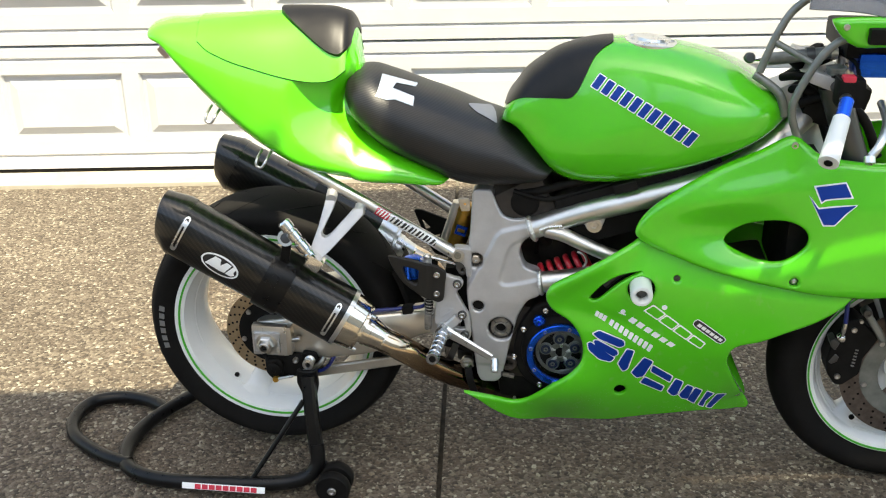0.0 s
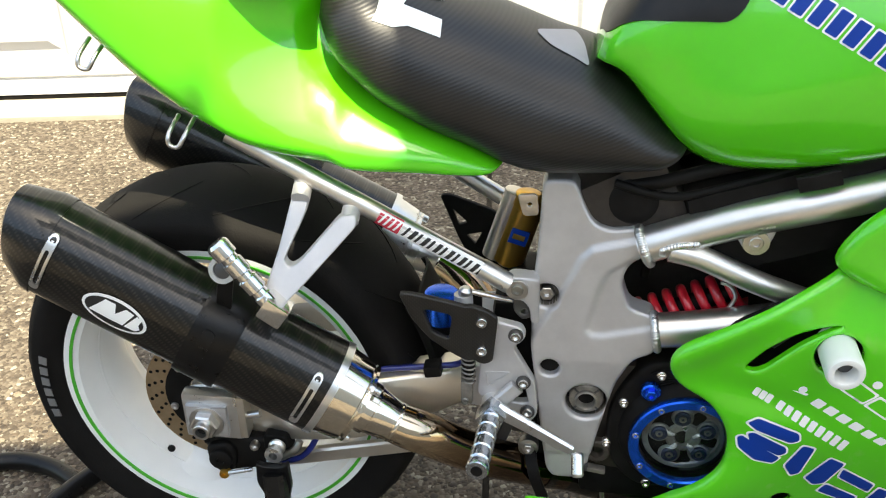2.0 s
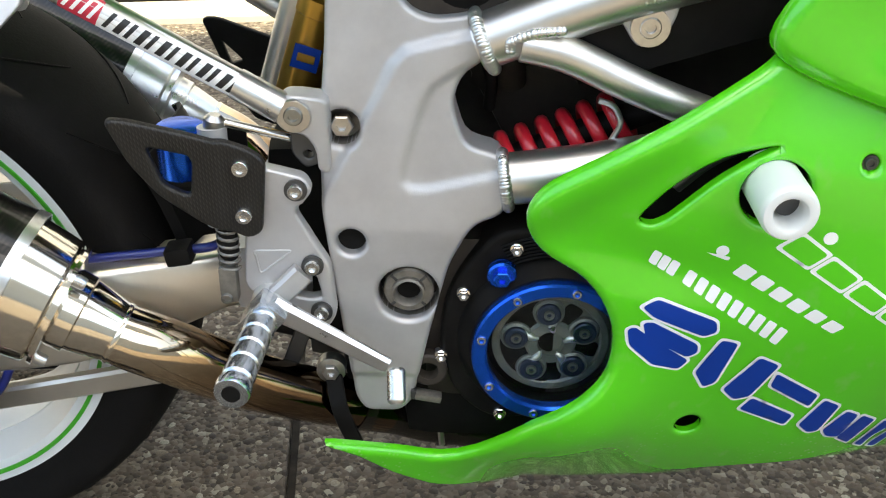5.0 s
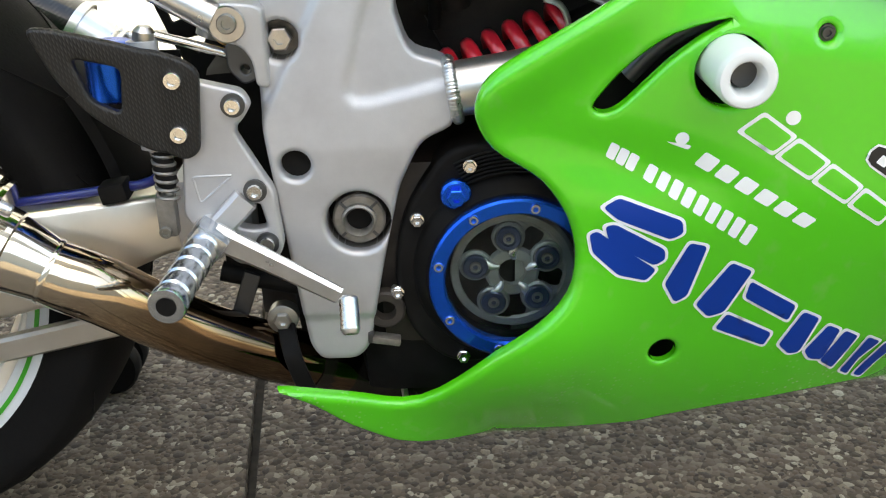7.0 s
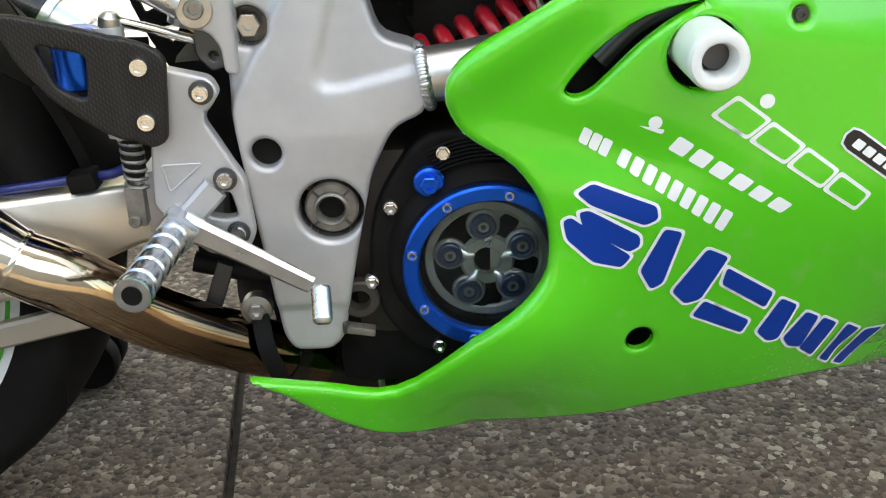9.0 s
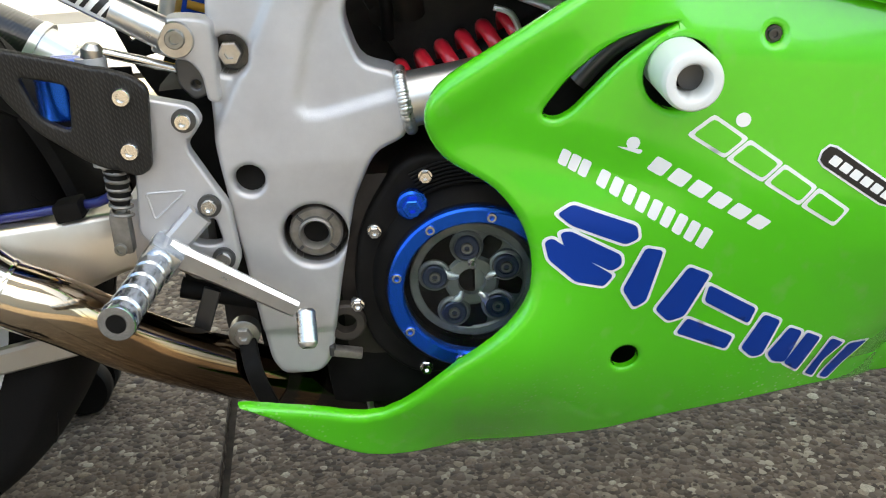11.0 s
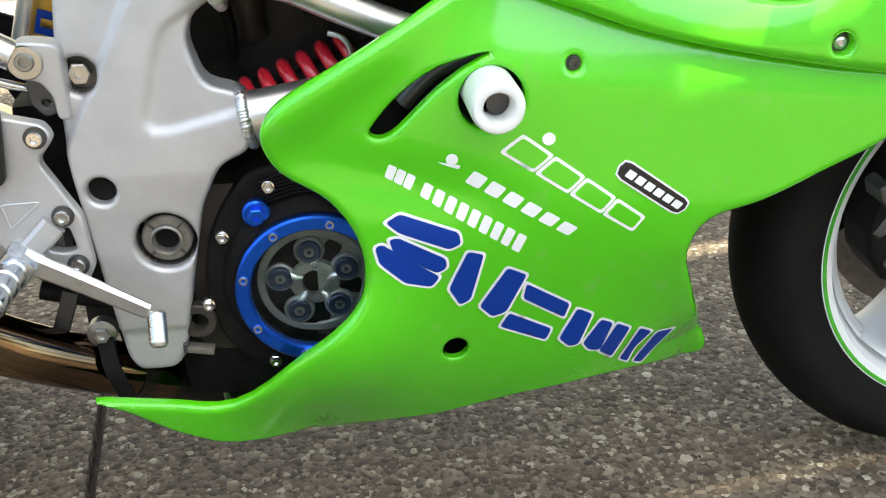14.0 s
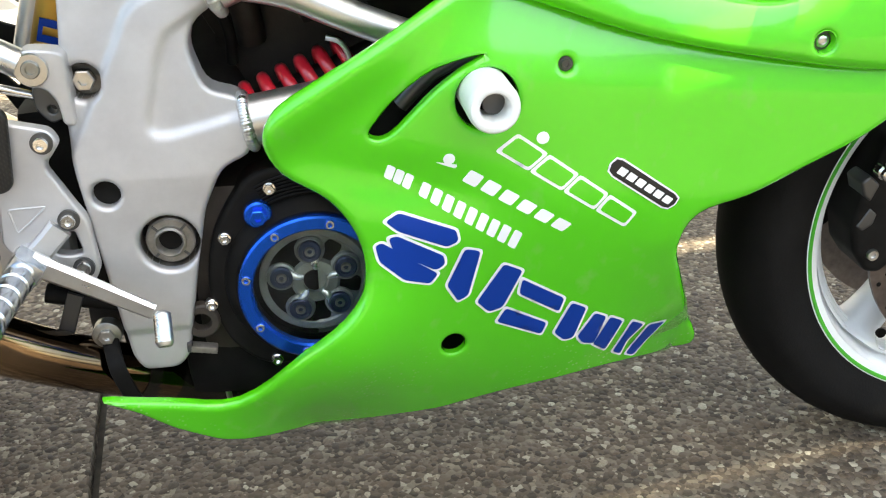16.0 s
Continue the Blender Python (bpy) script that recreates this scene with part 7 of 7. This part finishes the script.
def wrap(target, eye, plane_y, outline, material, name, parent, off=0.001, label="", grid=0.009):
    """A thin patch laid on a rounded body: an outline drawn on the plane y, carried on to the body along the lines from a point."""
    tree = tree_of(target)
    vs, fs = sheet(resample(outline, grid), (), grid)
    bm = bmesh.new()
    made = []
    e = Vector(eye)
    for p in vs:
        d = (Vector((p.x, plane_y, p.y)) - e).normalized()
        hit, nrm, _, _ = tree.ray_cast(e, d)
        if hit is None:
            made.append(None)
            continue
        if nrm.dot(d) > 0:
            nrm = -nrm
        made.append(bm.verts.new(hit + nrm * off))
    for f in fs:
        if all(made[i] for i in f):
            bm.faces.new([made[i] for i in f])
    return part(name, bm, material, parent, label, angle=80)


E0, E1 = (0.665, -2.165, 1.488), (0.50, -1.464, 1.336)
for cell in strip_cells((0.700, 0.938), (0.908, 0.813), (0.926, 0.838), (0.716, 0.963), 11, 0.34):
    wrap(tank, E0, -0.10, rounded(grow(cell, 0.0022), 0.003), DWHITE, "sticker_block", tank, 0.0008, "blue block with white outline")
    wrap(tank, E0, -0.10, rounded(cell, 0.002), DBLUE, "sticker_face", tank, 0.0014)
for poly in ([(0.268, 0.939), (0.342, 0.921), (0.338, 0.913), (0.298, 0.920), (0.290, 0.908), (0.258, 0.900)], [(0.252, 0.888), (0.258, 0.900), (0.290, 0.908), (0.336, 0.890), (0.334, 0.868), (0.295, 0.882), (0.277, 0.880)]):
    wrap(seat, E1, -0.05, poly, DWHITE, "seat_mark", seat, 0.0012, "white printed block", 0.006)
GREYV = speckle(mat("grey_vinyl", (0.3, 0.3, 0.33), 0.35), (0.28, 0.28, 0.31), (0.36, 0.36, 0.39), 12, 4)

wrap(seat, E1, -0.06, rounded([(0.446, 0.884), (0.494, 0.884), (0.505, 0.868), (0.513, 0.838), (0.498, 0.848), (0.464, 0.866)], 0.008), GREYV, "seat_trim", seat, 0.0012, "smooth grey vinyl panel", 0.006)
# sticker on the subframe tube
SA, SB = Vector((0.258, -0.1145, 0.659)), Vector((0.402, -0.1065, 0.573))
sx = (SB - SA).normalized()
sz = Vector((0, -1, 0)).cross(sx)
sz = -sz if sz.z < 0 else sz


def tube_patch(u0, u1, v0, v1, r, slant=0.0):
    bm = bmesh.new()
    grid_ = []
    for i in range(5):
        a = v0 + (v1 - v0) * i / 4
        row = []
        for u in (u0, u1):
            p = SA + (SB - SA) * u + sx * slant * (a)
            row.append(bm.verts.new(p + Vector((0, -1, 0)) * r * math.cos(a) + sz * r * math.sin(a)))
        grid_.append(row)
    for a, b in zip(grid_, grid_[1:]):
        bm.faces.new((a[0], a[1], b[1], b[0]))
    return bm


band = part("tube_sticker", tube_patch(0.0, 1.0, -0.75, 1.15, 0.0129), DWHITE, sub, "white sticker with black bars and a red end", angle=80)
part("sticker_mark", tube_patch(0.0, 0.19, -0.7, 1.1, 0.0132), DRED, band, angle=80)
for i in range(4):
    part("sticker_mark", tube_patch(0.022 + i * 0.042, 0.040 + i * 0.042, -0.35, 0.75, 0.0135, 0.004), DWHITE, band, angle=80)
for i in range(14):
    part("sticker_mark", tube_patch(0.225 + i * 0.0535, 0.225 + i * 0.0535 + (0.034 if i % 2 else 0.022), -0.42, 0.72, 0.0132, 0.004), DBLACK, band, angle=80)

# ---- pebbles in the driveway, nearest the camera ----
def pebbles(x0, x1, y0, y1, step, seed):
    rng = np.random.default_rng(seed)
    gx, gy = np.meshgrid(np.arange(x0, x1, step), np.arange(y0, y1, step))
    n = gx.size
    cx = gx.ravel() + rng.uniform(-0.45, 0.45, n) * step
    cy = gy.ravel() + rng.uniform(-0.45, 0.45, n) * step
    keep = (np.abs(cx - (JOINT_X - 0.089 * cy)) > 0.011) & (rng.random(n) < 0.62)
    cx, cy = cx[keep], cy[keep]
    n = len(cx)
    size = step * np.clip(rng.lognormal(-0.86, 0.52, n), 0.16, 1.15)
    asp = rng.uniform(0.6, 1.0, n)
    rot = rng.uniform(0, math.pi, n)
    hgt = size * rng.uniform(0.05, 0.26, n)
    K = 7
    ang = np.linspace(0, 2 * math.pi, K, endpoint=False)
    verts = np.zeros((n, 2 * K + 1, 3))
    wob = rng.uniform(0.78, 1.18, (n, K))
    for ring, (k, h) in enumerate(((1.0, -0.0012), (0.72, 0.72))):
        lx = size[:, None] * wob * np.cos(ang) * k
        ly = size[:, None] * asp[:, None] * wob * np.sin(ang) * k
        verts[:, ring * K:(ring + 1) * K, 0] = cx[:, None] + lx * np.cos(rot)[:, None] - ly * np.sin(rot)[:, None]
        verts[:, ring * K:(ring + 1) * K, 1] = cy[:, None] + lx * np.sin(rot)[:, None] + ly * np.cos(rot)[:, None]
        verts[:, ring * K:(ring + 1) * K, 2] = h if h < 0 else hgt[:, None] * h
    verts[:, 2 * K, 0], verts[:, 2 * K, 1], verts[:, 2 * K, 2] = cx, cy, hgt
    base = (np.arange(n) * (2 * K + 1))[:, None]
    i = np.arange(K)
    j = (i + 1) % K
    quads = np.stack([i, j, K + j, K + i], 1)
    tris = np.stack([K + i, K + j, np.full(K, 2 * K)], 1)
    q = (base[:, :, None] + quads[None]).reshape(-1, 4)
    t = (base[:, :, None] + tris[None]).reshape(-1, 3)
    me = bpy.data.meshes.new("pebbles")
    me.vertices.add(n * (2 * K + 1))
    me.vertices.foreach_set("co", verts.ravel())
    loops = np.concatenate([q.ravel(), t.ravel()])
    me.loops.add(len(loops))
    me.loops.foreach_set("vertex_index", loops.astype(np.int32))
    starts = np.concatenate([np.arange(len(q)) * 4, len(q) * 4 + np.arange(len(t)) * 3])
    me.polygons.add(len(starts))
    me.polygons.foreach_set("loop_start", starts.astype(np.int32))
    me.update(calc_edges=True)
    me.polygons.foreach_set("use_smooth", np.ones(len(starts), bool))
    me.validate()
    me.materials.append(PEBBLE)
    return tagged(new("pebbles", me), "brown and grey pebbles set in the driveway concrete", "pebbles", kind="stuff")


pebbles(-0.6, 1.8, -0.62, 0.8, 0.0086, 5)
